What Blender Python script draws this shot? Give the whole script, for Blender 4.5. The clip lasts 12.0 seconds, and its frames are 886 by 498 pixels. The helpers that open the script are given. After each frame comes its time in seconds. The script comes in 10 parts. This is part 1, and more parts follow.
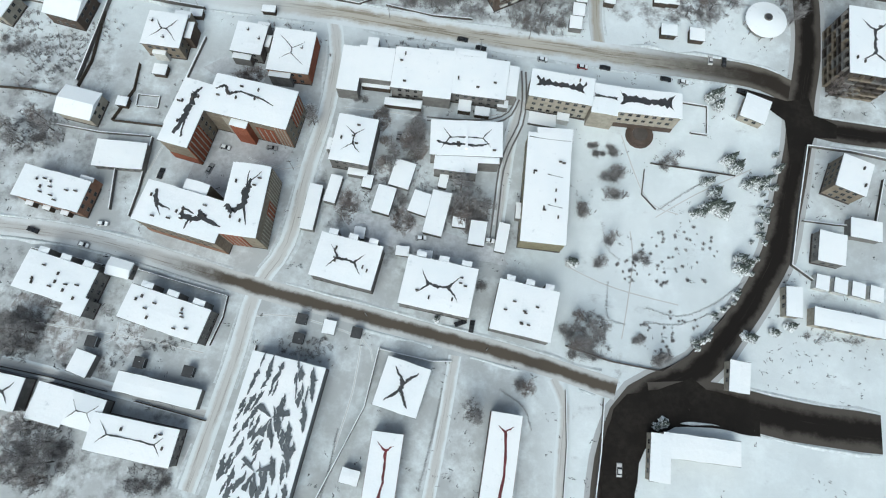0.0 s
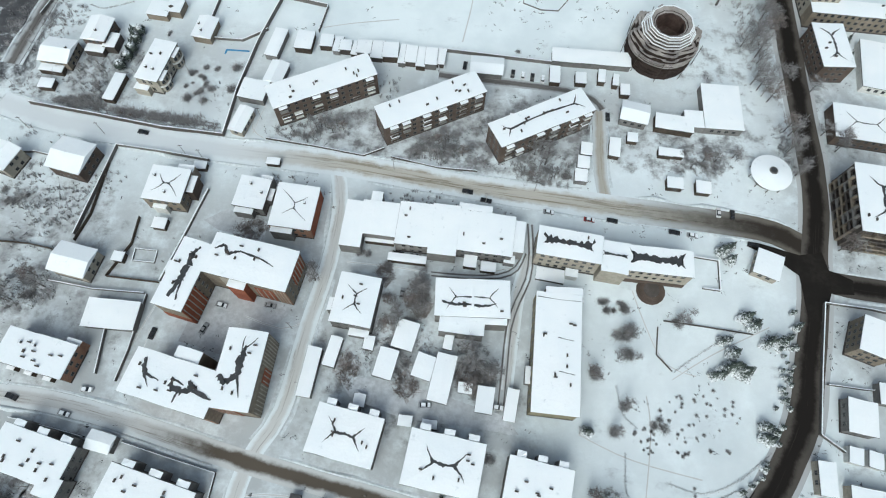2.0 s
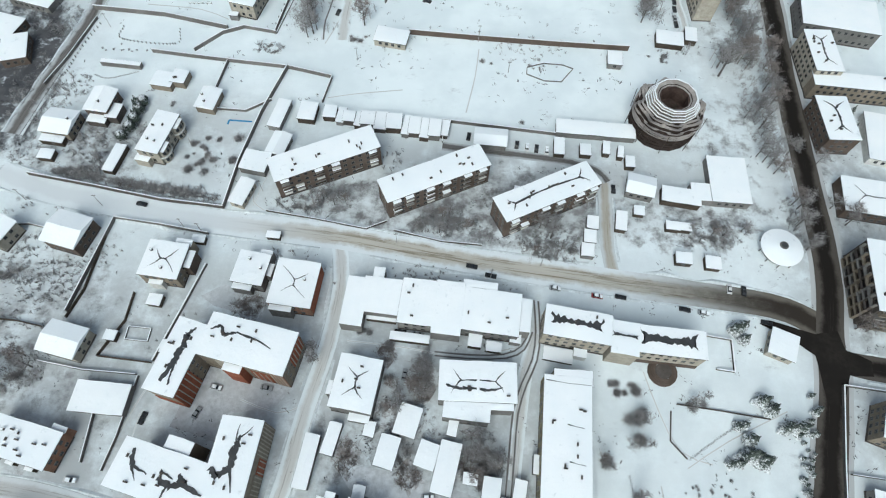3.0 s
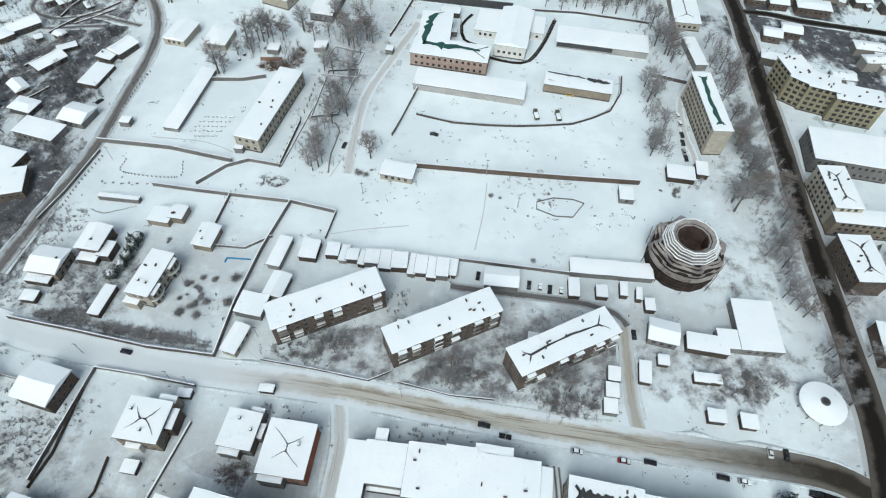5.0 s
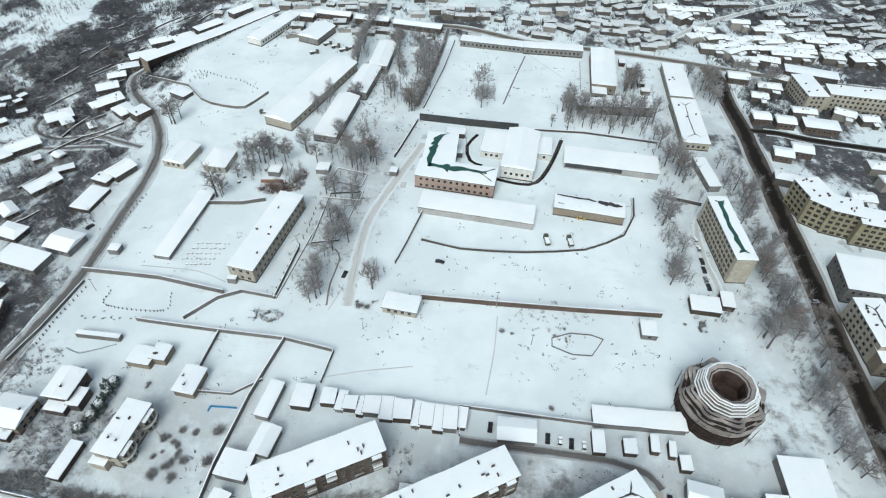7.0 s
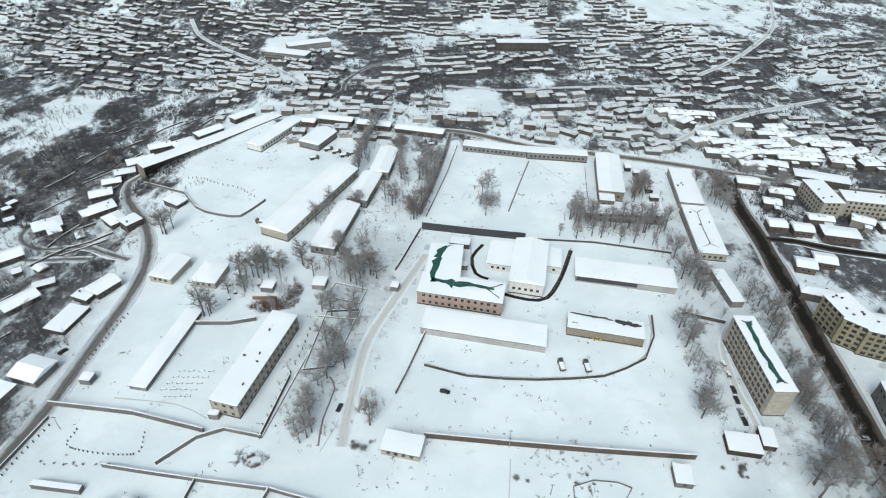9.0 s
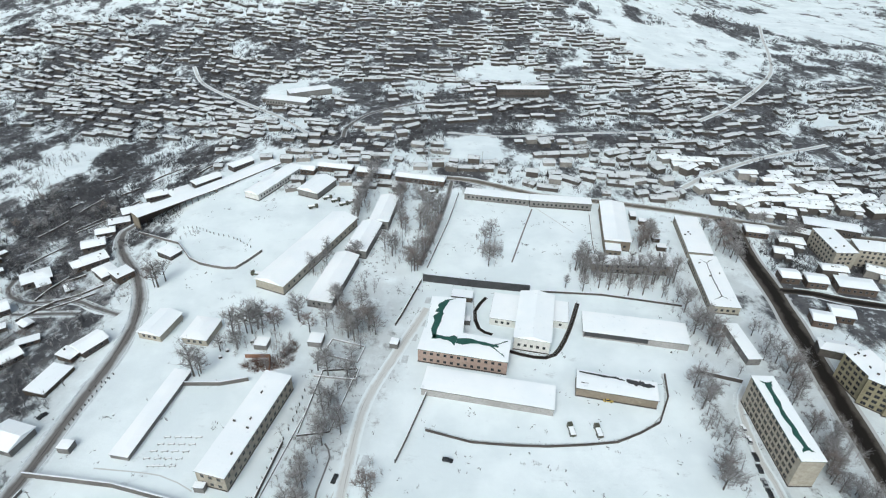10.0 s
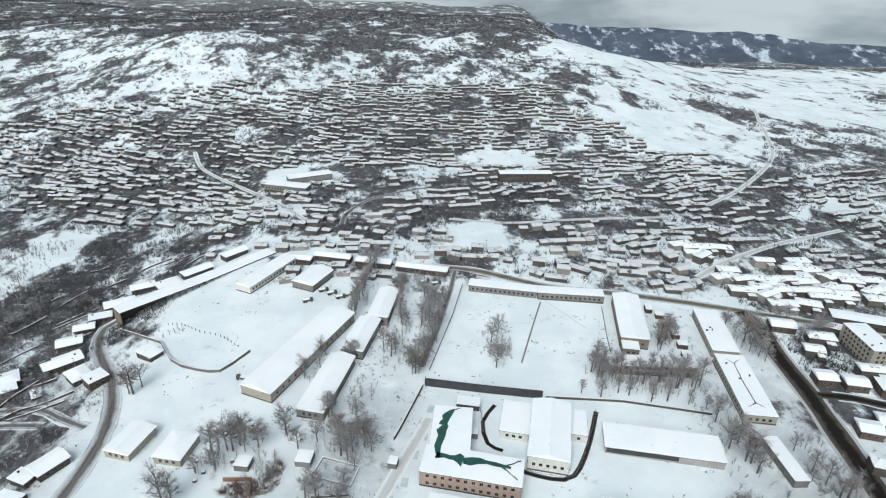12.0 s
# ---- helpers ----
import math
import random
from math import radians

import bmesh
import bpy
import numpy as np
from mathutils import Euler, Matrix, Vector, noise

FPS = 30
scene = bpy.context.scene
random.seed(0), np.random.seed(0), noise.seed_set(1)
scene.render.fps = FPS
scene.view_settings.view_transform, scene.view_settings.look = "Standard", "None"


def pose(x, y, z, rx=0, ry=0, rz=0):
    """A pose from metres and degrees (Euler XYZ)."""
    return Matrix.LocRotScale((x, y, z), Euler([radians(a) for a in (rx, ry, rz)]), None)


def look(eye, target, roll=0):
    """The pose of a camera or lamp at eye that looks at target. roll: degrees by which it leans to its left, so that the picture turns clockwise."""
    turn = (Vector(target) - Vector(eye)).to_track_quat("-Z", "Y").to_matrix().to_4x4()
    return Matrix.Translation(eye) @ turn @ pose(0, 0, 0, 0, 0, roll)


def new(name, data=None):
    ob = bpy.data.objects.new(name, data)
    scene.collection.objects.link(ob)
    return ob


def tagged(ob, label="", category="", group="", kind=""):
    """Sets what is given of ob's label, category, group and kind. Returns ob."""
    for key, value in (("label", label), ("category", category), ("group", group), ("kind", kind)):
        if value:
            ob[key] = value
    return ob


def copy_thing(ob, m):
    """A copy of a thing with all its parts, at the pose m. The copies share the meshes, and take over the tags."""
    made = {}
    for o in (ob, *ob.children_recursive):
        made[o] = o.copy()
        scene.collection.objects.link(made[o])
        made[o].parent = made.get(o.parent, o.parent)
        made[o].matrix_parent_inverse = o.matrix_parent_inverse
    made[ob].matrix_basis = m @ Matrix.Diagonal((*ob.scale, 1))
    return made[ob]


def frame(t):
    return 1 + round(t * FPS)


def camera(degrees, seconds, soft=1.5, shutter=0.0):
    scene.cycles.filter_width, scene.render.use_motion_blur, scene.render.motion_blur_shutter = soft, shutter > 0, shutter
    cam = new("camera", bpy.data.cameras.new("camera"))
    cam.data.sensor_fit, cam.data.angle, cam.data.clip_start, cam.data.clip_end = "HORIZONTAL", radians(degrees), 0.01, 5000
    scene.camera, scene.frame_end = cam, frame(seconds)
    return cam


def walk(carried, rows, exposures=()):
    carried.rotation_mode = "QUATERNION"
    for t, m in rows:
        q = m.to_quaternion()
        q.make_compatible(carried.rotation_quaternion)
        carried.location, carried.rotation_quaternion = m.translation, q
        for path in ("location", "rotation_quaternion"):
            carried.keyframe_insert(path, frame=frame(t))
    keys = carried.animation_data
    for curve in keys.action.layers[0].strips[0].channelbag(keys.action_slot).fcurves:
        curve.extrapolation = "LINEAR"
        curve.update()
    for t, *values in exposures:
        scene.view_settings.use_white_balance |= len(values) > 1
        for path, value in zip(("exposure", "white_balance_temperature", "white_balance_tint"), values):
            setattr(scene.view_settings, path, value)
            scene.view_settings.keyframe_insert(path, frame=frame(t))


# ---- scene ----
cam = camera(74.3, 12.0, soft=1.15)
PATH = [
    (0, (-0.178, -2.466, 202.632), (-0.14, -1.949, 200.7), 3.9),
    (0.5, (-0.422, 4.336, 202.652), (-0.383, 4.913, 200.737), 3.5),
    (1, (-0.925, 12.684, 202.714), (-0.885, 13.331, 200.822), 3.3),
    (1.5, (-1.198, 19.806, 202.943), (-1.159, 20.512, 201.072), 3.0),
    (2, (-2.393, 27.296, 202.893), (-2.349, 28.076, 201.052), 3.1),
    (2.5, (-3.356, 34.036, 202.952), (-3.309, 34.875, 201.137), 3.2),
    (3, (-4.117, 41.543, 202.798), (-4.07, 42.453, 201.018), 3.0),
    (3.2, (-4.092, 44.915, 202.797), (-4.047, 45.836, 201.023), 2.8),
    (4.8, (-6.955, 64.602, 200.515), (-6.908, 65.753, 198.88), 2.8),
    (5, (-7.542, 67.583, 200.291), (-7.495, 68.76, 198.674), 2.6),
    (5.5, (-7.791, 73.783, 199.433), (-7.748, 75.017, 197.86), 2.4),
    (6, (-8.958, 81.302, 198.03), (-8.914, 82.603, 196.512), 2.3),
    (6.5, (-9.335, 87.694, 197.778), (-9.294, 89.047, 196.306), 2.2),
    (7, (-9.847, 95.154, 197.782), (-9.808, 96.563, 196.364), 2.0),
    (8.8, (-12.253, 120.426, 197.177), (-12.214, 122.006, 195.951), 1.7),
    (9, (-12.342, 122.423, 197.158), (-12.304, 124.018, 195.952), 1.7),
    (9.5, (-12.503, 128.922, 196.748), (-12.468, 130.56, 195.6), 1.5),
    (10, (-12.981, 135.526, 196.598), (-12.946, 137.199, 195.502), 1.5),
    (10.5, (-13.54, 142.057, 195.805), (-13.504, 143.765, 194.765), 1.4),
    (11, (-14.153, 148.539, 194.959), (-14.117, 150.28, 193.975), 1.3),
    (11.5, (-14.696, 155.059, 194.404), (-14.663, 156.831, 193.477), 1.3),
    (12, (-14.399, 161.787, 194.635), (-14.369, 163.587, 193.764), 1.2),
]
walk(cam, [(t, look(eye, target, roll)) for t, eye, target, roll in PATH], [(0.0, -0.04, 5960, 0.0), (5.0, -0.02, 5960, 0.0), (7.0, 0.01, 5970, 0.0), (9.5, 0.02, 6030, 1.5), (12.0, 0.01, 6100, 3.0)])

# ---- light: overcast winter day ----
world = bpy.data.worlds.new("overcast_sky")
scene.world = world
world.use_nodes = True
wn = world.node_tree.nodes
sky = wn.new("ShaderNodeTexSky")
sky.sky_type, sky.sun_disc = "NISHITA", False
sky.sun_elevation, sky.sun_rotation = radians(38), radians(200)
sky.air_density, sky.dust_density, sky.ozone_density = 1.0, 4.0, 1.0
soft = wn.new("ShaderNodeHueSaturation")
soft.inputs["Saturation"].default_value = 0.55
world.node_tree.links.new(sky.outputs[0], soft.inputs["Color"])
world.node_tree.links.new(soft.outputs[0], wn["Background"].inputs[0])
wn["Background"].inputs[1].default_value = 0.13

sun = new("sun", bpy.data.lights.new("sun", "SUN"))
sun.data.energy, sun.data.angle, sun.data.color = 1.3, radians(35), (1.0, 0.97, 0.93)
sun.matrix_world = look((0, 0, 400), (90, 250, 0))


# ---- lie of the land ----
def smooth(v):
    v = np.clip(v, 0.0, 1.0)
    return v * v * (3 - 2 * v)


def relief(x, y):
    """Height of the ground: level town, a dip in the park, a ravine to the west, hills beyond."""
    centre = np.interp(y, (0, 560, 700, 840, 1000, 1150, 1400, 1700, 2300, 3000, 4700), (0, 0, -8, -14, -4, 8, 30, 46, 50, 30, -60))
    right = np.interp(y, (0, 400, 560, 800, 1000, 1500, 1800, 2200, 3000, 3600, 4700), (0, -2, -8, -18, -24, -36, -52, -100, -200, -290, -420))
    bearing, beyond = x / (np.abs(y) + 60), smooth((y - 1500) / 600)
    side = smooth((bearing - 0.12) / 0.35) * (1 - beyond) + smooth((bearing - 0.10) / 0.15) * beyond
    side = side * smooth((y - 250) / 150)
    z = centre * (1 - side) + right * side
    z = z - 4.5 * np.exp(-((x - 85) / 60) ** 2 - ((y - 52) / 50) ** 2)
    z = z - 17 * smooth((-x - 145) / 115) * smooth((y - 200) / 250) * smooth((1000 - y) / 350)
    z = z + 42 * np.exp(-((x + 430) / 170) ** 2 - ((y - 1330) / 210) ** 2)
    z = z + 26 * np.exp(-((x + 900) / 330) ** 2 - ((y - 1500) / 260) ** 2)
    return z


def hills(x, y):
    far = float(smooth((y - 800) / 500))
    if far <= 0:
        return 0.0
    a = noise.noise(Vector((x / 210, y / 260, 3.1))) * 12 + noise.noise(Vector((x / 75, y / 90, 7.7))) * 5
    b = noise.noise(Vector((x / 600, y / 500, 1.7))) * 30
    return far * (a + b * float(smooth((y - 1500) / 900)))


def level(x, y):
    return float(relief(x, y)) + hills(x, y)


# ---- materials ----
MATS = {}


def nodes_of(name):
    m = bpy.data.materials.new(name)
    m.use_nodes = True
    MATS[name] = m
    return m, m.node_tree.nodes, m.node_tree.links, m.node_tree.nodes["Principled BSDF"]


def noise_node(n, l, where, scale, detail=4.0, rough=0.6, stretch=None):
    tex = n.new("ShaderNodeTexNoise")
    tex.inputs["Scale"].default_value, tex.inputs["Detail"].default_value, tex.inputs["Roughness"].default_value = scale, detail, rough
    if stretch:
        mp = n.new("ShaderNodeMapping")
        mp.inputs["Scale"].default_value = stretch
        l.new(where, mp.inputs["Vector"])
        where = mp.outputs["Vector"]
    l.new(where, tex.inputs["Vector"])
    return tex.outputs["Fac"]


def ramp_node(n, l, fac, lo, hi):
    r = n.new("ShaderNodeMapRange")
    r.interpolation_type = "SMOOTHSTEP"
    r.inputs["From Min"].default_value, r.inputs["From Max"].default_value = lo, hi
    l.new(fac, r.inputs["Value"])
    return r.outputs["Result"]


def mix_node(n, l, fac, a, b):
    m = n.new("ShaderNodeMix")
    m.data_type = "RGBA"
    if isinstance(fac, (int, float)):
        m.inputs["Factor"].default_value = fac
    else:
        l.new(fac, m.inputs["Factor"])
    for socket, v in ((m.inputs["A"], a), (m.inputs["B"], b)):
        if isinstance(v, tuple):
            socket.default_value = (*v, 1)
        else:
            l.new(v, socket)
    return m.outputs["Result"]


def bump_node(n, l, bsdf, fac, strength, distance):
    b = n.new("ShaderNodeBump")
    b.inputs["Strength"].default_value, b.inputs["Distance"].default_value = strength, distance
    l.new(fac, b.inputs["Height"])
    l.new(b.outputs["Normal"], bsdf.inputs["Normal"])


def surface(name, c1, c2, grain=0.8, patch=0.08, rough=0.8, bump=0.3, metal=0.0, own=0.0):
    """Two-scale variation between two colours; own: how far single pieces differ."""
    m, n, l, bsdf = nodes_of(name)
    pos = n.new("ShaderNodeNewGeometry").outputs["Position"]
    big = ramp_node(n, l, noise_node(n, l, pos, patch), 0.35, 0.65)
    small = ramp_node(n, l, noise_node(n, l, pos, grain, 6.0, 0.7), 0.3, 0.75)
    col = mix_node(n, l, big, c1, c2)
    col = mix_node(n, l, small, col, tuple(0.72 * (a + b) / 2 for a, b in zip(c1, c2)))
    if own:
        info = n.new("ShaderNodeObjectInfo").outputs["Random"]
        hsv = n.new("ShaderNodeHueSaturation")
        l.new(ramp_node(n, l, info, -0.5 / own, 1 + 0.5 / own), hsv.inputs["Value"])
        mp = n.new("ShaderNodeMapRange")
        mp.inputs["To Min"].default_value, mp.inputs["To Max"].default_value = 1 - own, 1 + own
        l.new(info, mp.inputs["Value"])
        l.new(mp.outputs["Result"], hsv.inputs["Value"])
        l.new(col, hsv.inputs["Color"])
        col = hsv.outputs["Color"]
    l.new(col, bsdf.inputs["Base Color"])
    bsdf.inputs["Roughness"].default_value, bsdf.inputs["Metallic"].default_value = rough, metal
    if rough >= 0.8:
        bsdf.inputs["Specular IOR Level"].default_value = 0.15
    bump_node(n, l, bsdf, small, bump, 0.1)
    return m


# roof snow: clean, with faint wind marks and thin places
m, n, l, bsdf = nodes_of("roof_snow")
pos = n.new("ShaderNodeNewGeometry").outputs["Position"]
thin = ramp_node(n, l, noise_node(n, l, pos, 0.35, 6.0, 0.72), 0.60, 0.74)
wide = ramp_node(n, l, noise_node(n, l, pos, 0.05, 3.0), 0.3, 0.7)
col = mix_node(n, l, wide, (0.86, 0.90, 0.93), (0.92, 0.94, 0.955))
col = mix_node(n, l, thin, col, (0.70, 0.74, 0.77))
l.new(col, bsdf.inputs["Base Color"])
bsdf.inputs["Roughness"].default_value = 0.7
bump_node(n, l, bsdf, noise_node(n, l, pos, 0.9, 5.0), 0.35, 0.25)

# ground snow: trodden, with bare grassy specks, thin brown soil and clean drifts
m, n, l, bsdf = nodes_of("ground_snow")
pos = n.new("ShaderNodeNewGeometry").outputs["Position"]
att = n.new("ShaderNodeAttribute")
att.attribute_name = "cover"
split = n.new("ShaderNodeSeparateColor")
l.new(att.outputs["Color"], split.inputs["Color"])
drift = ramp_node(n, l, noise_node(n, l, pos, 0.03, 4.0), 0.35, 0.65)
col = mix_node(n, l, drift, (0.725, 0.79, 0.815), (0.825, 0.885, 0.905))
foot = ramp_node(n, l, noise_node(n, l, pos, 0.06, 9.0, 0.72, (1.0, 1.6, 1.0)), 0.58, 0.78)
col = mix_node(n, l, foot, col, (0.46, 0.49, 0.51))
tread = n.new("ShaderNodeMath")
tread.operation = "MULTIPLY"
l.new(split.outputs["Blue"], tread.inputs[0])
l.new(ramp_node(n, l, noise_node(n, l, pos, 0.07, 7.0, 0.7), 0.25, 0.6), tread.inputs[1])
col = mix_node(n, l, tread.outputs[0], col, (0.34, 0.35, 0.355))
speck = noise_node(n, l, pos, 0.13, 9.0, 0.68)
mott = noise_node(n, l, pos, 0.09, 6.0, 0.7)
add = n.new("ShaderNodeMath")
add.operation = "MULTIPLY_ADD"
l.new(split.outputs["Red"], add.inputs[0])
add.inputs[1].default_value = 0.28
l.new(speck, add.inputs[2])
bare = ramp_node(n, l, add.outputs[0], 0.66, 0.90)
soil = mix_node(n, l, ramp_node(n, l, mott, 0.35, 0.65), (0.13, 0.125, 0.125), (0.26, 0.258, 0.265))
col = mix_node(n, l, bare, col, soil)
farm = n.new("ShaderNodeMath")
farm.operation = "MULTIPLY_ADD"
l.new(split.outputs["Green"], farm.inputs[0])
farm.inputs[1].default_value = 0.40
rough = n.new("ShaderNodeMath")
rough.operation = "MULTIPLY_ADD"
l.new(noise_node(n, l, pos, 0.024, 9.0, 0.7, (1.0, 0.6, 1.0)), rough.inputs[0])
rough.inputs[1].default_value, rough.inputs[2].default_value = 2.0, -0.5
l.new(rough.outputs[0], farm.inputs[2])
wide2 = n.new("ShaderNodeMath")
wide2.operation = "MULTIPLY_ADD"
l.new(noise_node(n, l, pos, 0.0045, 5.0, 0.6), wide2.inputs[0])
wide2.inputs[1].default_value = 0.35
wide2.inputs[2].default_value = -0.175
plus = n.new("ShaderNodeMath")
l.new(farm.outputs[0], plus.inputs[0])
l.new(wide2.outputs[0], plus.inputs[1])
grown = n.new("ShaderNodeMath")
grown.operation = "MULTIPLY"
l.new(ramp_node(n, l, plus.outputs[0], 0.66, 0.84), grown.inputs[0])
l.new(ramp_node(n, l, split.outputs["Green"], 0.04, 0.16), grown.inputs[1])
wood = grown.outputs[0]
litter = ramp_node(n, l, noise_node(n, l, pos, 0.16, 8.0, 0.78), 0.54, 0.66)
thin_snow = mix_node(n, l, ramp_node(n, l, mott, 0.35, 0.65), (0.045, 0.046, 0.052), (0.10, 0.10, 0.105))
col = mix_node(n, l, wood, col, mix_node(n, l, litter, thin_snow, (0.60, 0.63, 0.66)))
l.new(col, bsdf.inputs["Base Color"])
bsdf.inputs["Roughness"].default_value = 0.85
bump_node(n, l, bsdf, noise_node(n, l, pos, 0.4, 8.0, 0.7), 0.5, 0.3)


def road_surface(name, mid, edge, track, amount, grade=None, pale=None):
    """Road seen along its own length: worn wheel tracks, slush at the sides."""
    m, n, l, bsdf = nodes_of(name)
    uv = n.new("ShaderNodeUVMap")
    uv.uv_map = "along"
    pos = n.new("ShaderNodeNewGeometry").outputs["Position"]
    sep = n.new("ShaderNodeSeparateXYZ")
    l.new(uv.outputs["UV"], sep.inputs["Vector"])
    streak = noise_node(n, l, uv.outputs["UV"], 1.0, 6.0, 0.7, (9.0, 0.03, 1.0))
    wob = noise_node(n, l, pos, 0.12, 6.0, 0.7)
    off = n.new("ShaderNodeMath")
    off.operation = "SUBTRACT"
    l.new(sep.outputs["X"], off.inputs[0])
    off.inputs[1].default_value = 0.5
    ab = n.new("ShaderNodeMath")
    ab.operation = "ABSOLUTE"
    l.new(off.outputs[0], ab.inputs[0])
    wide = n.new("ShaderNodeMath")
    wide.operation = "MULTIPLY_ADD"
    l.new(wob, wide.inputs[0])
    wide.inputs[1].default_value = 0.5
    l.new(ab.outputs[0], wide.inputs[2])
    rim = ramp_node(n, l, wide.outputs[0], 0.42, 0.66)
    col = mix_node(n, l, ramp_node(n, l, streak, 0.62 - amount, 0.72 - amount * 0.5), mid, track)
    if pale:
        there = n.new("ShaderNodeSeparateXYZ")
        l.new(pos, there.inputs["Vector"])
        worn = ramp_node(n, l, there.outputs["X"], pale[0], pale[1])
        col = mix_node(n, l, worn, pale[2], col)
    if grade:
        west, east, other, other_edge = grade
        at = n.new("ShaderNodeSeparateXYZ")
        l.new(pos, at.inputs["Vector"])
        far = n.new("ShaderNodeMath")
        far.operation = "MULTIPLY_ADD"
        l.new(wob, far.inputs[0])
        far.inputs[1].default_value = 40.0
        l.new(at.outputs["X"], far.inputs[2])
        gone = ramp_node(n, l, far.outputs[0], west, east)
        col = mix_node(n, l, gone, col, other)
        edge = mix_node(n, l, gone, edge, other_edge)
    col = mix_node(n, l, rim, col, edge)
    l.new(col, bsdf.inputs["Base Color"])
    bsdf.inputs["Roughness"].default_value = 0.75
    bsdf.inputs["Specular IOR Level"].default_value = 0.1
    bump_node(n, l, bsdf, streak, 0.3, 0.08)


road_surface("wet_asphalt", (0.016, 0.0135, 0.012), (0.09, 0.08, 0.07), (0.035, 0.03, 0.026), 0.05)
road_surface("slushy_road", (0.42, 0.395, 0.345), (0.55, 0.58, 0.59), (0.22, 0.19, 0.145), 0.10)
road_surface("worn_road", (0.52, 0.525, 0.52), (0.66, 0.69, 0.70), (0.27, 0.25, 0.22), 0.12, (-78, -50, (0.105, 0.088, 0.07), (0.58, 0.59, 0.585)))
road_surface("main_street", (0.50, 0.475, 0.42), (0.72, 0.76, 0.78), (0.24, 0.205, 0.155), 0.15, (75, 150, (0.035, 0.029, 0.024), (0.14, 0.125, 0.105)), (-95, -30, (0.66, 0.69, 0.71)))
road_surface("snowy_lane", (0.58, 0.585, 0.575), (0.74, 0.79, 0.81), (0.30, 0.29, 0.275), 0.10)
road_surface("dark_lane", (0.16, 0.15, 0.145), (0.45, 0.47, 0.48), (0.07, 0.066, 0.062), 0.14)

m, n, l, bsdf = nodes_of("plot_soil")
pos = n.new("ShaderNodeNewGeometry").outputs["Position"]
soil = mix_node(n, l, ramp_node(n, l, noise_node(n, l, pos, 0.5, 6.0, 0.7), 0.35, 0.65), (0.20, 0.185, 0.18), (0.34, 0.325, 0.32))
l.new(mix_node(n, l, ramp_node(n, l, noise_node(n, l, pos, 0.22, 8.0, 0.75), 0.42, 0.60), soil, (0.66, 0.70, 0.72)), bsdf.inputs["Base Color"])
bsdf.inputs["Roughness"].default_value = 0.95
surface("swept_square", (0.56, 0.60, 0.62), (0.68, 0.72, 0.74), 0.5, 0.2, 0.9)
surface("trodden_snow", (0.54, 0.56, 0.575), (0.68, 0.70, 0.72), 0.5, 0.06, 0.9)
surface("asphalt_flat", (0.014, 0.012, 0.0105), (0.026, 0.022, 0.019), 0.5, 0.09, 0.85)
surface("bank_snow", (0.64, 0.69, 0.71), (0.78, 0.83, 0.85), 0.6, 0.1, 0.9)
road_surface("verge", (0.30, 0.295, 0.285), (0.46, 0.47, 0.475), (0.17, 0.16, 0.15), 0.14)
road_surface("dark_slush", (0.16, 0.14, 0.115), (0.42, 0.41, 0.39), (0.07, 0.06, 0.048), 0.14)
surface("plaster_tan", (0.22, 0.187, 0.145), (0.29, 0.25, 0.20), 0.7, 0.12, 0.85, own=0.08)
surface("plaster_cream", (0.36, 0.33, 0.275), (0.44, 0.41, 0.35), 0.7, 0.12, 0.85, own=0.08)
surface("plaster_grey", (0.175, 0.17, 0.162), (0.25, 0.245, 0.235), 0.7, 0.12, 0.9, own=0.12)
surface("plaster_yellow", (0.26, 0.235, 0.155), (0.32, 0.29, 0.20), 0.7, 0.12, 0.85)
surface("plaster_pink", (0.37, 0.275, 0.235), (0.43, 0.33, 0.285), 0.7, 0.12, 0.85)
surface("plaster_white", (0.66, 0.66, 0.63), (0.74, 0.74, 0.71), 0.7, 0.12, 0.85)
surface("stone_brown", (0.095, 0.073, 0.060), (0.15, 0.117, 0.098), 1.2, 0.15, 0.9, own=0.1)
surface("stone_dark", (0.075, 0.066, 0.060), (0.125, 0.11, 0.10), 1.2, 0.15, 0.9, own=0.12)
surface("stone_ledge", (0.27, 0.245, 0.23), (0.44, 0.41, 0.395), 1.2, 0.3, 0.9)
surface("brick_shaft", (0.05, 0.034, 0.03), (0.10, 0.07, 0.06), 1.0, 0.3, 0.9)
surface("stone_tower", (0.028, 0.021, 0.018), (0.062, 0.047, 0.041), 1.2, 0.3, 0.9)
surface("brick_red", (0.27, 0.088, 0.05), (0.35, 0.13, 0.08), 2.0, 0.2, 0.85)
surface("brick_brown", (0.27, 0.15, 0.10), (0.34, 0.20, 0.14), 2.0, 0.2, 0.85)
surface("wall_stone", (0.125, 0.118, 0.112), (0.20, 0.188, 0.178), 1.5, 0.1, 0.9, own=0.15)
surface("sheet_dark", (0.035, 0.036, 0.038), (0.065, 0.066, 0.07), 1.0, 0.2, 0.6)
surface("sheet_grey", (0.075, 0.09, 0.10), (0.12, 0.135, 0.15), 1.0, 0.2, 0.5)
surface("sheet_green", (0.015, 0.075, 0.058), (0.03, 0.11, 0.085), 1.0, 0.2, 0.5)
surface("sheet_red", (0.085, 0.010, 0.014), (0.19, 0.022, 0.03), 1.0, 0.2, 0.5)
surface("timber_dark", (0.06, 0.048, 0.038), (0.105, 0.085, 0.068), 2.0, 0.3, 0.9, own=0.15)
surface("bark", (0.11, 0.10, 0.095), (0.18, 0.168, 0.16), 3.0, 0.5, 0.95)
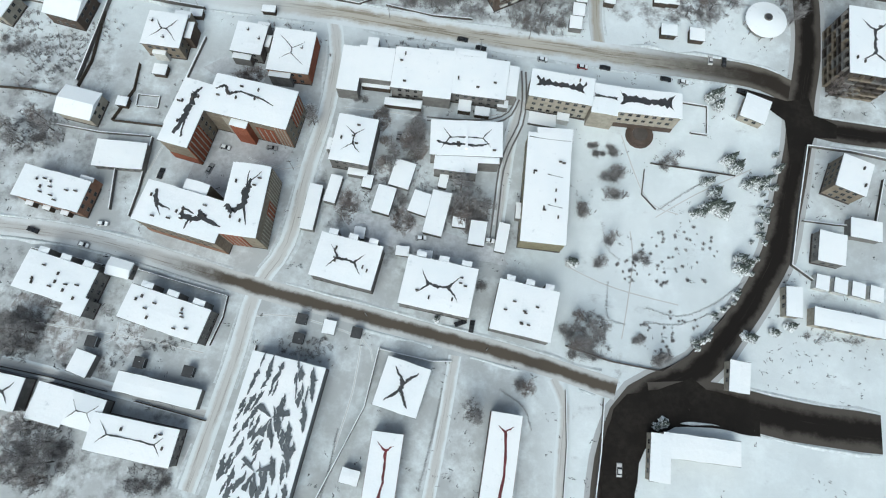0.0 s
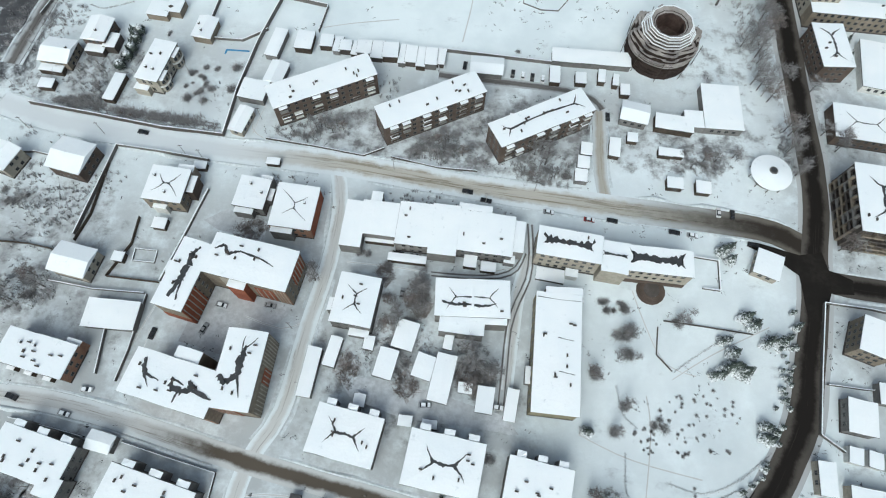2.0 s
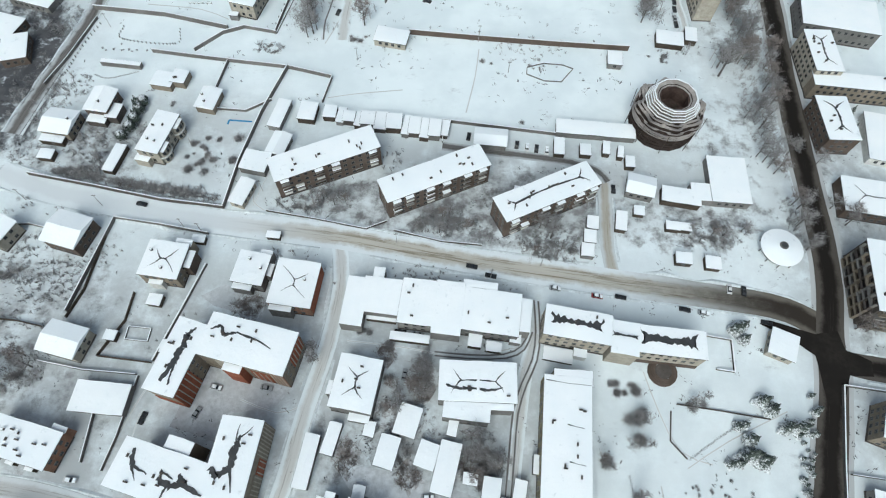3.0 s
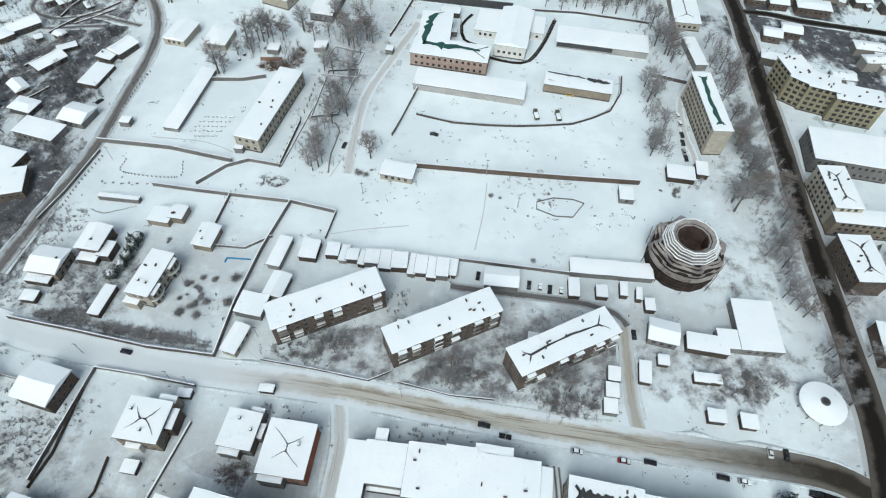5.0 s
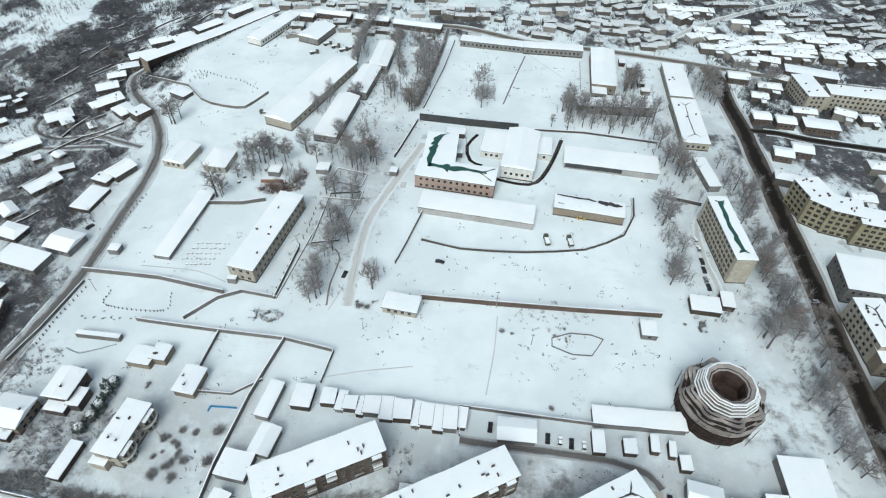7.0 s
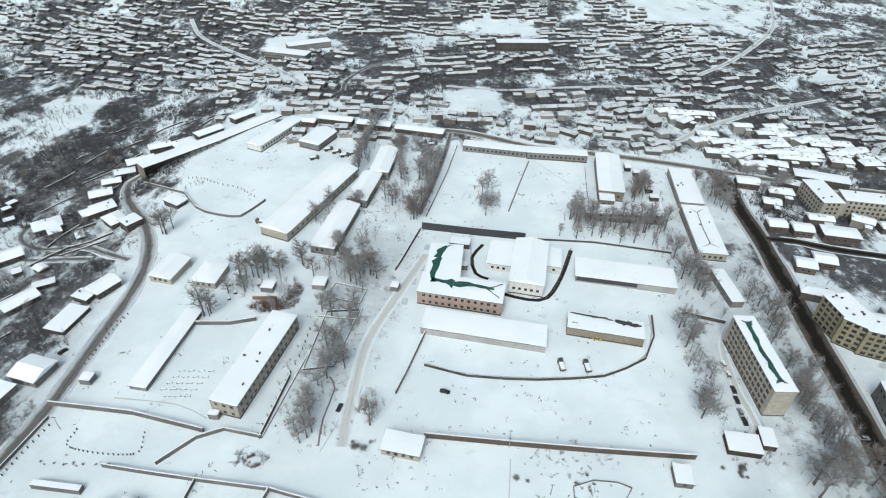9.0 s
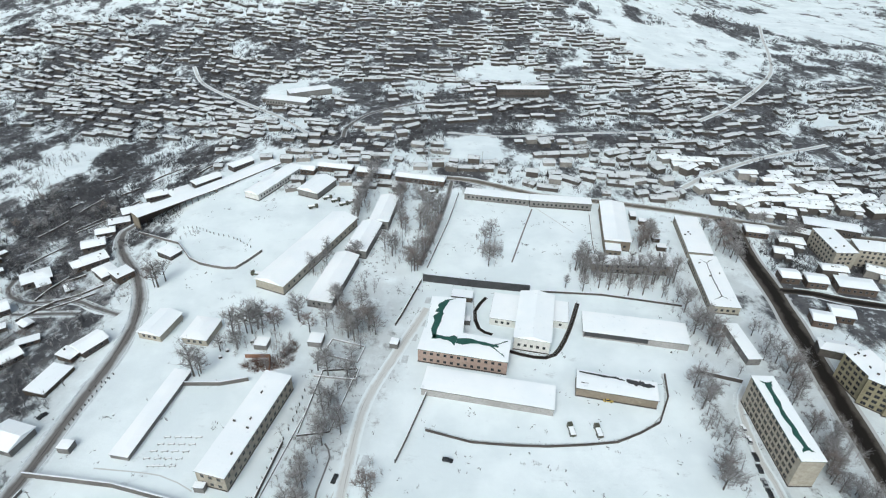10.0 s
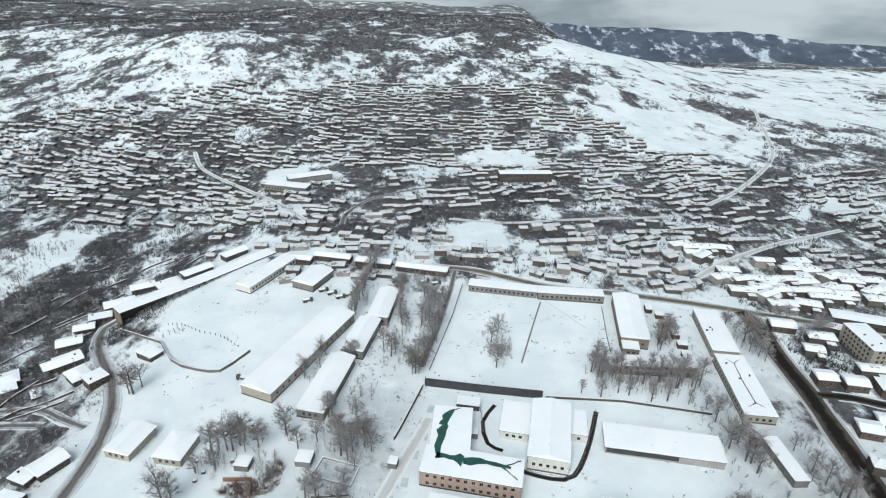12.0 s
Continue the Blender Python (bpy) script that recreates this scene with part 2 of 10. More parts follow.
surface("twig", (0.27, 0.26, 0.26), (0.42, 0.412, 0.415), 2.0, 0.2, 0.95, own=0.15)
surface("twig_brown", (0.24, 0.205, 0.19), (0.34, 0.30, 0.285), 2.0, 0.2, 0.95)
surface("twig_rust", (0.15, 0.10, 0.08), (0.24, 0.175, 0.15), 2.0, 0.2, 0.95)
surface("twig_far", (0.075, 0.075, 0.08), (0.14, 0.14, 0.15), 0.5, 0.02, 0.95)
surface("pool_blue", (0.03, 0.22, 0.45), (0.05, 0.28, 0.52), 1.0, 0.2, 0.4)
surface("rubber", (0.02, 0.02, 0.02), (0.035, 0.035, 0.035), 4.0, 0.5, 0.9)
surface("concrete", (0.34, 0.33, 0.32), (0.45, 0.44, 0.43), 1.2, 0.1, 0.9)
for name, c in (("paint_black", (0.02, 0.02, 0.022)), ("paint_white", (0.75, 0.75, 0.74)), ("paint_silver", (0.36, 0.37, 0.38)), ("paint_red", (0.30, 0.03, 0.03)), ("paint_olive", (0.10, 0.10, 0.07)), ("paint_yellow", (0.62, 0.45, 0.12))):
    surface(name, c, tuple(0.85 * v for v in c), 3.0, 0.6, 0.35, bump=0.05)
m, n, l, bsdf = nodes_of("window_glass")
bsdf.inputs["Base Color"].default_value = (0.025, 0.028, 0.033, 1)
bsdf.inputs["Roughness"].default_value = 0.12


# ---- building blocks ----
def part(name, bm, material, parent, label=""):
    """Link a bmesh, or a mesh made earlier, as one mesh object under a thing."""
    if isinstance(bm, bpy.types.Mesh):
        me = bm
    else:
        me = bpy.data.meshes.new(name)
        bm.to_mesh(me)
        bm.free()
        for one in material if isinstance(material, tuple) else (material,):
            me.materials.append(MATS[one])
    ob = new(name, me)
    ob.parent = parent
    if label:
        ob["label"] = label
    return ob


def thing(name, label, category, x, y, turn=0.0, group="", z=None):
    ob = new(name)
    ob.matrix_basis = pose(x, y, level(x, y) if z is None else z, 0, 0, turn)
    ob.empty_display_size = 0.5
    return tagged(ob, label, category, group)


def quad_box(bm, x0, x1, y0, y1, z0, z1, taper=0.0, mat=0):
    lo = [bm.verts.new(p) for p in ((x0, y0, z0), (x1, y0, z0), (x1, y1, z0), (x0, y1, z0))]
    t = taper
    hi = [bm.verts.new(p) for p in ((x0 + t, y0 + t, z1), (x1 - t, y0 + t, z1), (x1 - t, y1 - t, z1), (x0 + t, y1 - t, z1))]
    faces = [bm.faces.new(lo[::-1]), bm.faces.new(hi)]
    for i in range(4):
        faces.append(bm.faces.new((lo[i], lo[(i + 1) % 4], hi[(i + 1) % 4], hi[i])))
    for f in faces:
        f.material_index = mat
    return faces


def box_bm(*a, **k):
    bm = bmesh.new()
    quad_box(bm, *a, **k)
    return bm


def snow_slab(L, W, z, thick=0.4, over=0.35, rng=None):
    """Snow lying on a flat roof: sagging, uneven top and rounded rim."""
    bm = bmesh.new()
    nx, ny = max(2, min(14, int(L / 4))), max(2, min(10, int(W / 4)))
    a, b = L / 2 + over, W / 2 + over
    rng = rng or random
    top = []
    for j in range(ny + 1):
        for i in range(nx + 1):
            rim = i in (0, nx) or j in (0, ny)
            px = -a + 2 * a * i / nx
            py = -b + 2 * b * j / ny
            px -= math.copysign(0.12, px) if i in (0, nx) else 0
            py -= math.copysign(0.12, py) if j in (0, ny) else 0
            top.append(bm.verts.new((px + (0 if i in (0, nx) else rng.uniform(-0.5, 0.5)), py + (rng.uniform(-0.12, 0.12) if rim else rng.uniform(-0.4, 0.4)), z + thick * (0.6 if rim else 1.0) + rng.uniform(-0.05, 0.05))))
    for j in range(ny):
        for i in range(nx):
            k = j * (nx + 1) + i
            bm.faces.new((top[k], top[k + 1], top[k + nx + 2], top[k + nx + 1]))
    ring = [j for j in range(nx + 1)] + [(j + 1) * (nx + 1) - 1 for j in range(1, ny + 1)] + [ny * (nx + 1) + i for i in range(nx - 1, -1, -1)] + [j * (nx + 1) for j in range(ny - 1, 0, -1)]
    low = [bm.verts.new((max(-a, min(a, top[k].co.x * 1.01)), max(-b, min(b, top[k].co.y * 1.01)), z)) for k in ring]
    for i in range(len(ring)):
        j = (i + 1) % len(ring)
        bm.faces.new((low[i], low[j], top[ring[j]], top[ring[i]]))
    bm.faces.new(low[::-1])
    return bm


def pitched_slab(L, W, z, rise, hip, over=0.45, thick=0.3):
    """Snow on a pitched roof, ridge along x; hip: how far the ridge ends stand in."""
    bm = bmesh.new()
    a, b = L / 2 + over, W / 2 + over
    n = max(2, int((2 * a - 2 * hip) / 5))
    drop = rise * over / (W / 2)
    low, top = z - drop, z - drop + thick
    jig = lambda: random.uniform(-0.08, 0.08)
    ridge = [bm.verts.new((-a + hip + (2 * a - 2 * hip) * i / n, jig() * 2, z + rise + thick + jig() * 0.6)) for i in range(n + 1)]
    sides = []
    for e in (-1, 1):
        up = [bm.verts.new((-a + 2 * a * i / n, e * b + jig(), top)) for i in range(n + 1)]
        dn = [bm.verts.new((v.co.x, v.co.y, low)) for v in up]
        for i in range(n):
            bm.faces.new((up[i], up[i + 1], ridge[i + 1], ridge[i]))
            bm.faces.new((dn[i], dn[i + 1], up[i + 1], up[i]))
        sides.append((up, dn))
    (u0, d0), (u1, d1) = sides
    for k in (0, n):
        bm.faces.new((u0[k], u1[k], ridge[k]))
        bm.faces.new((d0[k], d1[k], u1[k], u0[k]))
    bm.faces.new(d0 + d1[::-1])
    bmesh.ops.recalc_face_normals(bm, faces=bm.faces)
    return bm


def jag_strip(bm, p0, p1, w0, w1, z, rng, n=7):
    """A ragged tongue of bare roofing between two points."""
    p0, p1 = Vector(p0), Vector(p1)
    d = (p1 - p0).normalized()
    s = Vector((-d.y, d.x))
    rail = []
    bend = rng.uniform(-0.06, 0.06) * (p1 - p0).length
    for i in range(n + 1):
        t = i / n
        c = p0.lerp(p1, t) + s * (bend * math.sin(t * math.pi) + rng.uniform(-0.12, 0.12) * w0)
        w = (w0 + (w1 - w0) * t) * rng.uniform(0.55, 1.25) / 2
        v = rng.uniform(0.6, 1.3)
        rail.append((bm.verts.new((*(c + s * w * v), z)), bm.verts.new((*(c - s * w / v), z))))
    for a, b in zip(rail, rail[1:]):
        bm.faces.new((a[1], b[1], b[0], a[0]))


def melt_marks(roof, L, W, z, strength, seed, material="sheet_dark", cx=0.0, cy=0.0):
    """Bare roofing where snow has melted: a spine with forked ends."""
    rng = random.Random(seed)
    bm = bmesh.new()
    long_x = L >= W
    a, b = (L, W) if long_x else (W, L)
    half = max(0.06 * a, (a - b) / 2 * 0.95)
    w = strength
    def P(u, v):
        return (cx + u, cy + v) if long_x else (cx + v, cy + u)
    jag_strip(bm, P(-half, 0), P(half, 0), w, w, z, rng, 10)
    for e in (-1, 1):
        for k in (-1, 1):
            r = rng.uniform(0.6, 1.0) * b * 0.36
            jag_strip(bm, P(e * half, 0), P(e * (half + r * rng.uniform(0.7, 1.0)), k * r), w * 1.0, 0.1, z + 0.012 * (k + 2), rng, 7)
    return part("bare_patch", bm, material, roof, "dark bare roofing where the snow has melted")


def window_mesh(w, h, frame_mat):
    """A one-piece window frame with a mullion, and the pane that sits in it."""
    t = 0.08
    xs, zs = (-w / 2, -w / 2 + t, -t / 3, t / 3, w / 2 - t, w / 2), (0, t, h - t, h)
    solid = {(i, j) for i in range(5) for j in range(3)} - {(1, 1), (3, 1)}
    bm = bmesh.new()
    grid = {(i, j, k): bm.verts.new((xs[i], (-0.12, 0.0)[k], zs[j])) for i in range(6) for j in range(4) for k in range(2)}
    for i, j in solid:
        for k in (0, 1):
            bm.faces.new([grid[q] for q in ((i, j, k), (i + 1, j, k), (i + 1, j + 1, k), (i, j + 1, k))])
        for (di, dj), (p, q) in (((-1, 0), ((0, 0), (0, 1))), ((1, 0), ((1, 0), (1, 1))), ((0, -1), ((0, 0), (1, 0))), ((0, 1), ((0, 1), (1, 1)))):
            if (i + di, j + dj) not in solid:
                bm.faces.new([grid[v] for v in ((i + p[0], j + p[1], 0), (i + q[0], j + q[1], 0), (i + q[0], j + q[1], 1), (i + p[0], j + p[1], 1))])
    bmesh.ops.recalc_face_normals(bm, faces=bm.faces)
    out = []
    for name, mesh, mat in (("window", bm, frame_mat), ("pane", box_bm(-w / 2 + t, w / 2 - t, -0.05, -0.004, t, h - t), "window_glass")):
        me = bpy.data.meshes.new(name)
        mesh.to_mesh(me)
        mesh.free()
        me.materials.append(MATS[mat])
        out.append(me)
    whole = bmesh.new()
    for k, me in enumerate(out):
        whole.from_mesh(me)
        whole.faces.ensure_lookup_table()
        for f in whole.faces[0 if k == 0 else len(out[0].polygons):]:
            f.material_index = k
    me = bpy.data.meshes.new("window")
    whole.to_mesh(me)
    whole.free()
    me.materials.append(MATS[frame_mat])
    me.materials.append(MATS["window_glass"])
    return out + [me]


WIN = {"std": window_mesh(1.45, 1.55, "plaster_grey"), "big": window_mesh(2.1, 1.75, "plaster_tan"), "low": window_mesh(1.1, 1.0, "timber_dark"), "tall": window_mesh(1.5, 2.2, "plaster_cream"), "door": window_mesh(1.3, 2.1, "timber_dark")}


def row_of_windows(parent, L, W, side, z, step, kind="std", skip=()):
    run = L if side in "sn" else W
    count = max(1, int((run - 1.6) / step))
    for i in range(count):
        if i in skip:
            continue
        u = (i - (count - 1) / 2) * step
        m = {"s": pose(u, -W / 2, z), "n": pose(-u, W / 2, z, 0, 0, 180), "e": pose(L / 2, u, z, 0, 0, 90), "w": pose(-L / 2, -u, z, 0, 0, -90)}[side]
        far = parent.location.y > 215 or abs(parent.location.x) > 135
        ob = part("window", WIN[kind][2 if far else 0], None, parent)
        ob.matrix_basis = m
        if not far:
            part("pane", WIN[kind][1], None, ob)


VENT = {}


def vent_mesh(kind):
    if kind not in VENT:
        bm = bmesh.new()
        if kind == "chimney":
            quad_box(bm, -0.35, 0.35, -0.35, 0.35, 0, 1.3)
            quad_box(bm, -0.45, 0.45, -0.45, 0.45, 1.3, 1.42)
            quad_box(bm, -0.42, 0.42, -0.42, 0.42, 1.424, 1.6, 0.12, 1)
        else:
            quad_box(bm, -0.55, 0.55, -0.2, 0.2, 0, 0.75)
            quad_box(bm, -0.6, 0.6, -0.25, 0.25, 0.75, 0.83)
        me = bpy.data.meshes.new(kind)
        bm.to_mesh(me)
        bm.free()
        me.materials.append(MATS["stone_dark"])
        me.materials.append(MATS["roof_snow"])
        VENT[kind] = me
    return VENT[kind]


FOOT = []


def indoors(x, y, margin=1.2):
    """Whether a spot lies under one of the houses or on a roadway."""
    for cx, cy, a, b, c, s in FOOT:
        u, v = (x - cx) * c + (y - cy) * s, -(x - cx) * s + (y - cy) * c
        if abs(u) < a + margin and abs(v) < b + margin:
            return True
    return any(abs(x - p.x) + abs(y - p.y) < w * 0.55 + 1.0 for ob, line, w, _ in ROADS if w > 5.4 and w < 14 for p in line if abs(p.x - x) < 10)


def building(name, label, category, x, y, L, W, turn, H, wall="plaster_tan", roof="flat", storeys=2, sides="senw", melt=0.0, vents=0, chimneys=0, step=3.0, kind="std", over=0.35, rise=0.13, group="", metal="sheet_dark", bays=0, plinth="stone_dark", z=None):
    """A house: wall, plinth, fascia with soffit shade in its dark colour, snow-covered roof, windows one by one,
    chimneys and vents.
    """
    home = thing(name, label, category, x, y, turn, group, z)
    FOOT.append((x, y, L / 2, W / 2, math.cos(radians(turn)), math.sin(radians(turn))))
    rng = random.Random(int(abs(x) * 7 + abs(y) * 13 + L))
    bm = box_bm(-L / 2, L / 2, -W / 2, W / 2, -0.6, H)
    if H > 7:
        for k in range(1, storeys):
            zz = H * k / storeys
            quad_box(bm, -L / 2 - 0.06, L / 2 + 0.06, -W / 2 - 0.06, W / 2 + 0.06, zz - 0.12, zz + 0.04)
    gable = roof == "gable"
    if roof == "hip":
        rise *= 0.55
    swap = W > L
    a, b = (W, L) if swap else (L, W)
    peak = b * rise
    if gable:
        for e in (-1, 1):
            pts = ((e * a / 2, -b / 2, H), (e * a / 2, b / 2, H), (e * a / 2, 0, H + peak))
            inn = [(q[0] - e * 0.3, q[1], q[2]) for q in pts]
            if swap:
                pts, inn = [(q[1], q[0], q[2]) for q in pts], [(q[1], q[0], q[2]) for q in inn]
            v, w = [bm.verts.new(q) for q in pts], [bm.verts.new(q) for q in inn]
            bm.faces.new(v)
            bm.faces.new(w[::-1])
    part("wall", bm, wall, home)
    if H > 4.5:
        part("plinth", box_bm(-L / 2 - 0.12, L / 2 + 0.12, -W / 2 - 0.12, W / 2 + 0.12, -0.7, 0.7), plinth, home)
    # roof-edge band; its dark default colour stands for shade under the eaves
    if roof == "flat":
        part("fascia", box_bm(-L / 2 - over, L / 2 + over, -W / 2 - over, W / 2 + over, H, H + 0.22), metal, home)
        top = part("roof", snow_slab(L, W, H + 0.224, 0.4, over, rng), "roof_snow", home, "flat roof under clean snow")
        ztop = H + 0.72
    else:
        bm = pitched_slab(a, b, H + 0.1, peak, 0 if gable else b * 0.42, over + 0.15)
        if swap:
            bmesh.ops.rotate(bm, verts=bm.verts, matrix=Matrix.Rotation(radians(90), 3, "Z"))
        top = part("roof", bm, "roof_snow", home, "pitched roof under clean snow")
        if H > 3.2:
            part("fascia", box_bm(-L / 2 - over, L / 2 + over, -W / 2 - over, W / 2 + over, H - 0.24, H - 0.04), metal, home)
        ztop = H + peak * 0.6 + 0.4
    if melt and roof == "flat":
        melt_marks(top, L, W, H + 0.70, melt, rng.random(), metal)
    elif melt and roof == "hip":
        bm = bmesh.new()
        zz = H + peak + 0.45
        half = a / 2 + over - b * 0.42
        def Q(u, v, h):
            return (v, u, h) if swap else (u, v, h)
        segs = [((-half, 0, zz), (half, 0, zz))] + [((e * half, 0, zz), (e * (half + b * 0.26), k * b * 0.31, zz - peak * 0.62)) for e in (-1, 1) for k in (-1, 1)]
        for p0, p1 in segs:
            w = melt * rng.uniform(0.4, 0.8)
            d = Vector((p1[0] - p0[0], p1[1] - p0[1], 0)).normalized()
            s = Vector((-d.y, d.x, 0)) * w / 2
            n = 5
            rail = []
            for i in range(n + 1):
                c = Vector(p0).lerp(Vector(p1), i / n) + s * rng.uniform(-0.5, 0.5)
                ww = rng.uniform(0.5, 1.2) * (1 - 0.5 * i / n)
                c1, c2 = c + s * ww, c - s * ww
                rail.append((bm.verts.new(Q(*c1)), bm.verts.new(Q(*c2))))
            for r0, r1 in zip(rail, rail[1:]):
                bm.faces.new((r0[0], r0[1], r1[1], r1[0]))
        part("bare_patch", bm, metal, top, "dark bare ridge where the snow has slid off")
    if storeys and sides:
        sh = H / storeys
        for side in sides:
            for k in range(storeys):
                row_of_windows(home, L, W, side, k * sh + sh * 0.36, step, kind)
    for i in range(vents + chimneys):
        ob = part("vent" if i < vents else "chimney", vent_mesh("vent" if i < vents else "chimney"), None, home)
        u, v = rng.uniform(-0.4, 0.4) * L, rng.uniform(-0.35, 0.35) * W
        zz = ztop - 0.25 if roof == "flat" else H + peak * (1 - abs((u if swap else v) / (b / 2))) + 0.2
        ob.matrix_basis = pose(u, v, zz - (0 if i < vents else 0.2), 0, 0, rng.choice((0, 90)))
    for i in range(bays):
        u = (i - (bays - 1) / 2) * L / max(1, bays)
        wing(home, u, W / 2 + 1.0, L / bays * 0.42, 2.4, H - 0.15, wall)
    return home


def panel(home, L, W, side, u0, u1, z0, z1, material, proud=0.25, strips=0):
    """A stretch of facing on one side of a house, with pale pilaster strips."""
    spots = {"s": lambda a, b, d: (a, b, -W / 2 - d, -W / 2 + 0.01), "n": lambda a, b, d: (a, b, W / 2 - 0.01, W / 2 + d), "e": lambda a, b, d: (L / 2 - 0.01, L / 2 + d, a, b), "w": lambda a, b, d: (-L / 2 - d, -L / 2 + 0.01, a, b)}
    ob = part("facing", box_bm(*spots[side](u0, u1, proud), z0, z1), material, home)
    for k in range(strips):
        c = u0 + (u1 - u0) * (k + 0.5) / strips
        part("pilaster", box_bm(*spots[side](c - 0.18, c + 0.18, proud + 0.15), z0, z1 - 0.2), "plaster_cream", ob)
    return home


def wing(home, dx, dy, L, W, H, wall="plaster_tan", flat=True):
    """A projecting bay or lean-to of a house, with its own snow."""
    bm = box_bm(dx - L / 2, dx + L / 2, dy - W / 2, dy + W / 2, -0.5, H)
    ob = part("annex", bm, wall, home)
    slab = snow_slab(L, W, H + 0.004, 0.4, 0.2)
    bmesh.ops.translate(slab, verts=slab.verts, vec=(dx, dy, 0))
    part("annex_roof", slab, "roof_snow", ob)
    return ob


def drape(points, step=6.0):
    """A smooth line through the points, evenly spaced."""
    P = [Vector(p) for p in points]
    P = [P[0] * 2 - P[1]] + P + [P[-1] * 2 - P[-2]]
    out = []
    for i in range(1, len(P) - 2):
        n = max(2, int((P[i + 1] - P[i]).length / step))
        for k in range(n):
            t = k / n
            out.append(0.5 * (2 * P[i] + (P[i + 1] - P[i - 1]) * t + (2 * P[i - 1] - 5 * P[i] + 4 * P[i + 1] - P[i + 2]) * t * t + (3 * P[i] - P[i - 1] - 3 * P[i + 1] + P[i + 2]) * t ** 3))
    out.append(P[-2])
    return out


def road(name, label, material, width, points, lift, bank=True, seed=0):
    line = drape(points)
    rng = random.Random(seed)
    bm = bmesh.new()
    uvl = bm.loops.layers.uv.new("along")
    rows, along = [], 0.0
    banks = {-1: [], 1: []}
    for i, p in enumerate(line):
        d = (line[min(i + 1, len(line) - 1)] - line[max(i - 1, 0)]).normalized()
        s = Vector((-d.y, d.x))
        if i:
            along += (p - line[i - 1]).length
        w = width / 2 * (1 + 0.10 * noise.noise(Vector((along / 18, seed * 3.3, 0))))
        row = []
        for k in range(5):
            q = p + s * w * (1 - k / 2)
            row.append((bm.verts.new((q.x, q.y, level(q.x, q.y) + lift)), k / 4, along))
        rows.append(row)
        for e in (-1, 1):
            banks[e].append((p + s * e * (w + 0.1), s * e, rng.uniform(0.2, 0.55), rng.uniform(0.9, 1.9)))
    for a, b in zip(rows, rows[1:]):
        for k in range(4):
            corners = (a[k], a[k + 1], b[k + 1], b[k])
            f = bm.faces.new([c[0] for c in corners])
            for loop, c in zip(f.loops, corners):
                loop[uvl].uv = (c[1], c[2])
    me = bpy.data.meshes.new(name)
    bm.normal_update()
    bm.to_mesh(me)
    bm.free()
    me.materials.append(MATS[material])
    ob = tagged(new(name, me), label, "road", kind="structure")
    ROADS.append((ob, line, width, banks if bank else None))
    return ob


ROADS = []


def heap_banks():
    """Ploughed snow along the roads, left open where streets meet."""
    for ob, line, width, banks in ROADS:
        if not banks:
            continue
        others = [(p, w) for o, ln, w, _ in ROADS if o is not ob for p in ln]
        for e in (-1, 1):
            bm = bmesh.new()
            prev = None
            for p, s, h, w in banks[e]:
                gap = noise.noise(Vector((p.x / 9, p.y / 9, 2.0)))
                h, w = h * (0.25 + 1.3 * max(0, gap + 0.3)), w * (0.35 + 0.7 * max(0, gap + 0.35))
                if any((p - q).length < ww / 2 + 3.2 for q, ww in others):
                    prev = None
                    continue
                z = level(p.x, p.y)
                pts = ((p, -0.05), (p + s * 0.35, h * 0.8), (p + s * w * 0.6, h), (p + s * (w + 0.6), -0.08))
                cur = [bm.verts.new((q.x, q.y, z + dz)) for q, dz in pts]
                if prev:
                    for k in range(3):
                        bm.faces.new((prev[k], cur[k], cur[k + 1], prev[k + 1]))
                prev = cur
            bmesh.ops.recalc_face_normals(bm, faces=bm.faces)
            part("snowbank", bm, "bank_snow", ob, "ploughed snow heaped along the road edge")


def pave(name, label, material, points, lift=0.04):
    """A flat trodden or paved yard with ragged edges."""
    line = []
    for p, q in zip(points, points[1:] + points[:1]):
        p, q = Vector(p), Vector(q)
        n = max(2, int((q - p).length / 3))
        for i in range(n):
            c = p.lerp(q, i / n)
            line.append((c.x + 0.5 * noise.noise(Vector((c.x, c.y, 1))), c.y + 0.5 * noise.noise(Vector((c.x, c.y, 5)))))
    bm = bmesh.new()
    f = bm.faces.new([bm.verts.new((x, y, level(x, y) + lift)) for x, y in line])
    bmesh.ops.triangulate(bm, faces=[f])
    bmesh.ops.recalc_face_normals(bm, faces=bm.faces)
    for f in bm.faces:
        if f.normal.z < 0:
            f.normal_flip()
    me = bpy.data.meshes.new(name)
    bm.to_mesh(me)
    bm.free()
    me.materials.append(MATS[material])
    return tagged(new(name, me), label, "pavement", kind="structure")


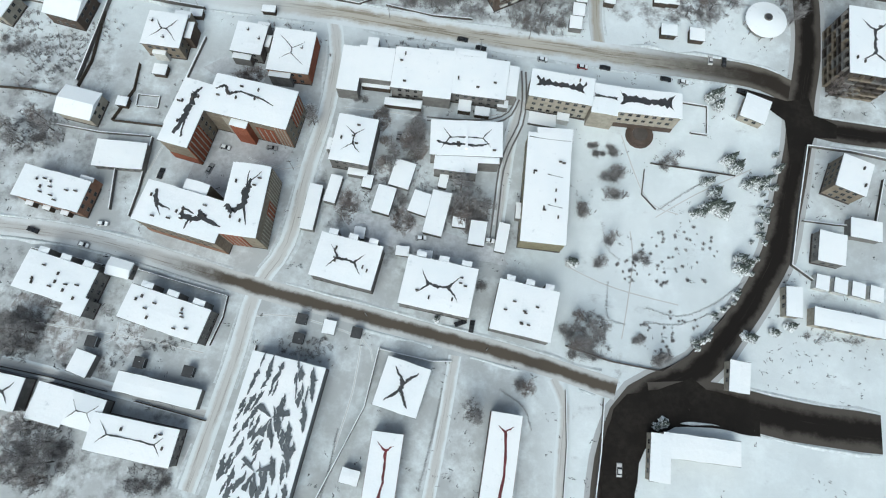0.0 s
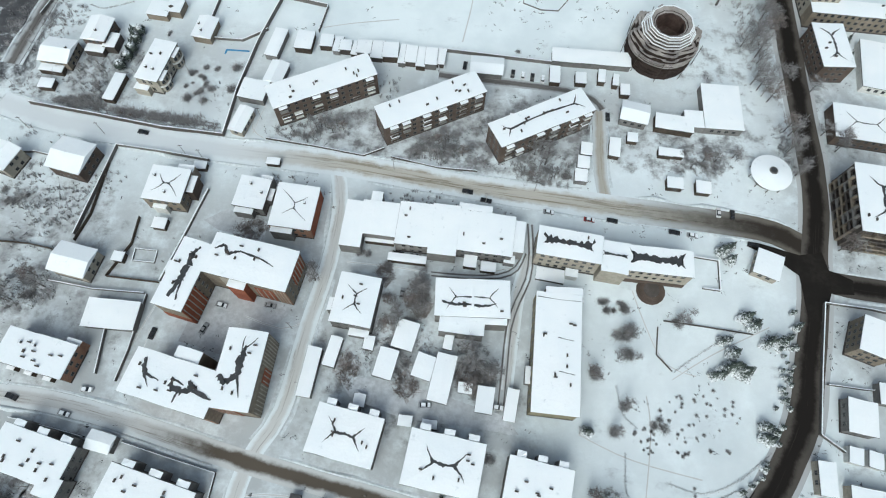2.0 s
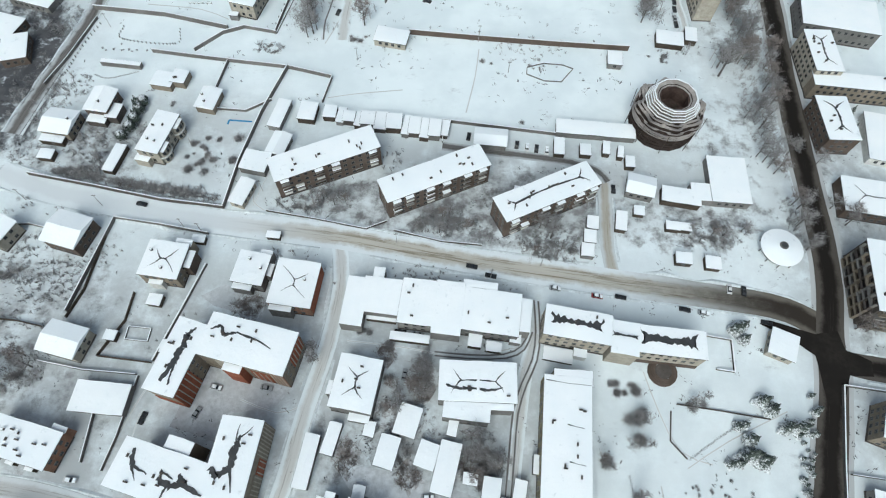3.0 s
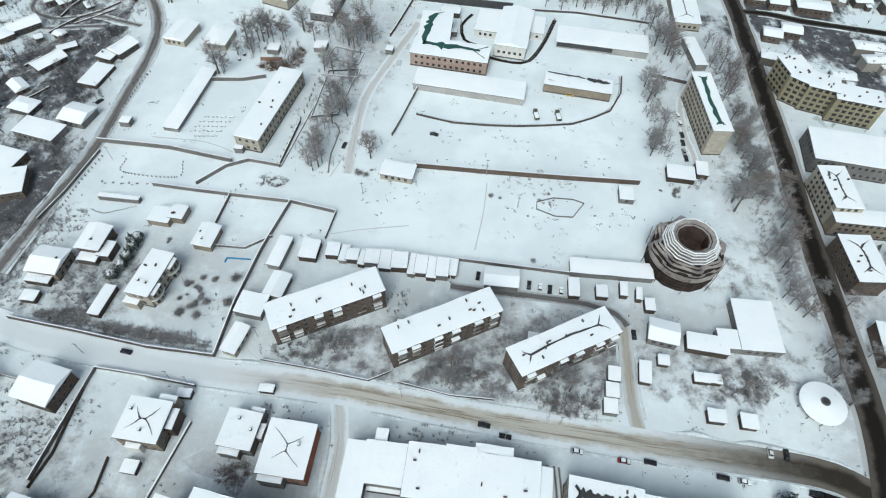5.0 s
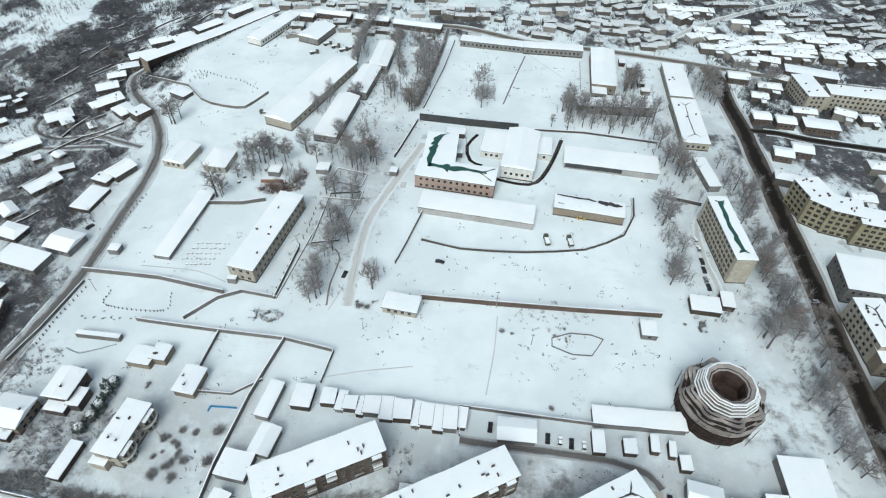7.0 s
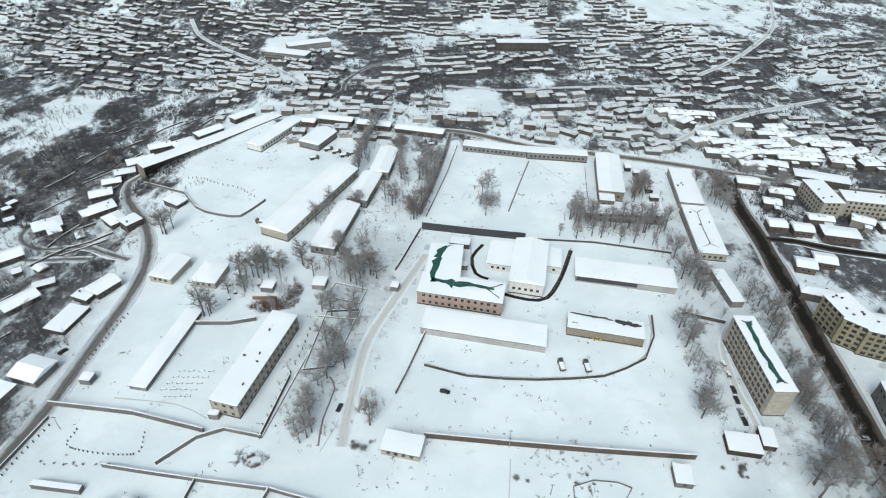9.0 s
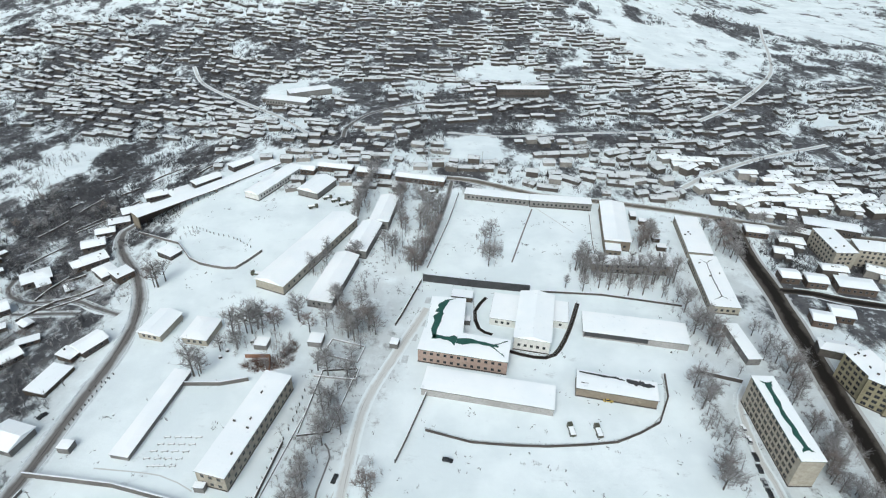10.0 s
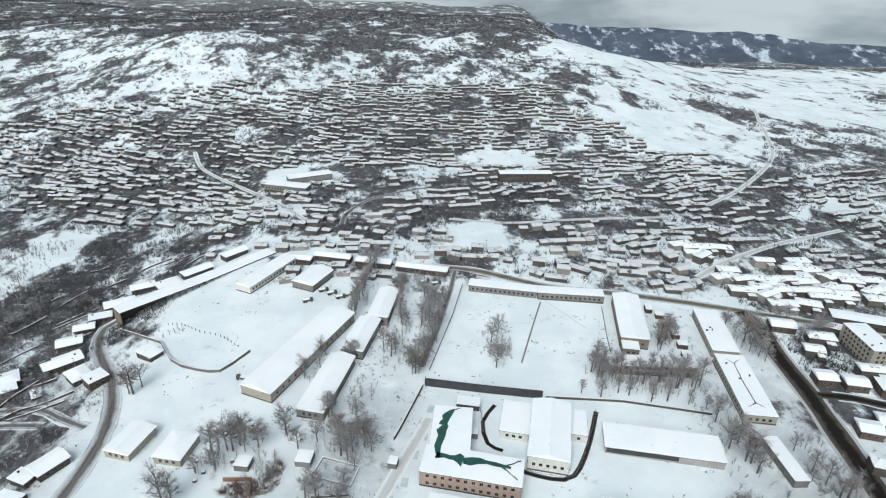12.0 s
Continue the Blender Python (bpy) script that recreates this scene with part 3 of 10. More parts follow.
def fence(label, h, thick, material, points, cap=True, name="yard_wall", category="wall"):
    """A wall or fence along a line, snow on its coping."""
    home = thing(name, label, category, *points[0])
    base = home.matrix_basis.translation
    bm, cm = bmesh.new(), bmesh.new()
    for p, q in zip(points, points[1:]):
        p, q = Vector(p), Vector(q)
        n = max(1, int((q - p).length / 12))
        for i in range(n):
            a, b = p.lerp(q, i / n), p.lerp(q, (i + 1) / n)
            d = (b - a).normalized()
            s = Vector((-d.y, d.x)) * thick / 2
            za, zb = level(a.x, a.y) - base.z, level(b.x, b.y) - base.z
            a, b = a - base.xy, b - base.xy
            for mesh, lo, hi, g in ((bm, -0.3, h, 1.0), (cm, h + 0.004, h + 0.12, 0.9)):
                if mesh is cm and not cap:
                    continue
                vs = [mesh.verts.new((c.x, c.y, zz)) for lohi in (lo, hi) for c, zz in ((a + s * g, za + lohi), (a - s * g, za + lohi), (b - s * g, zb + lohi), (b + s * g, zb + lohi))]
                for k in ((3, 2, 1, 0), (4, 5, 6, 7), (0, 1, 5, 4), (1, 2, 6, 5), (2, 3, 7, 6), (3, 0, 4, 7)):
                    mesh.faces.new([vs[t] for t in k])
    part("wall", bm, material, home)
    if cap:
        part("snow_cap", cm, "roof_snow", home, "snow lying on the coping")
    else:
        cm.free()
    return home

# ---- ground: one sheet out to the far hills ----
def blob(x, y, cx, cy, rx, ry, turn=0.0):
    c, s = math.cos(radians(turn)), math.sin(radians(turn))
    u, v = ((x - cx) * c + (y - cy) * s) / rx, (-(x - cx) * s + (y - cy) * c) / ry
    return np.exp(-(u * u + v * v) ** 2)


def village_mask(x, y):
    """Where the hillside quarters stand."""
    a = blob(x, y, -90, 960, 330, 210, -8)
    a = np.maximum(a, blob(x, y, 60, 1060, 150, 170))
    a = np.maximum(a, blob(x, y, -330, 900, 260, 130, 0))
    a = np.maximum(a, blob(x, y, -290, 740, 210, 110, -10))
    a = np.maximum(a, blob(x, y, 240, 760, 330, 110, 10))
    a = np.maximum(a, blob(x, y, 330, 560, 190, 110, 0))
    a = np.maximum(a, blob(x, y, 20, 700, 260, 90, 0))
    a = np.maximum(a, blob(x, y, 290, 430, 130, 170))
    a = np.maximum(a, blob(x, y, 20, 615, 230, 50))
    a = np.maximum(a, 0.7 * blob(x, y, 70, 540, 270, 40))
    return a


# slopes: (x, y, half width, half depth, strength)
BARE = ((-432, 1174, 93, 146, 0.95), (-498, 1056, 100, 67, 0.75), (-312, 1229, 119, 191, 0.90), (-237, 1053, 46, 52, 0.85), (-211, 1149, 64, 24, 0.80), (-18, 1584, 105, 76, 0.90), (-653, 1340, 131, 110, 0.30), (-668, 1153, 55, 18, 0.50), (346, 1072, 104, 150, 0.90), (274, 829, 43, 112, 0.75), (555, 1548, 337, 150, 0.90), (717, 1281, 137, 192, 0.95), (1059, 1775, 152, 171, 0.70), (294, 1145, 77, 69, 0.80), (66, 838, 48, 31, 1.50), (-167, 768, 46, 36, 1.40), (23, 599, 30, 30, 1.60), (153, 1262, 19, 30, 0.90), (388, 706, 17, 45, 0.80))
FIELDS = ((520, 1320, 230, 260, 0.5), (820, 1700, 380, 260, 0.6), (330, 960, 120, 130, 0.4))
THICK = ((-292, 993, 40, 57, 0.95), (-202, 1496, 76, 135, 1.00), (-263, 1323, 62, 157, 0.90), (-570, 1546, 191, 199, 1.00), (-524, 1221, 44, 59, 0.90), (-405, 915, 28, 32, 0.90), (-577, 958, 33, 98, 0.85), (-489, 857, 26, 50, 0.90), (237, 1145, 24, 43, 1.00), (331, 1156, 34, 57, 1.00), (493, 1197, 67, 110, 1.00), (345, 1349, 45, 37, 0.95), (193, 914, 39, 67, 0.90), (159, 1133, 49, 65, 0.75), (14, 1308, 129, 85, 0.70), (735, 2221, 755, 270, 1.00), (1282, 2397, 288, 319, 0.70))
MORE = ((450, 873, 37, 93, 0.60), (470, 785, 33, 117, 0.80), (241, 683, 23, 27, 0.90), (-65, 888, 114, 139, 0.80), (-307, 780, 139, 108, 0.85), (166, 606, 103, 55, 0.75), (-285, 611, 27, 49, 1.00), (-217, 596, 44, 28, 1.00), (-255, 505, 22, 29, 0.95), (-276, 478, 17, 34, 0.90), (-231, 544, 27, 17, 0.90))
OPEN = ((-323, 580, 39, 44, 0.62), (-318, 544, 24, 31, 0.45))


def wood_mask(x, y):
    """Scrub and leafless woods on slopes and in the ravine, with open snowy fields between."""
    a = 0.64 * smooth((y - 560) / 90) + 0.0 * x
    a = np.maximum(a, (0.80 + 0.13 * smooth((y - 540) / 100)) * village_mask(x, y))
    a = np.maximum(a, 1.1 * smooth((y - 1300) / 300) * (1 - smooth((x / (y + 1) - 0.10) / 0.12)))
    a = np.maximum(a, 0.92 * smooth((y - 1800) / 300))
    a = np.maximum(a, 0.78 * smooth((-x - 168 - 0.04 * (y - 230)) / 14) * smooth((y - 160) / 60) * smooth((640 - y) / 60))
    for cx, cy, rx, ry, v in MORE:
        a = np.maximum(a, v * blob(x, y, cx, cy, rx, ry))
    for cx, cy, rx, ry, v in BARE + OPEN + FIELDS:
        a = a - v * (0.6 if cx > -150 or cy < 700 else 0.47) * blob(x, y, cx, cy, rx, ry)
    a = np.maximum(a, 0.24 * smooth((y - 600) / 60) + 0.26 * smooth((y - 900) / 150) * smooth((-x / (y + 1) - 0.05) / 0.1))
    for cx, cy, rx, ry, v in THICK:
        a = np.maximum(a, v * blob(x, y, cx, cy, rx, ry))
    return np.clip(a, 0, 1)


def scrub_mask(x, y):
    """Gardens and verges where weeds and soil show through the snow."""
    near = smooth((430 - y) / 60)
    a = 0.14 + 0.0 * x
    a = np.maximum(a, 0.8 * blob(x, y, -148, 192, 42, 30))
    a = np.maximum(a, 0.7 * blob(x, y, -215, 230, 40, 120))
    a = np.maximum(a, 0.6 * blob(x, y, 165, 180, 25, 120))
    a = np.maximum(a, 0.8 * blob(x, y, -10, 62, 60, 26, -10))
    a = np.maximum(a, 0.9 * blob(x, y, -140, 20, 50, 45))
    a = np.maximum(a, 0.8 * blob(x, y, -105, -25, 45, 25))
    a = np.maximum(a, 0.75 * blob(x, y, -150, 105, 50, 60))
    a = np.maximum(a, 1.15 * blob(x, y, 15, 164, 82, 24))
    a = np.maximum(a, 0.8 * blob(x, y, 128, 230, 26, 90, -8))
    a = np.maximum(a, 1.0 * blob(x, y, 105, 158, 42, 18))
    a = np.maximum(a, 0.6 * blob(x, y, -45, 330, 26, 90, -12))
    a = np.maximum(a, 0.55 * blob(x, y, 62, 20, 20, 22))
    clear = np.maximum(blob(x, y, 60, 300, 75, 60), blob(x, y, 20, 235, 120, 24))
    clear = np.maximum(clear, blob(x, y, -115, 270, 60, 45))
    clear = np.maximum(clear, 0.8 * blob(x, y, -70, 430, 60, 60))
    clear = np.maximum(clear, 0.9 * blob(x, y, 30, 440, 60, 60))
    clear = np.maximum(clear, 0.7 * blob(x, y, 92, 62, 48, 50))
    return np.clip(a * near + 0.2 * (1 - near) - clear * 0.8, 0, 1)


def tread_mask(x, y):
    """Yards and verges where feet and wheels have greyed the snow."""
    a = 0.55 * smooth((150 - y) / 30) * smooth((45 - x) / 20) + 0.2 * smooth((190 - y) / 30)
    a = np.maximum(a, 0.7 * blob(x, y, 20, 175, 110, 26))
    a = np.maximum(a, 0.6 * blob(x, y, -120, 195, 70, 30))
    a = np.maximum(a, 0.8 * blob(x, y, 170, 120, 40, 120))
    a = np.maximum(a, 0.6 * blob(x, y, -70, 85, 30, 40))
    a = np.maximum(a, 0.55 * blob(x, y, -50, 340, 24, 80, -10))
    a = np.maximum(a, 0.5 * blob(x, y, 150, 330, 40, 130, -8))
    a = np.maximum(a, 0.4 * blob(x, y, -200, 330, 40, 130, 10))
    return np.clip(a, 0, 1)


def axis(stops):
    out = []
    for lo, hi, st in stops:
        out += list(np.arange(lo, hi, st))
    return np.array(out + [stops[-1][1]])


gx = axis(((-4200, -1200, 100), (-1200, -360, 24), (-360, 360, 8), (360, 1200, 24), (1200, 4200, 100)))
gy = axis(((-600, -120, 40), (-120, 620, 8), (620, 1800, 18), (1800, 4700, 70)))
X, Y = np.meshgrid(gx, gy)
Z = relief(X, Y)
for j in range(len(gy)):
    if gy[j] > 800:
        for i in range(len(gx)):
            Z[j, i] += hills(gx[i], gy[j])
w = len(gx)
verts = np.stack((X, Y, Z), -1).reshape(-1, 3)
k = (np.arange(len(gy) - 1)[:, None] * w + np.arange(w - 1)).reshape(-1)
faces = np.stack((k, k + 1, k + w + 1, k + w), -1)
me = bpy.data.meshes.new("ground")
me.from_pydata(verts.tolist(), [], faces.tolist())
me.materials.append(MATS["ground_snow"])
cover = me.attributes.new("cover", "FLOAT_COLOR", "POINT")
rgba = np.stack((scrub_mask(X, Y), wood_mask(X, Y), tread_mask(X, Y), 0 * X + 1), -1).reshape(-1)
cover.data.foreach_set("color", rgba.astype(np.float32))
me.polygons.foreach_set("use_smooth", np.ones(len(faces), bool))
tagged(new("ground", me), "snow-covered ground with trodden and weedy patches", "ground", kind="structure")

# wooded range beyond the valley, blue haze put into its woods and snowy clearings
m, n, l, bsdf = nodes_of("hazed_range")
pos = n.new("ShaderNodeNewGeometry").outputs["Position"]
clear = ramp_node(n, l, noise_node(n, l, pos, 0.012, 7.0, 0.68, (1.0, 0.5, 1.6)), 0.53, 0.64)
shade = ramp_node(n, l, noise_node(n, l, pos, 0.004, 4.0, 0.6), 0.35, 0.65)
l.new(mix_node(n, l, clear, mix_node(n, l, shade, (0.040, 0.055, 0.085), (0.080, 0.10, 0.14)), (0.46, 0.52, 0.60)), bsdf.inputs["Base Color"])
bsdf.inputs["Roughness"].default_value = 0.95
vs, fs = [], []
for i in range(121):
    b = 0.06 + 0.80 * i / 120
    out = Vector((b, 1.0)).normalized()
    crest = -128 - 75 * max(0.0, b - 0.42) + 26 * noise.noise(Vector((b * 9, 2.2, 0))) + 9 * noise.noise(Vector((b * 34, 5.1, 0)))
    for k in range(9):
        u = k / 8
        spur = noise.noise(Vector((b * 22, u * 2.0, 3.0)))
        d = 3420 + 620 * u + 70 * spur * u * (1 - u) * 4
        rise = u ** 1.25 * (1 + 0.35 * spur * (1 - u))
        vs.append((out.x * d - 14, out.y * d + 160, -345 + (crest + 345) * rise))
        if i and k:
            a = i * 9 + k
            fs.append((a - 10, a - 1, a, a - 9))
me = bpy.data.meshes.new("hazed_range")
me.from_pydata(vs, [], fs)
me.materials.append(MATS["hazed_range"])
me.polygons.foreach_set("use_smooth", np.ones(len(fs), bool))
tagged(new("backdrop_range", me), "distant wooded mountain range with snowy clearings, blue haze put into its colour", "mountain", kind="structure")

# far cloud bank that closes the valley
m, n, l, bsdf = nodes_of("cloud")
pos = n.new("ShaderNodeNewGeometry").outputs["Position"]
c = mix_node(n, l, ramp_node(n, l, noise_node(n, l, pos, 0.0008, 5.0, 0.5, (1, 1, 3.5)), 0.36, 0.62), (0.26, 0.295, 0.33), (0.60, 0.63, 0.65))
em = n.new("ShaderNodeEmission")
l.new(c, em.inputs["Color"])
em.inputs["Strength"].default_value = 1.0
l.new(em.outputs[0], n["Material Output"].inputs["Surface"])
bm = bmesh.new()
prev = None
for i in range(41):
    a = radians(-62 + 124 * i / 40)
    px, py = 4350 * math.sin(a), 160 + 4350 * math.cos(a)
    cur = [bm.verts.new((px * s, 160 + (py - 160) * s, z)) for s, z in ((1.0, -500), (1.0, 200), (0.96, 700), (0.8, 1300))]
    if prev:
        for k in range(3):
            bm.faces.new((prev[k], prev[k + 1], cur[k + 1], cur[k]))
    prev = cur
me = bpy.data.meshes.new("backdrop")
bm.to_mesh(me)
bm.free()
me.materials.append(MATS["cloud"])
tagged(new("backdrop", me), "grey winter cloud over the far mountains", "sky", kind="structure")

# ---- kinds of things ----
def blades(pairs, widths, rng):
    """Thin three-cornered twigs from root to tip."""
    vs, fs = [], []
    for (a, b), w in zip(pairs, widths):
        d = (b - a).normalized()
        s = d.cross(Vector((rng.uniform(-1, 1), rng.uniform(-1, 1), rng.uniform(-1, 1)))).normalized() * w / 2
        k = len(vs)
        vs += [tuple(a + s), tuple(a - s), tuple(b)]
        fs.append((k, k + 1, k + 2))
    return vs, fs


def limb_prism(vs, fs, a, b, r0, r1):
    d = (b - a).normalized()
    s = d.cross(Vector((0.3, 0.9, 0.1))).normalized()
    t = d.cross(s)
    k = len(vs)
    for p, r in ((a, r0), (b, r1)):
        for i in range(4):
            g = i * math.pi / 2
            vs.append(tuple(p + (s * math.cos(g) + t * math.sin(g)) * r))
    for i in range(4):
        j = (i + 1) % 4
        fs.append((k + i, k + j, k + 4 + j, k + 4 + i))


def mesh_from(name, vs, fs, *materials):
    me = bpy.data.meshes.new(name)
    me.from_pydata(vs, [], fs)
    for one in materials:
        me.materials.append(MATS[one])
    return me


def grow(seed, h, spread, twigs, thick=1.0, twig_mat="twig"):
    """Trunk-and-limbs mesh and twig-crown mesh of one leafless tree."""
    rng = random.Random(seed)
    tv, tf, pairs, widths = [], [], [], []
    fork = h * rng.uniform(0.22, 0.32)
    lean = Vector((rng.uniform(-0.04, 0.04), rng.uniform(-0.04, 0.04), 1))
    top = lean * h * 0.8
    limb_prism(tv, tf, Vector((0, 0, -0.4)), lean * fork, 0.026 * h * thick, 0.018 * h * thick)
    limb_prism(tv, tf, lean * fork, top, 0.018 * h * thick, 0.004 * h)
    for i in range(9):
        base = (lean * fork).lerp(top, (i / 9) * 0.85)
        az = i * 2.4 + rng.uniform(-0.4, 0.4)
        reach = spread * h * (1 - 0.5 * i / 9) * rng.uniform(0.75, 1.1)
        tip = base + Vector((math.cos(az) * reach, math.sin(az) * reach, reach * rng.uniform(0.6, 1.2)))
        limb_prism(tv, tf, base, tip, 0.010 * h * thick, 0.003 * h)
        for _ in range(4):
            u = rng.uniform(0.3, 1.0)
            p = base.lerp(tip, u)
            q = p + Vector((rng.gauss(0, 1), rng.gauss(0, 1), abs(rng.gauss(0.5, 0.6)))).normalized() * reach * rng.uniform(0.35, 0.6)
            limb_prism(tv, tf, p, q, 0.005 * h * thick, 0.002 * h)
            for _ in range(twigs):
                a = p.lerp(q, rng.uniform(0.15, 1.0))
                pairs.append((a, a + Vector((rng.gauss(0, 1), rng.gauss(0, 1), rng.gauss(0.7, 0.7))).normalized() * h * rng.uniform(0.10, 0.24)))
                widths.append(rng.uniform(0.05, 0.10))
    cv, cf = blades(pairs, widths, rng)
    return mesh_from("trunk", tv, tf, "bark"), mesh_from("crown", cv, cf, twig_mat)


TREES = [grow(11, 9.0, 0.34, 13), grow(12, 10.5, 0.30, 13), grow(13, 8.0, 0.40, 14), grow(14, 11.5, 0.26, 13), grow(15, 7.0, 0.44, 14), grow(16, 9.5, 0.38, 16, 1.0, "twig_brown")]
SLIM = [grow(31, 13.0, 0.16, 12), grow(32, 14.5, 0.14, 12), grow(33, 12.0, 0.18, 12)]


TREE_COUNT = [0]
FOREST = []


def tree(x, y, meshes, scale, label, rng, group=""):
    """A tree of its own; past the first three hundred they join the tree belt."""
    if indoors(x, y):
        return None
    TREE_COUNT[0] += 1
    if TREE_COUNT[0] > 290:
        FOREST.append((x, y, meshes, scale * rng.uniform(0.9, 1.1), rng.uniform(0, 6.28)))
        return None
    ob = thing("tree", label, "tree", x, y, rng.uniform(0, 360), group)
    ob.scale = (scale * rng.uniform(0.9, 1.1), scale * rng.uniform(0.9, 1.1), scale)
    part("trunk", meshes[0], None, ob)
    part("crown", meshes[1], None, ob, "fine leafless twigs")
    return ob


def scatter(cx, cy, rx, ry, turn, n, rng):
    c, s = math.cos(radians(turn)), math.sin(radians(turn))
    for _ in range(n):
        r, a = math.sqrt(rng.random()), rng.uniform(0, 2 * math.pi)
        u, v = rx * r * math.cos(a), ry * r * math.sin(a)
        yield cx + u * c - v * s, cy + u * s + v * c


def grove(cx, cy, rx, ry, turn, n, scale, seed, label="leafless grey tree standing in the snow", kinds=None):
    rng = random.Random(seed)
    for x, y in scatter(cx, cy, rx, ry, turn, n, rng):
        tree(x, y, rng.choice(kinds or TREES), scale * rng.uniform(0.7, 1.2), label, rng)


def avenue(points, gap, scale, seed, label="leafless tree in a row along the road", kinds=None, spread=1.2):
    rng = random.Random(seed)
    line = drape(points, gap)
    for p in line:
        tree(p.x + rng.uniform(-spread, spread), p.y + rng.uniform(-spread, spread), rng.choice(kinds or TREES), scale * rng.uniform(0.75, 1.2), label, rng)


def scrub(cx, cy, rx, ry, turn, n, h, seed, label="tangle of bare shrubs and weeds in the snow", material="twig"):
    """Undergrowth that nobody could count, as one mesh."""
    rng = random.Random(seed)
    pairs, widths = [], []
    for x, y in scatter(cx, cy, rx, ry, turn, n, rng):
        if indoors(x, y, 0.5):
            continue
        z = level(x, y)
        k = h * rng.uniform(0.5, 1.3)
        for _ in range(16):
            a = Vector((x + rng.uniform(-0.4, 0.4) * k, y + rng.uniform(-0.4, 0.4) * k, z - 0.1))
            b = a + Vector((rng.gauss(0, 0.55), rng.gauss(0, 0.55), rng.uniform(0.5, 1.0))) * k
            pairs.append((a, b))
            widths.append(rng.uniform(0.10, 0.20))
    vs, fs = blades(pairs, widths, rng)
    return tagged(new("scrub", mesh_from("scrub", vs, fs, material)), label, "scrub", kind="stuff")


def bare_tree(vs, fs, x, y, h, rng, twigs=20):
    """One leafless tree or tall shrub, its twigs appended to lists."""
    z = level(x, y)
    pairs, widths = [], []
    lean = Vector((rng.gauss(0, 0.06), rng.gauss(0, 0.06), 1))
    base = Vector((x, y, z - 0.2))
    pairs.append((base, base + lean * h * 0.9))
    widths.append(0.12 + 0.035 * h)
    for _ in range(twigs):
        a = base + lean * h * rng.uniform(0.15, 0.7)
        g, up = rng.uniform(0, 6.283), rng.uniform(0.15, 0.6)
        pairs.append((a, a + Vector((math.cos(g) * 0.42, math.sin(g) * 0.42, up)) * h * rng.uniform(0.5, 1.0)))
        widths.append(rng.uniform(0.06, 0.13))
    v2, f2 = blades(pairs, widths, rng)
    k = len(vs)
    vs += v2
    fs += [tuple(k + i for i in f) for f in f2]


def thicket(cx, cy, rx, ry, turn, n, h, seed, label="dense stand of leafless grey trees in the snow"):
    """Trees grown together, past counting, as one mesh."""
    rng = random.Random(seed)
    vs, fs = [], []
    for x, y in scatter(cx, cy, rx, ry, turn, n, rng):
        if not indoors(x, y, 1.0):
            bare_tree(vs, fs, x, y, h * rng.uniform(0.6, 1.2), rng, 26)
    return tagged(new("thicket", mesh_from("thicket", vs, fs, "twig")), label, "thicket", kind="stuff")


def bush_mesh(seed, flat):
    rng = random.Random(seed)
    pairs, widths = [], []
    for _ in range(420):
        d = Vector((rng.gauss(0, 1), rng.gauss(0, 1), abs(rng.gauss(0, 0.8)))).normalized()
        a = d * rng.uniform(0.05, 0.55)
        b = (d + Vector((rng.gauss(0, 0.3), rng.gauss(0, 0.3), rng.gauss(0, 0.3)))) * rng.uniform(0.7, 1.05)
        a.z *= flat
        b.z *= flat
        pairs.append((a, b))
        widths.append(rng.uniform(0.018, 0.036))
    vs, fs = blades(pairs, widths, rng)
    return mesh_from("bush", vs, fs, "twig")


BUSHES = [bush_mesh(41, 0.9), bush_mesh(42, 0.7), bush_mesh(43, 1.1)]


def bush(x, y, r, rng, label="round leafless bush in the snow"):
    if indoors(x, y, 0.6 * r):
        return None
    ob = new("bush", rng.choice(BUSHES))
    ob.matrix_basis = pose(x, y, level(x, y), 0, 0, rng.uniform(0, 360)) @ Matrix.Diagonal((r, r, r * rng.uniform(0.8, 1.1), 1))
    return tagged(ob, label, "bush")


def bushes(cx, cy, rx, ry, turn, n, r, seed, label="round leafless bush in the snow"):
    rng = random.Random(seed)
    for x, y in scatter(cx, cy, rx, ry, turn, n, rng):
        bush(x, y, r * rng.uniform(0.6, 1.3), rng, label)


# snow on conifer boughs lies on whatever faces up
m, n, l, bsdf = nodes_of("snowy_needles")
geo = n.new("ShaderNodeNewGeometry")
sep = n.new("ShaderNodeSeparateXYZ")
l.new(geo.outputs["True Normal"], sep.inputs["Vector"])
wob = n.new("ShaderNodeMath")
wob.operation = "MULTIPLY_ADD"
l.new(noise_node(n, l, geo.outputs["Position"], 1.6, 4.0), wob.inputs[0])
wob.inputs[1].default_value = 1.1
l.new(sep.outputs["Z"], wob.inputs[2])
col = mix_node(n, l, ramp_node(n, l, wob.outputs[0], 1.15, 1.5), (0.05, 0.065, 0.055), (0.80, 0.83, 0.85))
l.new(col, bsdf.inputs["Base Color"])
bsdf.inputs["Roughness"].default_value = 0.9


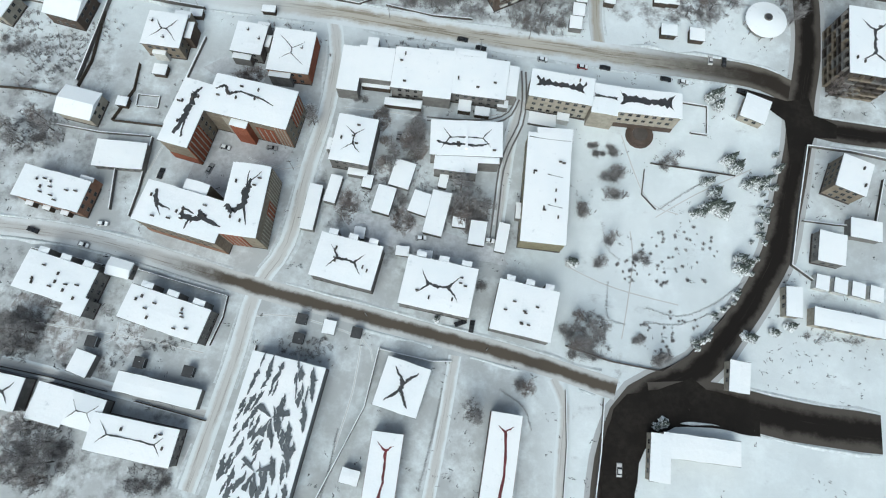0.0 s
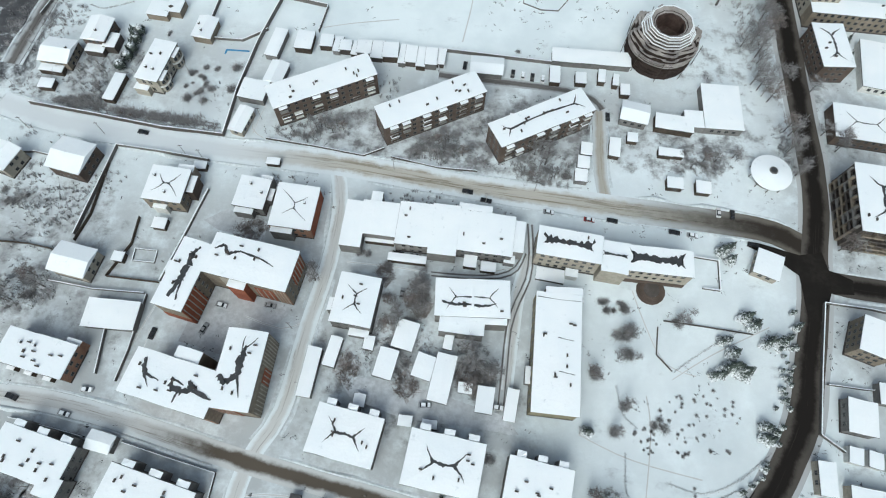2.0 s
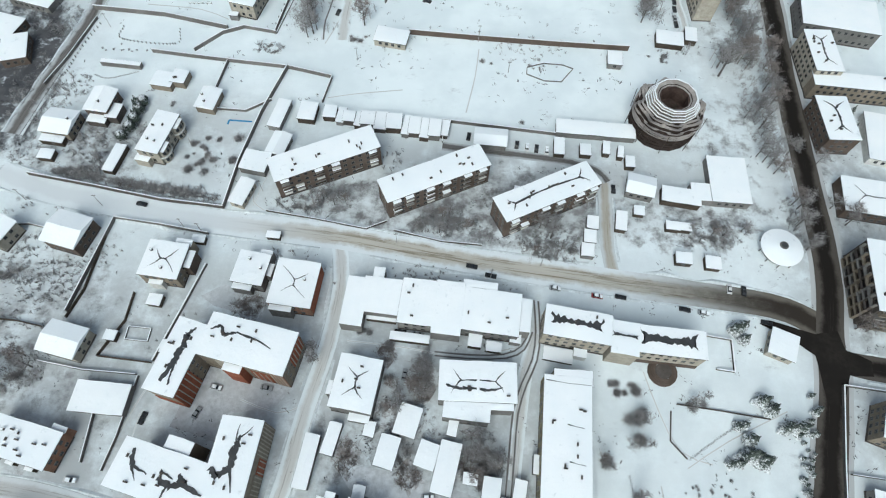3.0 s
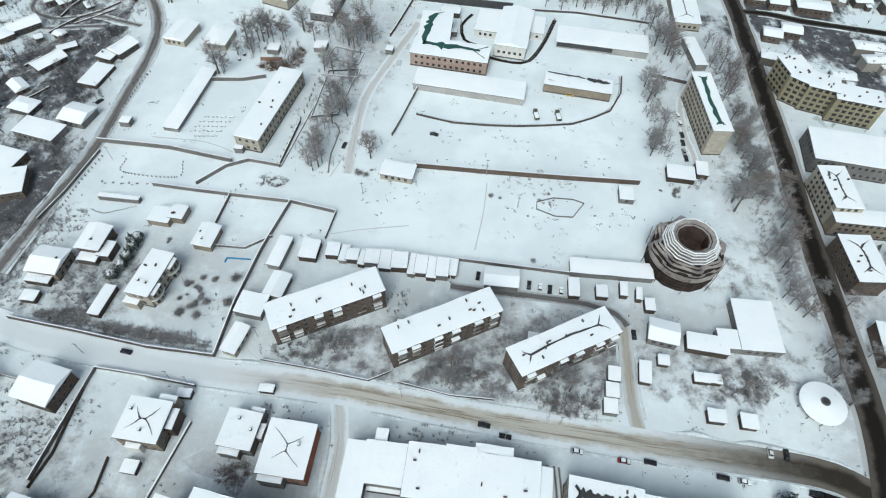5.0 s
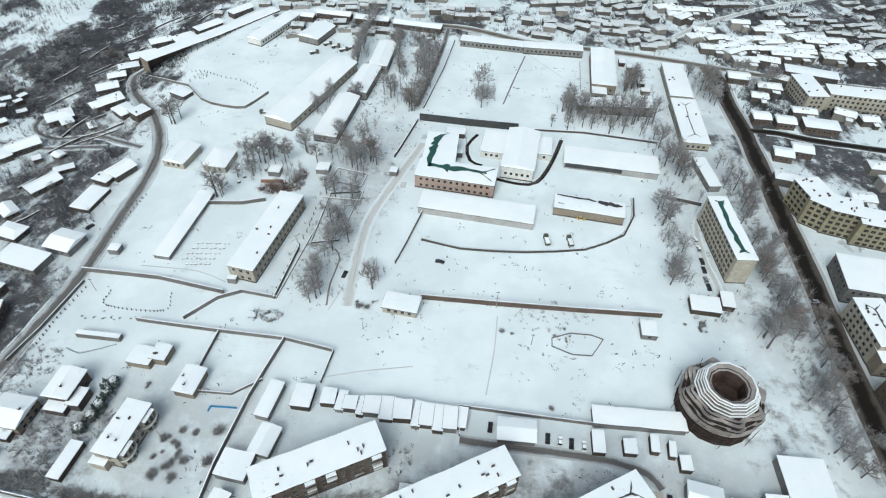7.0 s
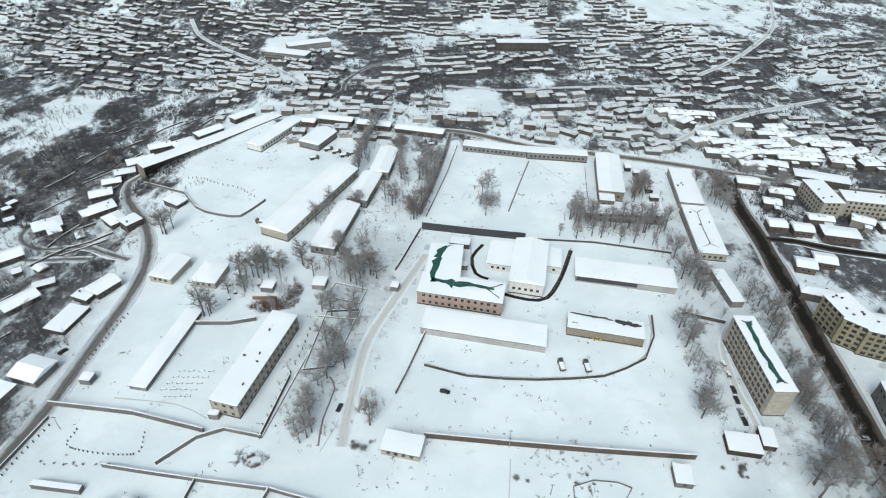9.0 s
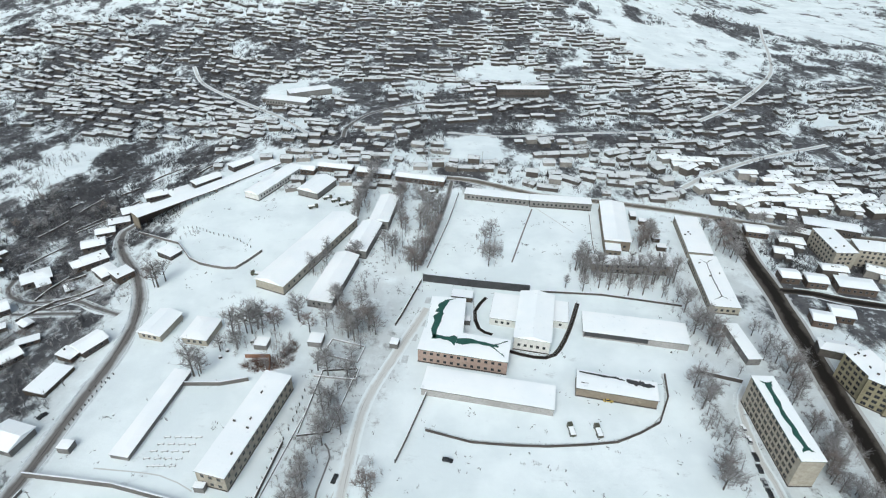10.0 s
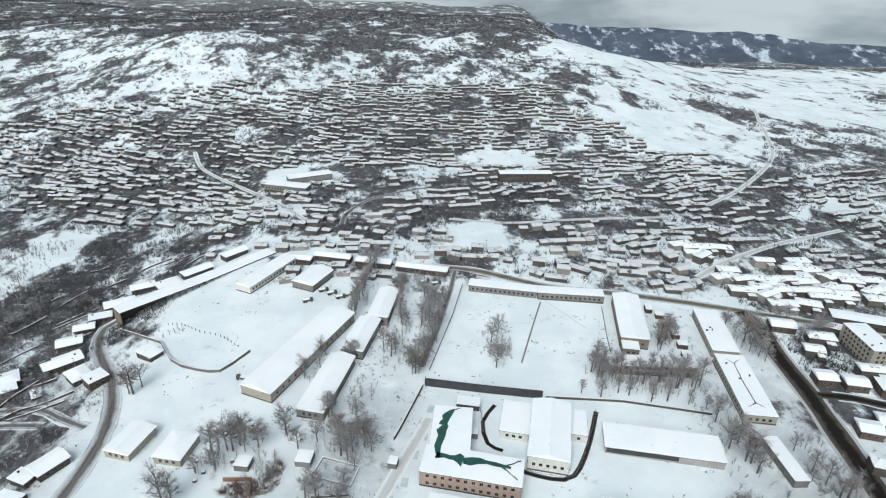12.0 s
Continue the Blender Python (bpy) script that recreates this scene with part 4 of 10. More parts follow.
def conifer_meshes(seed, h):
    rng = random.Random(seed)
    vs, fs = [], []
    for k in range(11):
        z = h * (0.10 + 0.86 * k / 11)
        r = h * 0.30 * (1 - k / 11.5) * rng.uniform(0.85, 1.15)
        count = 9 - k // 2
        for i in range(count):
            a = 2 * math.pi * i / count + rng.uniform(-0.35, 0.35)
            rr = r * rng.uniform(0.7, 1.2)
            w = rr * rng.uniform(0.28, 0.45)
            d, s = Vector((math.cos(a), math.sin(a), 0)), Vector((-math.sin(a), math.cos(a), 0))
            b = len(vs)
            c = Vector((0, 0, z))
            vs += [tuple(c + d * rr * 0.1 + Vector((0, 0, h * 0.06))), tuple(c + d * rr * 0.7 + s * w + Vector((0, 0, -0.02 * h))), tuple(c + d * rr + Vector((0, 0, -h * 0.05))), tuple(c + d * rr * 0.7 - s * w + Vector((0, 0, -0.02 * h))), tuple(c + d * rr * 0.6 + Vector((0, 0, h * 0.035)))]
            fs += [(b, b + 1, b + 4), (b + 1, b + 2, b + 4), (b + 2, b + 3, b + 4), (b + 3, b, b + 4)]
    tv, tf = [], []
    limb_prism(tv, tf, Vector((0, 0, -0.3)), Vector((0, 0, h * 0.97)), 0.022 * h, 0.004 * h)
    return mesh_from("trunk", tv, tf, "bark"), mesh_from("crown", vs, fs, "snowy_needles")


FIRS = [conifer_meshes(51, 7.0), conifer_meshes(52, 8.5), conifer_meshes(53, 6.0)]


def firs(cx, cy, rx, ry, turn, n, scale, seed, label="dark fir tree dusted with snow"):
    rng = random.Random(seed)
    for x, y in scatter(cx, cy, rx, ry, turn, n, rng):
        tree(x, y, rng.choice(FIRS), scale * rng.uniform(0.7, 1.2), label, rng)


def yew(x, y, r):
    """A clipped round evergreen of many small boughs, snow on those that face up."""
    rng = random.Random(int(abs(x) * 10 + y))
    vs, fs = [], []
    for _ in range(320):
        d = Vector((rng.gauss(0, 1), rng.gauss(0, 1), rng.gauss(0.25, 0.8))).normalized()
        p = d * r * rng.uniform(0.7, 1.05)
        a = d.cross(Vector((rng.gauss(0, 1), rng.gauss(0, 1), rng.gauss(0, 1)))).normalized() * r * rng.uniform(0.10, 0.2)
        b = d.cross(a).normalized() * a.length
        k = len(vs)
        vs += [tuple(p + q + Vector((0, 0, r * 0.9))) for q in (a, b, -a, -b)]
        fs.append((k, k + 1, k + 2, k + 3))
    ob = thing("yew", "round clipped evergreen with snow on its boughs", "tree", x, y, 0, "clipped evergreens by the villa")
    part("crown", mesh_from("crown", vs, fs, "snowy_needles"), None, ob)
    tv, tf = [], []
    limb_prism(tv, tf, Vector((0, 0, -0.3)), Vector((0, 0, r)), 0.2, 0.12)
    part("trunk", mesh_from("trunk", tv, tf, "bark"), None, ob)
    return ob


# cars
def car_shell():
    bm = bmesh.new()
    prof = ((-2.15, 0.35), (-2.2, 0.62), (-2.05, 0.86), (-1.2, 0.92), (1.0, 0.95), (2.0, 0.80), (2.18, 0.55), (2.12, 0.32))
    rows = [[bm.verts.new((px, e * (0.86 if 0.3 < pz < 0.9 else 0.78), pz)) for px, pz in prof] for e in (-1, 1)]
    n = len(prof)
    for i in range(n):
        j = (i + 1) % n
        bm.faces.new((rows[0][i], rows[0][j], rows[1][j], rows[1][i]))
    bm.faces.new(rows[0][::-1])
    bm.faces.new(rows[1])
    bmesh.ops.recalc_face_normals(bm, faces=bm.faces)
    return bm


def cabin_shell(z0, z1):
    bm = bmesh.new()
    lo = [(-1.55, -0.76), (0.95, -0.76), (0.95, 0.76), (-1.55, 0.76)]
    hi = [(-1.1, -0.6), (0.25, -0.6), (0.25, 0.6), (-1.1, 0.6)]
    a = [bm.verts.new((x, y, z0)) for x, y in lo]
    b = [bm.verts.new((x, y, z1)) for x, y in hi]
    bm.faces.new(b)
    bm.faces.new(a[::-1])
    for i in range(4):
        j = (i + 1) % 4
        bm.faces.new((a[i], a[j], b[j], b[i]))
    return bm


def wheel_bm():
    bm = bmesh.new()
    bmesh.ops.create_cone(bm, cap_ends=True, segments=14, radius1=0.32, radius2=0.32, depth=0.2, matrix=Matrix.Rotation(radians(90), 4, "X"))
    return bm


CARS = {}


def car(x, y, turn, paint="paint_black", snow=False, label="", scale=1.0):
    key = (paint, snow)
    if key not in CARS:
        home = thing("car", label or "parked car beside the snowy road", "car", x, y, turn)
        part("body", car_shell(), paint, home)
        part("cabin", cabin_shell(0.9, 1.42), "window_glass", home, "dark car windows")
        part("roof_panel", box_bm(-1.12, 0.27, -0.61, 0.61, 1.424, 1.47, 0.04), paint, home)
        for wx in (-1.35, 1.35):
            for wy in (-0.76, 0.76):
                part("wheel", wheel_bm(), "rubber", home).matrix_basis = pose(wx, wy, 0.32)
        if snow:
            part("snow_cover", box_bm(-1.2, 0.35, -0.66, 0.66, 1.474, 1.62, 0.1), "roof_snow", home, "snow lying on the roof")
            part("snow_cover", box_bm(0.95, 2.0, -0.74, 0.74, 0.955, 1.06, 0.08), "roof_snow", home, "snow lying on the bonnet")
        home.scale = (scale, scale, scale)
        CARS[key] = home
        return home
    ob = copy_thing(CARS[key], pose(x, y, level(x, y), 0, 0, turn))
    ob["label"] = label or "parked car beside the snowy road"
    return ob


def truck(x, y, turn, label="olive army truck standing in the snowy yard"):
    home = thing("truck", label, "truck", x, y, turn, "army trucks")
    part("cab", box_bm(1.3, 3.2, -1.1, 1.1, 0.8, 2.6, 0.12), "paint_olive", home)
    part("windscreen", box_bm(3.1, 3.22, -0.9, 0.9, 1.75, 2.35), "window_glass", home)
    part("bed", box_bm(-3.4, 1.2, -1.2, 1.2, 0.95, 2.0), "paint_olive", home)
    part("chassis", box_bm(-3.3, 3.3, -0.5, 0.5, 0.55, 0.9), "rubber", home)
    part("snow_load", box_bm(-3.3, 1.1, -1.1, 1.1, 2.004, 2.25, 0.2), "roof_snow", home, "snow lying in the truck bed")
    for wx in (-2.4, -1.2, 2.3):
        for wy in (-0.95, 0.95):
            ob = part("wheel", wheel_bm(), "rubber", home)
            ob.matrix_basis = pose(wx, wy, 0.5) @ Matrix.Diagonal((1.6, 1.6, 1.6, 1))
    return home


def utility_pole(x, y, h=8.0, turn=0.0, label="grey utility pole with a cross-arm"):
    home = thing("utility_pole", label, "pole", x, y, turn)
    vs, fs = [], []
    limb_prism(vs, fs, Vector((0, 0, -0.3)), Vector((0, 0, h)), 0.17, 0.10)
    part("pole", mesh_from("pole", vs, fs, "concrete"), None, home)
    part("cross_arm", box_bm(-0.8, 0.8, -0.07, 0.07, h - 0.7, h - 0.56), "timber_dark", home)
    return home


def ring_bm(r0, r1, z0, z1, sides, twist=0.0, tilt=0.0, wobble=0.0, seed=0):
    """A faceted ring between two radii, tilted and slightly uneven."""
    rng = random.Random(seed)
    bm = bmesh.new()
    cols = []
    for i in range(sides):
        a = 2 * math.pi * i / sides + twist
        k = 1 + rng.uniform(-wobble, wobble)
        dz = tilt * math.cos(a - 0.6)
        c, s = math.cos(a), math.sin(a)
        cols.append([bm.verts.new((r * k * c, r * k * s, z + dz)) for r, z in ((r1, z0), (r1, z1), (r0, z1), (r0, z0))])
    for i in range(sides):
        p, q = cols[i], cols[(i + 1) % sides]
        for k in range(4):
            bm.faces.new((p[k], q[k], q[(k + 1) % 4], p[(k + 1) % 4]))
    bmesh.ops.recalc_face_normals(bm, faces=bm.faces)
    return bm


def balcony_set(home, L, W, H, storeys, rng, places):
    """Balconies with snow on their parapets along the front."""
    sh = H / storeys
    for u in places:
        for k in range(1, storeys):
            if rng.random() < 0.25:
                continue
            z = k * sh
            w = 3.2
            bm = box_bm(u - w / 2, u + w / 2, -W / 2 - 1.3, -W / 2, z - 0.15, z)
            ob = part("balcony", bm, "concrete", home)
            part("parapet", box_bm(u - w / 2, u + w / 2, -W / 2 - 1.3, -W / 2 - 1.2, z + 0.004, z + 1.0), rng.choice(("plaster_white", "plaster_grey", "timber_dark")), ob)
            if k == storeys - 1 or rng.random() < 0.3:
                part("canopy", box_bm(u - w / 2 - 0.1, u + w / 2 + 0.1, -W / 2 - 1.5, -W / 2, z + 2.5, z + 2.75, 0.06), "roof_snow", ob, "small canopy under snow")


def slide_marks(home, L, W, H):
    """Long ragged stripes of grey metal where the snow slides off a big hall roof."""
    rng = random.Random(5)
    roof = [o for o in home.children if o.name.startswith("roof")][0]
    for e in (-1, 1):
        for k in range(44):
            u, v = e * rng.uniform(0.06, 0.46) * L, (-0.47 + 0.9 * (k + rng.random()) / 44) * W
            run, slant = rng.uniform(0.06, 0.16) * W, e * rng.uniform(0.05, 0.38)
            bm = bmesh.new()
            wide = rng.uniform(0.7, 2.3)
            z = H + 0.72 + 0.003 * k + (0.14 if e > 0 else 0.0)
            jag_strip(bm, (u, v), (u - slant * run * 0.5, v + run * 0.5), 0.25, wide, z, rng, 5)
            jag_strip(bm, (u - slant * run * 0.5, v + run * 0.5), (u - slant * run, v + run), wide, 0.2, z, rng, 5)
            part("bare_patch", bm, "sheet_grey", roof, "bare grey metal between slipping snow")
    for k, v in enumerate((-0.22, 0.12)):
        for du, dv in ((1, 0.5), (-1, 0.5), (0.25, -1), (-0.3, -1)):
            bm = bmesh.new()
            jag_strip(bm, (0.3 * du, v * W + 0.3 * dv), (5.0 * du, v * W + 6.0 * dv), 0.3, 2.0, H + 1.02 + 0.01 * k, rng, 5)
            part("bare_patch", bm, "sheet_grey", roof, "bare grey metal between slipping snow")
    return home


def hedge(points, gap, seed):
    """A low clipped hedge: a line of small shrubs, too many to count."""
    rng = random.Random(seed)
    pairs, widths = [], []
    for p in drape(points, 0.7):
        z = level(p.x, p.y)
        for _ in range(12):
            a = Vector((p.x + rng.uniform(-0.3, 0.3), p.y + rng.uniform(-0.3, 0.3), z - 0.05))
            pairs.append((a, a + Vector((rng.gauss(0, 0.28), rng.gauss(0, 0.28), rng.uniform(0.3, 0.7)))))
            widths.append(rng.uniform(0.10, 0.18))
    vs, fs = blades(pairs, widths, rng)
    return tagged(new("hedge", mesh_from("hedge", vs, fs, "twig")), "low dark clipped hedge edging a park path", "hedge", kind="stuff")


def plant_forest():
    """The remaining trees of the town as one belt."""
    groups = {}
    for x, y, meshes, sc, a in FOREST:
        for me in meshes:
            groups.setdefault(me.materials[0].name, []).append((me, x, y, sc, a))
    for name, items in groups.items():
        vs, fs, k = [], [], 0
        for me, x, y, sc, a in items:
            co = np.array([v.co for v in me.vertices]) * sc
            c, s = math.cos(a), math.sin(a)
            co = np.stack((co[:, 0] * c - co[:, 1] * s + x, co[:, 0] * s + co[:, 1] * c + y, co[:, 2] + level(x, y)), -1)
            vs += co.tolist()
            fs += [tuple(k + i for i in p.vertices) for p in me.polygons]
            k += len(co)
        tagged(new("tree_belt", mesh_from("tree_belt", vs, fs, name)), "belt of leafless trees through the snowy town", "trees", kind="stuff")


def roof_crack(roof, points, width, L, W, z, seed, material="sheet_dark"):
    """A ragged melt line over a flat roof through points given as shares of its length and width."""
    rng = random.Random(seed)
    bm = bmesh.new()
    for k, (a, b) in enumerate(zip(points, points[1:])):
        last = k == len(points) - 2
        jag_strip(bm, (a[0] * L, a[1] * W), (b[0] * L, b[1] * W), width * (0.7 if k == 0 else 1.0), width * (0.25 if last else 1.0), z, rng, 6)
    part("bare_patch", bm, material, roof, "dark melt line across the snow")


def hide_patch(roof, cx, cy, L, W, z, seed, comb=0, material="sheet_dark"):
    """Bare roofing in the shape of a stretched hide: pointed corners, hollow sides; comb: spikes along one side."""
    rng = random.Random(seed)
    bm = bmesh.new()
    n = 26
    top, low = [], []
    for i in range(n + 1):
        u = 2 * i / n - 1
        half = W / 2 * (0.42 + 0.58 * abs(u) ** 3)
        x = cx + u * L / 2 * (1.0 if abs(u) < 0.99 else 0.97)
        spike = comb * W * 0.16 * (1 if i % 3 == 1 else -0.3)
        top.append(bm.verts.new((x, cy + half + spike + rng.uniform(-0.12, 0.12) * W, z)))
        low.append(bm.verts.new((x + rng.uniform(-0.2, 0.2), cy - half * 0.9 + rng.uniform(-0.10, 0.10) * W, z)))
    mid_a, mid_b = bm.verts.new((cx - L * 0.40, cy, z)), bm.verts.new((cx + L * 0.40, cy, z))
    for i in range(n):
        if i < 2:
            bm.faces.new((top[i], mid_a, top[i + 1]))
            bm.faces.new((low[i], low[i + 1], mid_a))
        elif i >= n - 2:
            bm.faces.new((top[i], mid_b, top[i + 1]))
            bm.faces.new((low[i], low[i + 1], mid_b))
        else:
            bm.faces.new((low[i], low[i + 1], top[i + 1], top[i]))
    bm.faces.new((low[2], top[2], mid_a))
    bm.faces.new((low[n - 2], mid_b, top[n - 2]))
    for f in bm.faces:
        f.normal_update()
        if f.normal.z < 0:
            f.normal_flip()
    return part("bare_patch", bm, material, roof, "dark bare roofing with ragged hollow edges")


def loggias(home, L, W, H, storeys, sides, bay):
    """Stacked loggias: slab, parapet and side fins, bay by bay."""
    sh = H / storeys
    bm = bmesh.new()
    quad_box(bm, -bay * 0.46, bay * 0.46, -1.5, 0.0, -0.12, 0.08)
    quad_box(bm, -bay * 0.46, bay * 0.46, -1.5, -1.38, 0.084, 0.95)
    quad_box(bm, -bay * 0.46, -bay * 0.43, -1.38, 0.0, 0.084, sh - 0.2)
    quad_box(bm, bay * 0.43, bay * 0.46, -1.38, 0.0, 0.084, sh - 0.2)
    meshes = []
    for mat in ("plaster_grey", "plaster_tan", "stone_dark"):
        me = bpy.data.meshes.new("loggia")
        bm.to_mesh(me)
        me.materials.append(MATS[mat])
        meshes.append(me)
    bm.free()
    rng = random.Random(61)
    for side in sides:
        run = L if side in "sn" else W
        count = int((run - 1) / bay)
        for k in range(storeys):
            for i in range(count):
                u = (i - (count - 1) / 2) * bay
                at = {"s": pose(u, -W / 2, k * sh + 0.2), "w": pose(-L / 2, -u, k * sh + 0.2, 0, 0, -90)}[side]
                part("loggia", rng.choice(meshes), None, home, "deep shadowed loggia with a low parapet").matrix_basis = at
    return home


def villa_bays(home, L, W, H):
    """Two half-round bays with arched dark windows and curved balconies on the garden front."""
    for v in (-W * 0.30, W * 0.30):
        bm = bmesh.new()
        rows = []
        for i in range(9):
            g = math.pi * (i / 8 - 0.5)
            p = (L / 2 + 1.7 * math.cos(g), v + 3.0 * math.sin(g))
            rows.append([bm.verts.new((*p, z)) for z in (-0.5, H - 0.6)])
        for a, b in zip(rows, rows[1:]):
            bm.faces.new((a[0], b[0], b[1], a[1]))
        bm.faces.new([r[1] for r in rows])
        bay = part("bay", bm, "plaster_cream", home, "half-round cream bay")
        for k in range(2):
            z = 0.9 + k * H / 2
            for i in (1, 3, 5):
                g = math.pi * ((i + 1) / 8 - 0.5)
                bm = bmesh.new()
                edge = [(-0.62, 0), (0.62, 0), (0.62, 1.5), (0.45, 1.95), (0, 2.15), (-0.45, 1.95), (-0.62, 1.5)]
                front = [bm.verts.new((0.0, a, b)) for a, b in edge]
                back = [bm.verts.new((-0.3, a, b)) for a, b in edge]
                bm.faces.new(front)
                for m in range(7):
                    bm.faces.new((front[m], back[m], back[(m + 1) % 7], front[(m + 1) % 7]))
                part("arched_window", bm, "window_glass", bay, "dark arched window").matrix_basis = pose(L / 2 + 1.78 * math.cos(g), v + 3.1 * math.sin(g), z, 0, 0, math.degrees(g))
        ring = bmesh.new()
        for i in range(8):
            g0, g1 = math.pi * (i / 8 - 0.5), math.pi * ((i + 1) / 8 - 0.5)
            vs = [ring.verts.new((L / 2 + r * math.cos(g), v + (r + 1.3) * math.sin(g), z)) for z in (H / 2 - 0.15, H / 2 + 0.75) for g in (g0, g1) for r in (2.6, 2.45)]
            for q in ((0, 2, 6, 4), (1, 5, 7, 3), (4, 6, 7, 5), (0, 1, 3, 2)):
                ring.faces.new([vs[t] for t in q])
        part("balcony", ring, "plaster_white", bay, "curved pale balcony rail")
        cap = snow_slab(3.2, 5.6, H - 0.596, 0.3, 0.1)
        bmesh.ops.translate(cap, verts=cap.verts, vec=(L / 2 + 0.1, v, 0))
        part("bay_snow", cap, "roof_snow", bay)
    return home


def stair_ring(x, y):
    home = thing("stair", "half-round brown stone stair below the cream building", "stair", x, y)
    for k in range(4):
        bm = ring_bm(3.0 + 0.6 * k, 3.6 + 0.6 * k, -0.3, 1.5 - 0.35 * k, 16)
        part("step", bm, "stone_brown", home)
    part("landing", ring_bm(0.2, 2.9, -0.3, 1.6, 16), "stone_dark", home)
    return home


def post_row(points, gap, h=1.1):
    """A row of short posts, each of its own."""
    home = thing("post_row", "row of short dark posts standing in the snow", "fence", *points[0])
    base = home.matrix_basis.translation
    vs, fs = [], []
    limb_prism(vs, fs, Vector((0, 0, -0.3)), Vector((0, 0, h)), 0.28, 0.24)
    me = mesh_from("post", vs, fs, "stone_dark")
    for p in drape(points, gap):
        part("post", me, None, home).matrix_basis = pose(p.x - base.x, p.y - base.y, level(p.x, p.y) - base.z)
    return home


def bench_field(x, y):
    """Benches in rows on the drill yard."""
    seat, leg = box_bm(-1.3, 1.3, -0.3, 0.3, 0.5, 0.62), box_bm(-0.1, 0.1, -0.25, 0.25, -0.2, 0.5)
    first = thing("bench", "snowed-in wooden bench on the drill yard", "bench", x, y, 8, "benches on the drill yard")
    part("seat", seat, "timber_dark", first)
    part("snow", box_bm(-1.2, 1.2, -0.28, 0.28, 0.624, 0.8, 0.08), "roof_snow", first)
    for u in (-1.0, 1.0):
        ob = part("leg", leg.copy(), "timber_dark", first)
        ob.location.x = u
    leg.free()
    for i in range(4):
        for j in range(5):
            if i or j:
                px, py = x + (i - 1.5) * 4.2 + j * 1.4, y + j * 3.4
                copy_thing(first, pose(px, py, level(px, py), 0, 0, 8))
    return first


def trail(points, width=0.7):
    """A trodden footpath or tyre track in the snow."""
    return road("path", "narrow trodden path through the snow", "snowy_lane", width, points, 0.05, False, len(points) + int(abs(points[0][0])))


def long_shed(points, width, H):
    """A very long open-fronted shed in three runs, each with its own snowy roof."""
    home = thing("long_shed", "very long open-fronted shed with dark bays and a snowy roof", "shed", *points[0], z=sum(level(*p) for p in points) / len(points))
    base = home.matrix_basis.translation
    for p, q in zip(points, points[1:]):
        p, q = Vector(p), Vector(q)
        run, c = (q - p).length, (p + q) / 2
        a = math.atan2(q.y - p.y, q.x - p.x)
        FOOT.append((c.x, c.y, run / 2, width / 2, math.cos(a), math.sin(a)))
        at = pose(c.x - base.x, c.y - base.y, -0.2, 0, 0, math.degrees(a))
        part("back_wall", box_bm(-run / 2, run / 2, width / 2 - 0.4, width / 2, -7.0, H - 0.3), "stone_dark", home).matrix_basis = at
        part("front_band", box_bm(-run / 2, run / 2, -width / 2, -width / 2 + 0.25, H - 1.2, H - 0.3), "timber_dark", home).matrix_basis = at
        for e in (-1, 1):
            part("end_wall", box_bm(e * run / 2 - 0.2, e * run / 2 + 0.2, -width / 2, width / 2, -7.0, H - 0.3), "plaster_tan", home).matrix_basis = at
        bays = int(run / 4.5)
        for k in range(bays + 1):
            u = -run / 2 + 0.3 + (run - 0.6) * k / bays
            part("post", box_bm(u - 0.15, u + 0.15, -width / 2 + 0.02, -width / 2 + 0.3, -4.0, H - 1.2), "timber_dark", home).matrix_basis = at
        part("roof", snow_slab(run - 0.3, width, H - 0.3, 0.35, 0.5, random.Random(int(run * 10))), "roof_snow", home, "long roof under clean snow").matrix_basis = at
    return home


# roads
road("road_1", "wide town street with beige slush between snowbanks", "main_street", 10.5, [(-180.4, 179.0), (-151.2, 169.0), (-110.0, 160.7), (-97.2, 157.9), (-39.3, 150.1), (12.2, 140.1), (62.5, 132.2), (103.6, 126.0), (124.7, 122.3), (134.7, 118.3), (143.0, 112.6)], 0.13, seed=1)
road("road_2", "narrow street with worn dark wheel tracks", "worn_road", 7.0, [(-166.9, 62.5), (-130.1, 57.6), (-101.3, 50.2), (-64.5, 38.8), (-12.9, 24.7), (31.9, 12.5), (62.5, 2.3)], 0.14, seed=2)
road("road_3", "side street of packed grey snow", "snowy_lane", 6.0, [(-39.6, 148.8), (-37.1, 132.6), (-39.8, 108.0), (-46.0, 82.5), (-52.0, 54.2), (-61.5, 37.8), (-66.6, 16.3), (-71.6, -2.3), (-79.1, -28.5)], 0.10, seed=3)
road("pavement_1", "sanded grey pavement along the main road", "verge", 14.0, [(55.3, -34.9), (60.5, -14.2), (69.9, -0.6), (91.7, 8.7), (104.7, 21.4), (114.5, 32.5), (126.3, 50.2), (131.8, 66.4), (140.0, 92.2), (144.1, 111.0), (151.2, 138.8), (156.8, 194.2), (159.0, 217.2), (161.8, 243.3), (166.5, 276.5), (170.6, 313.0), (176.5, 360.0), (181.0, 400.0), (183.5, 437.0), (188.0, 467.0), (184.7, 484.0)], 0.05, bank=False, seed=4)
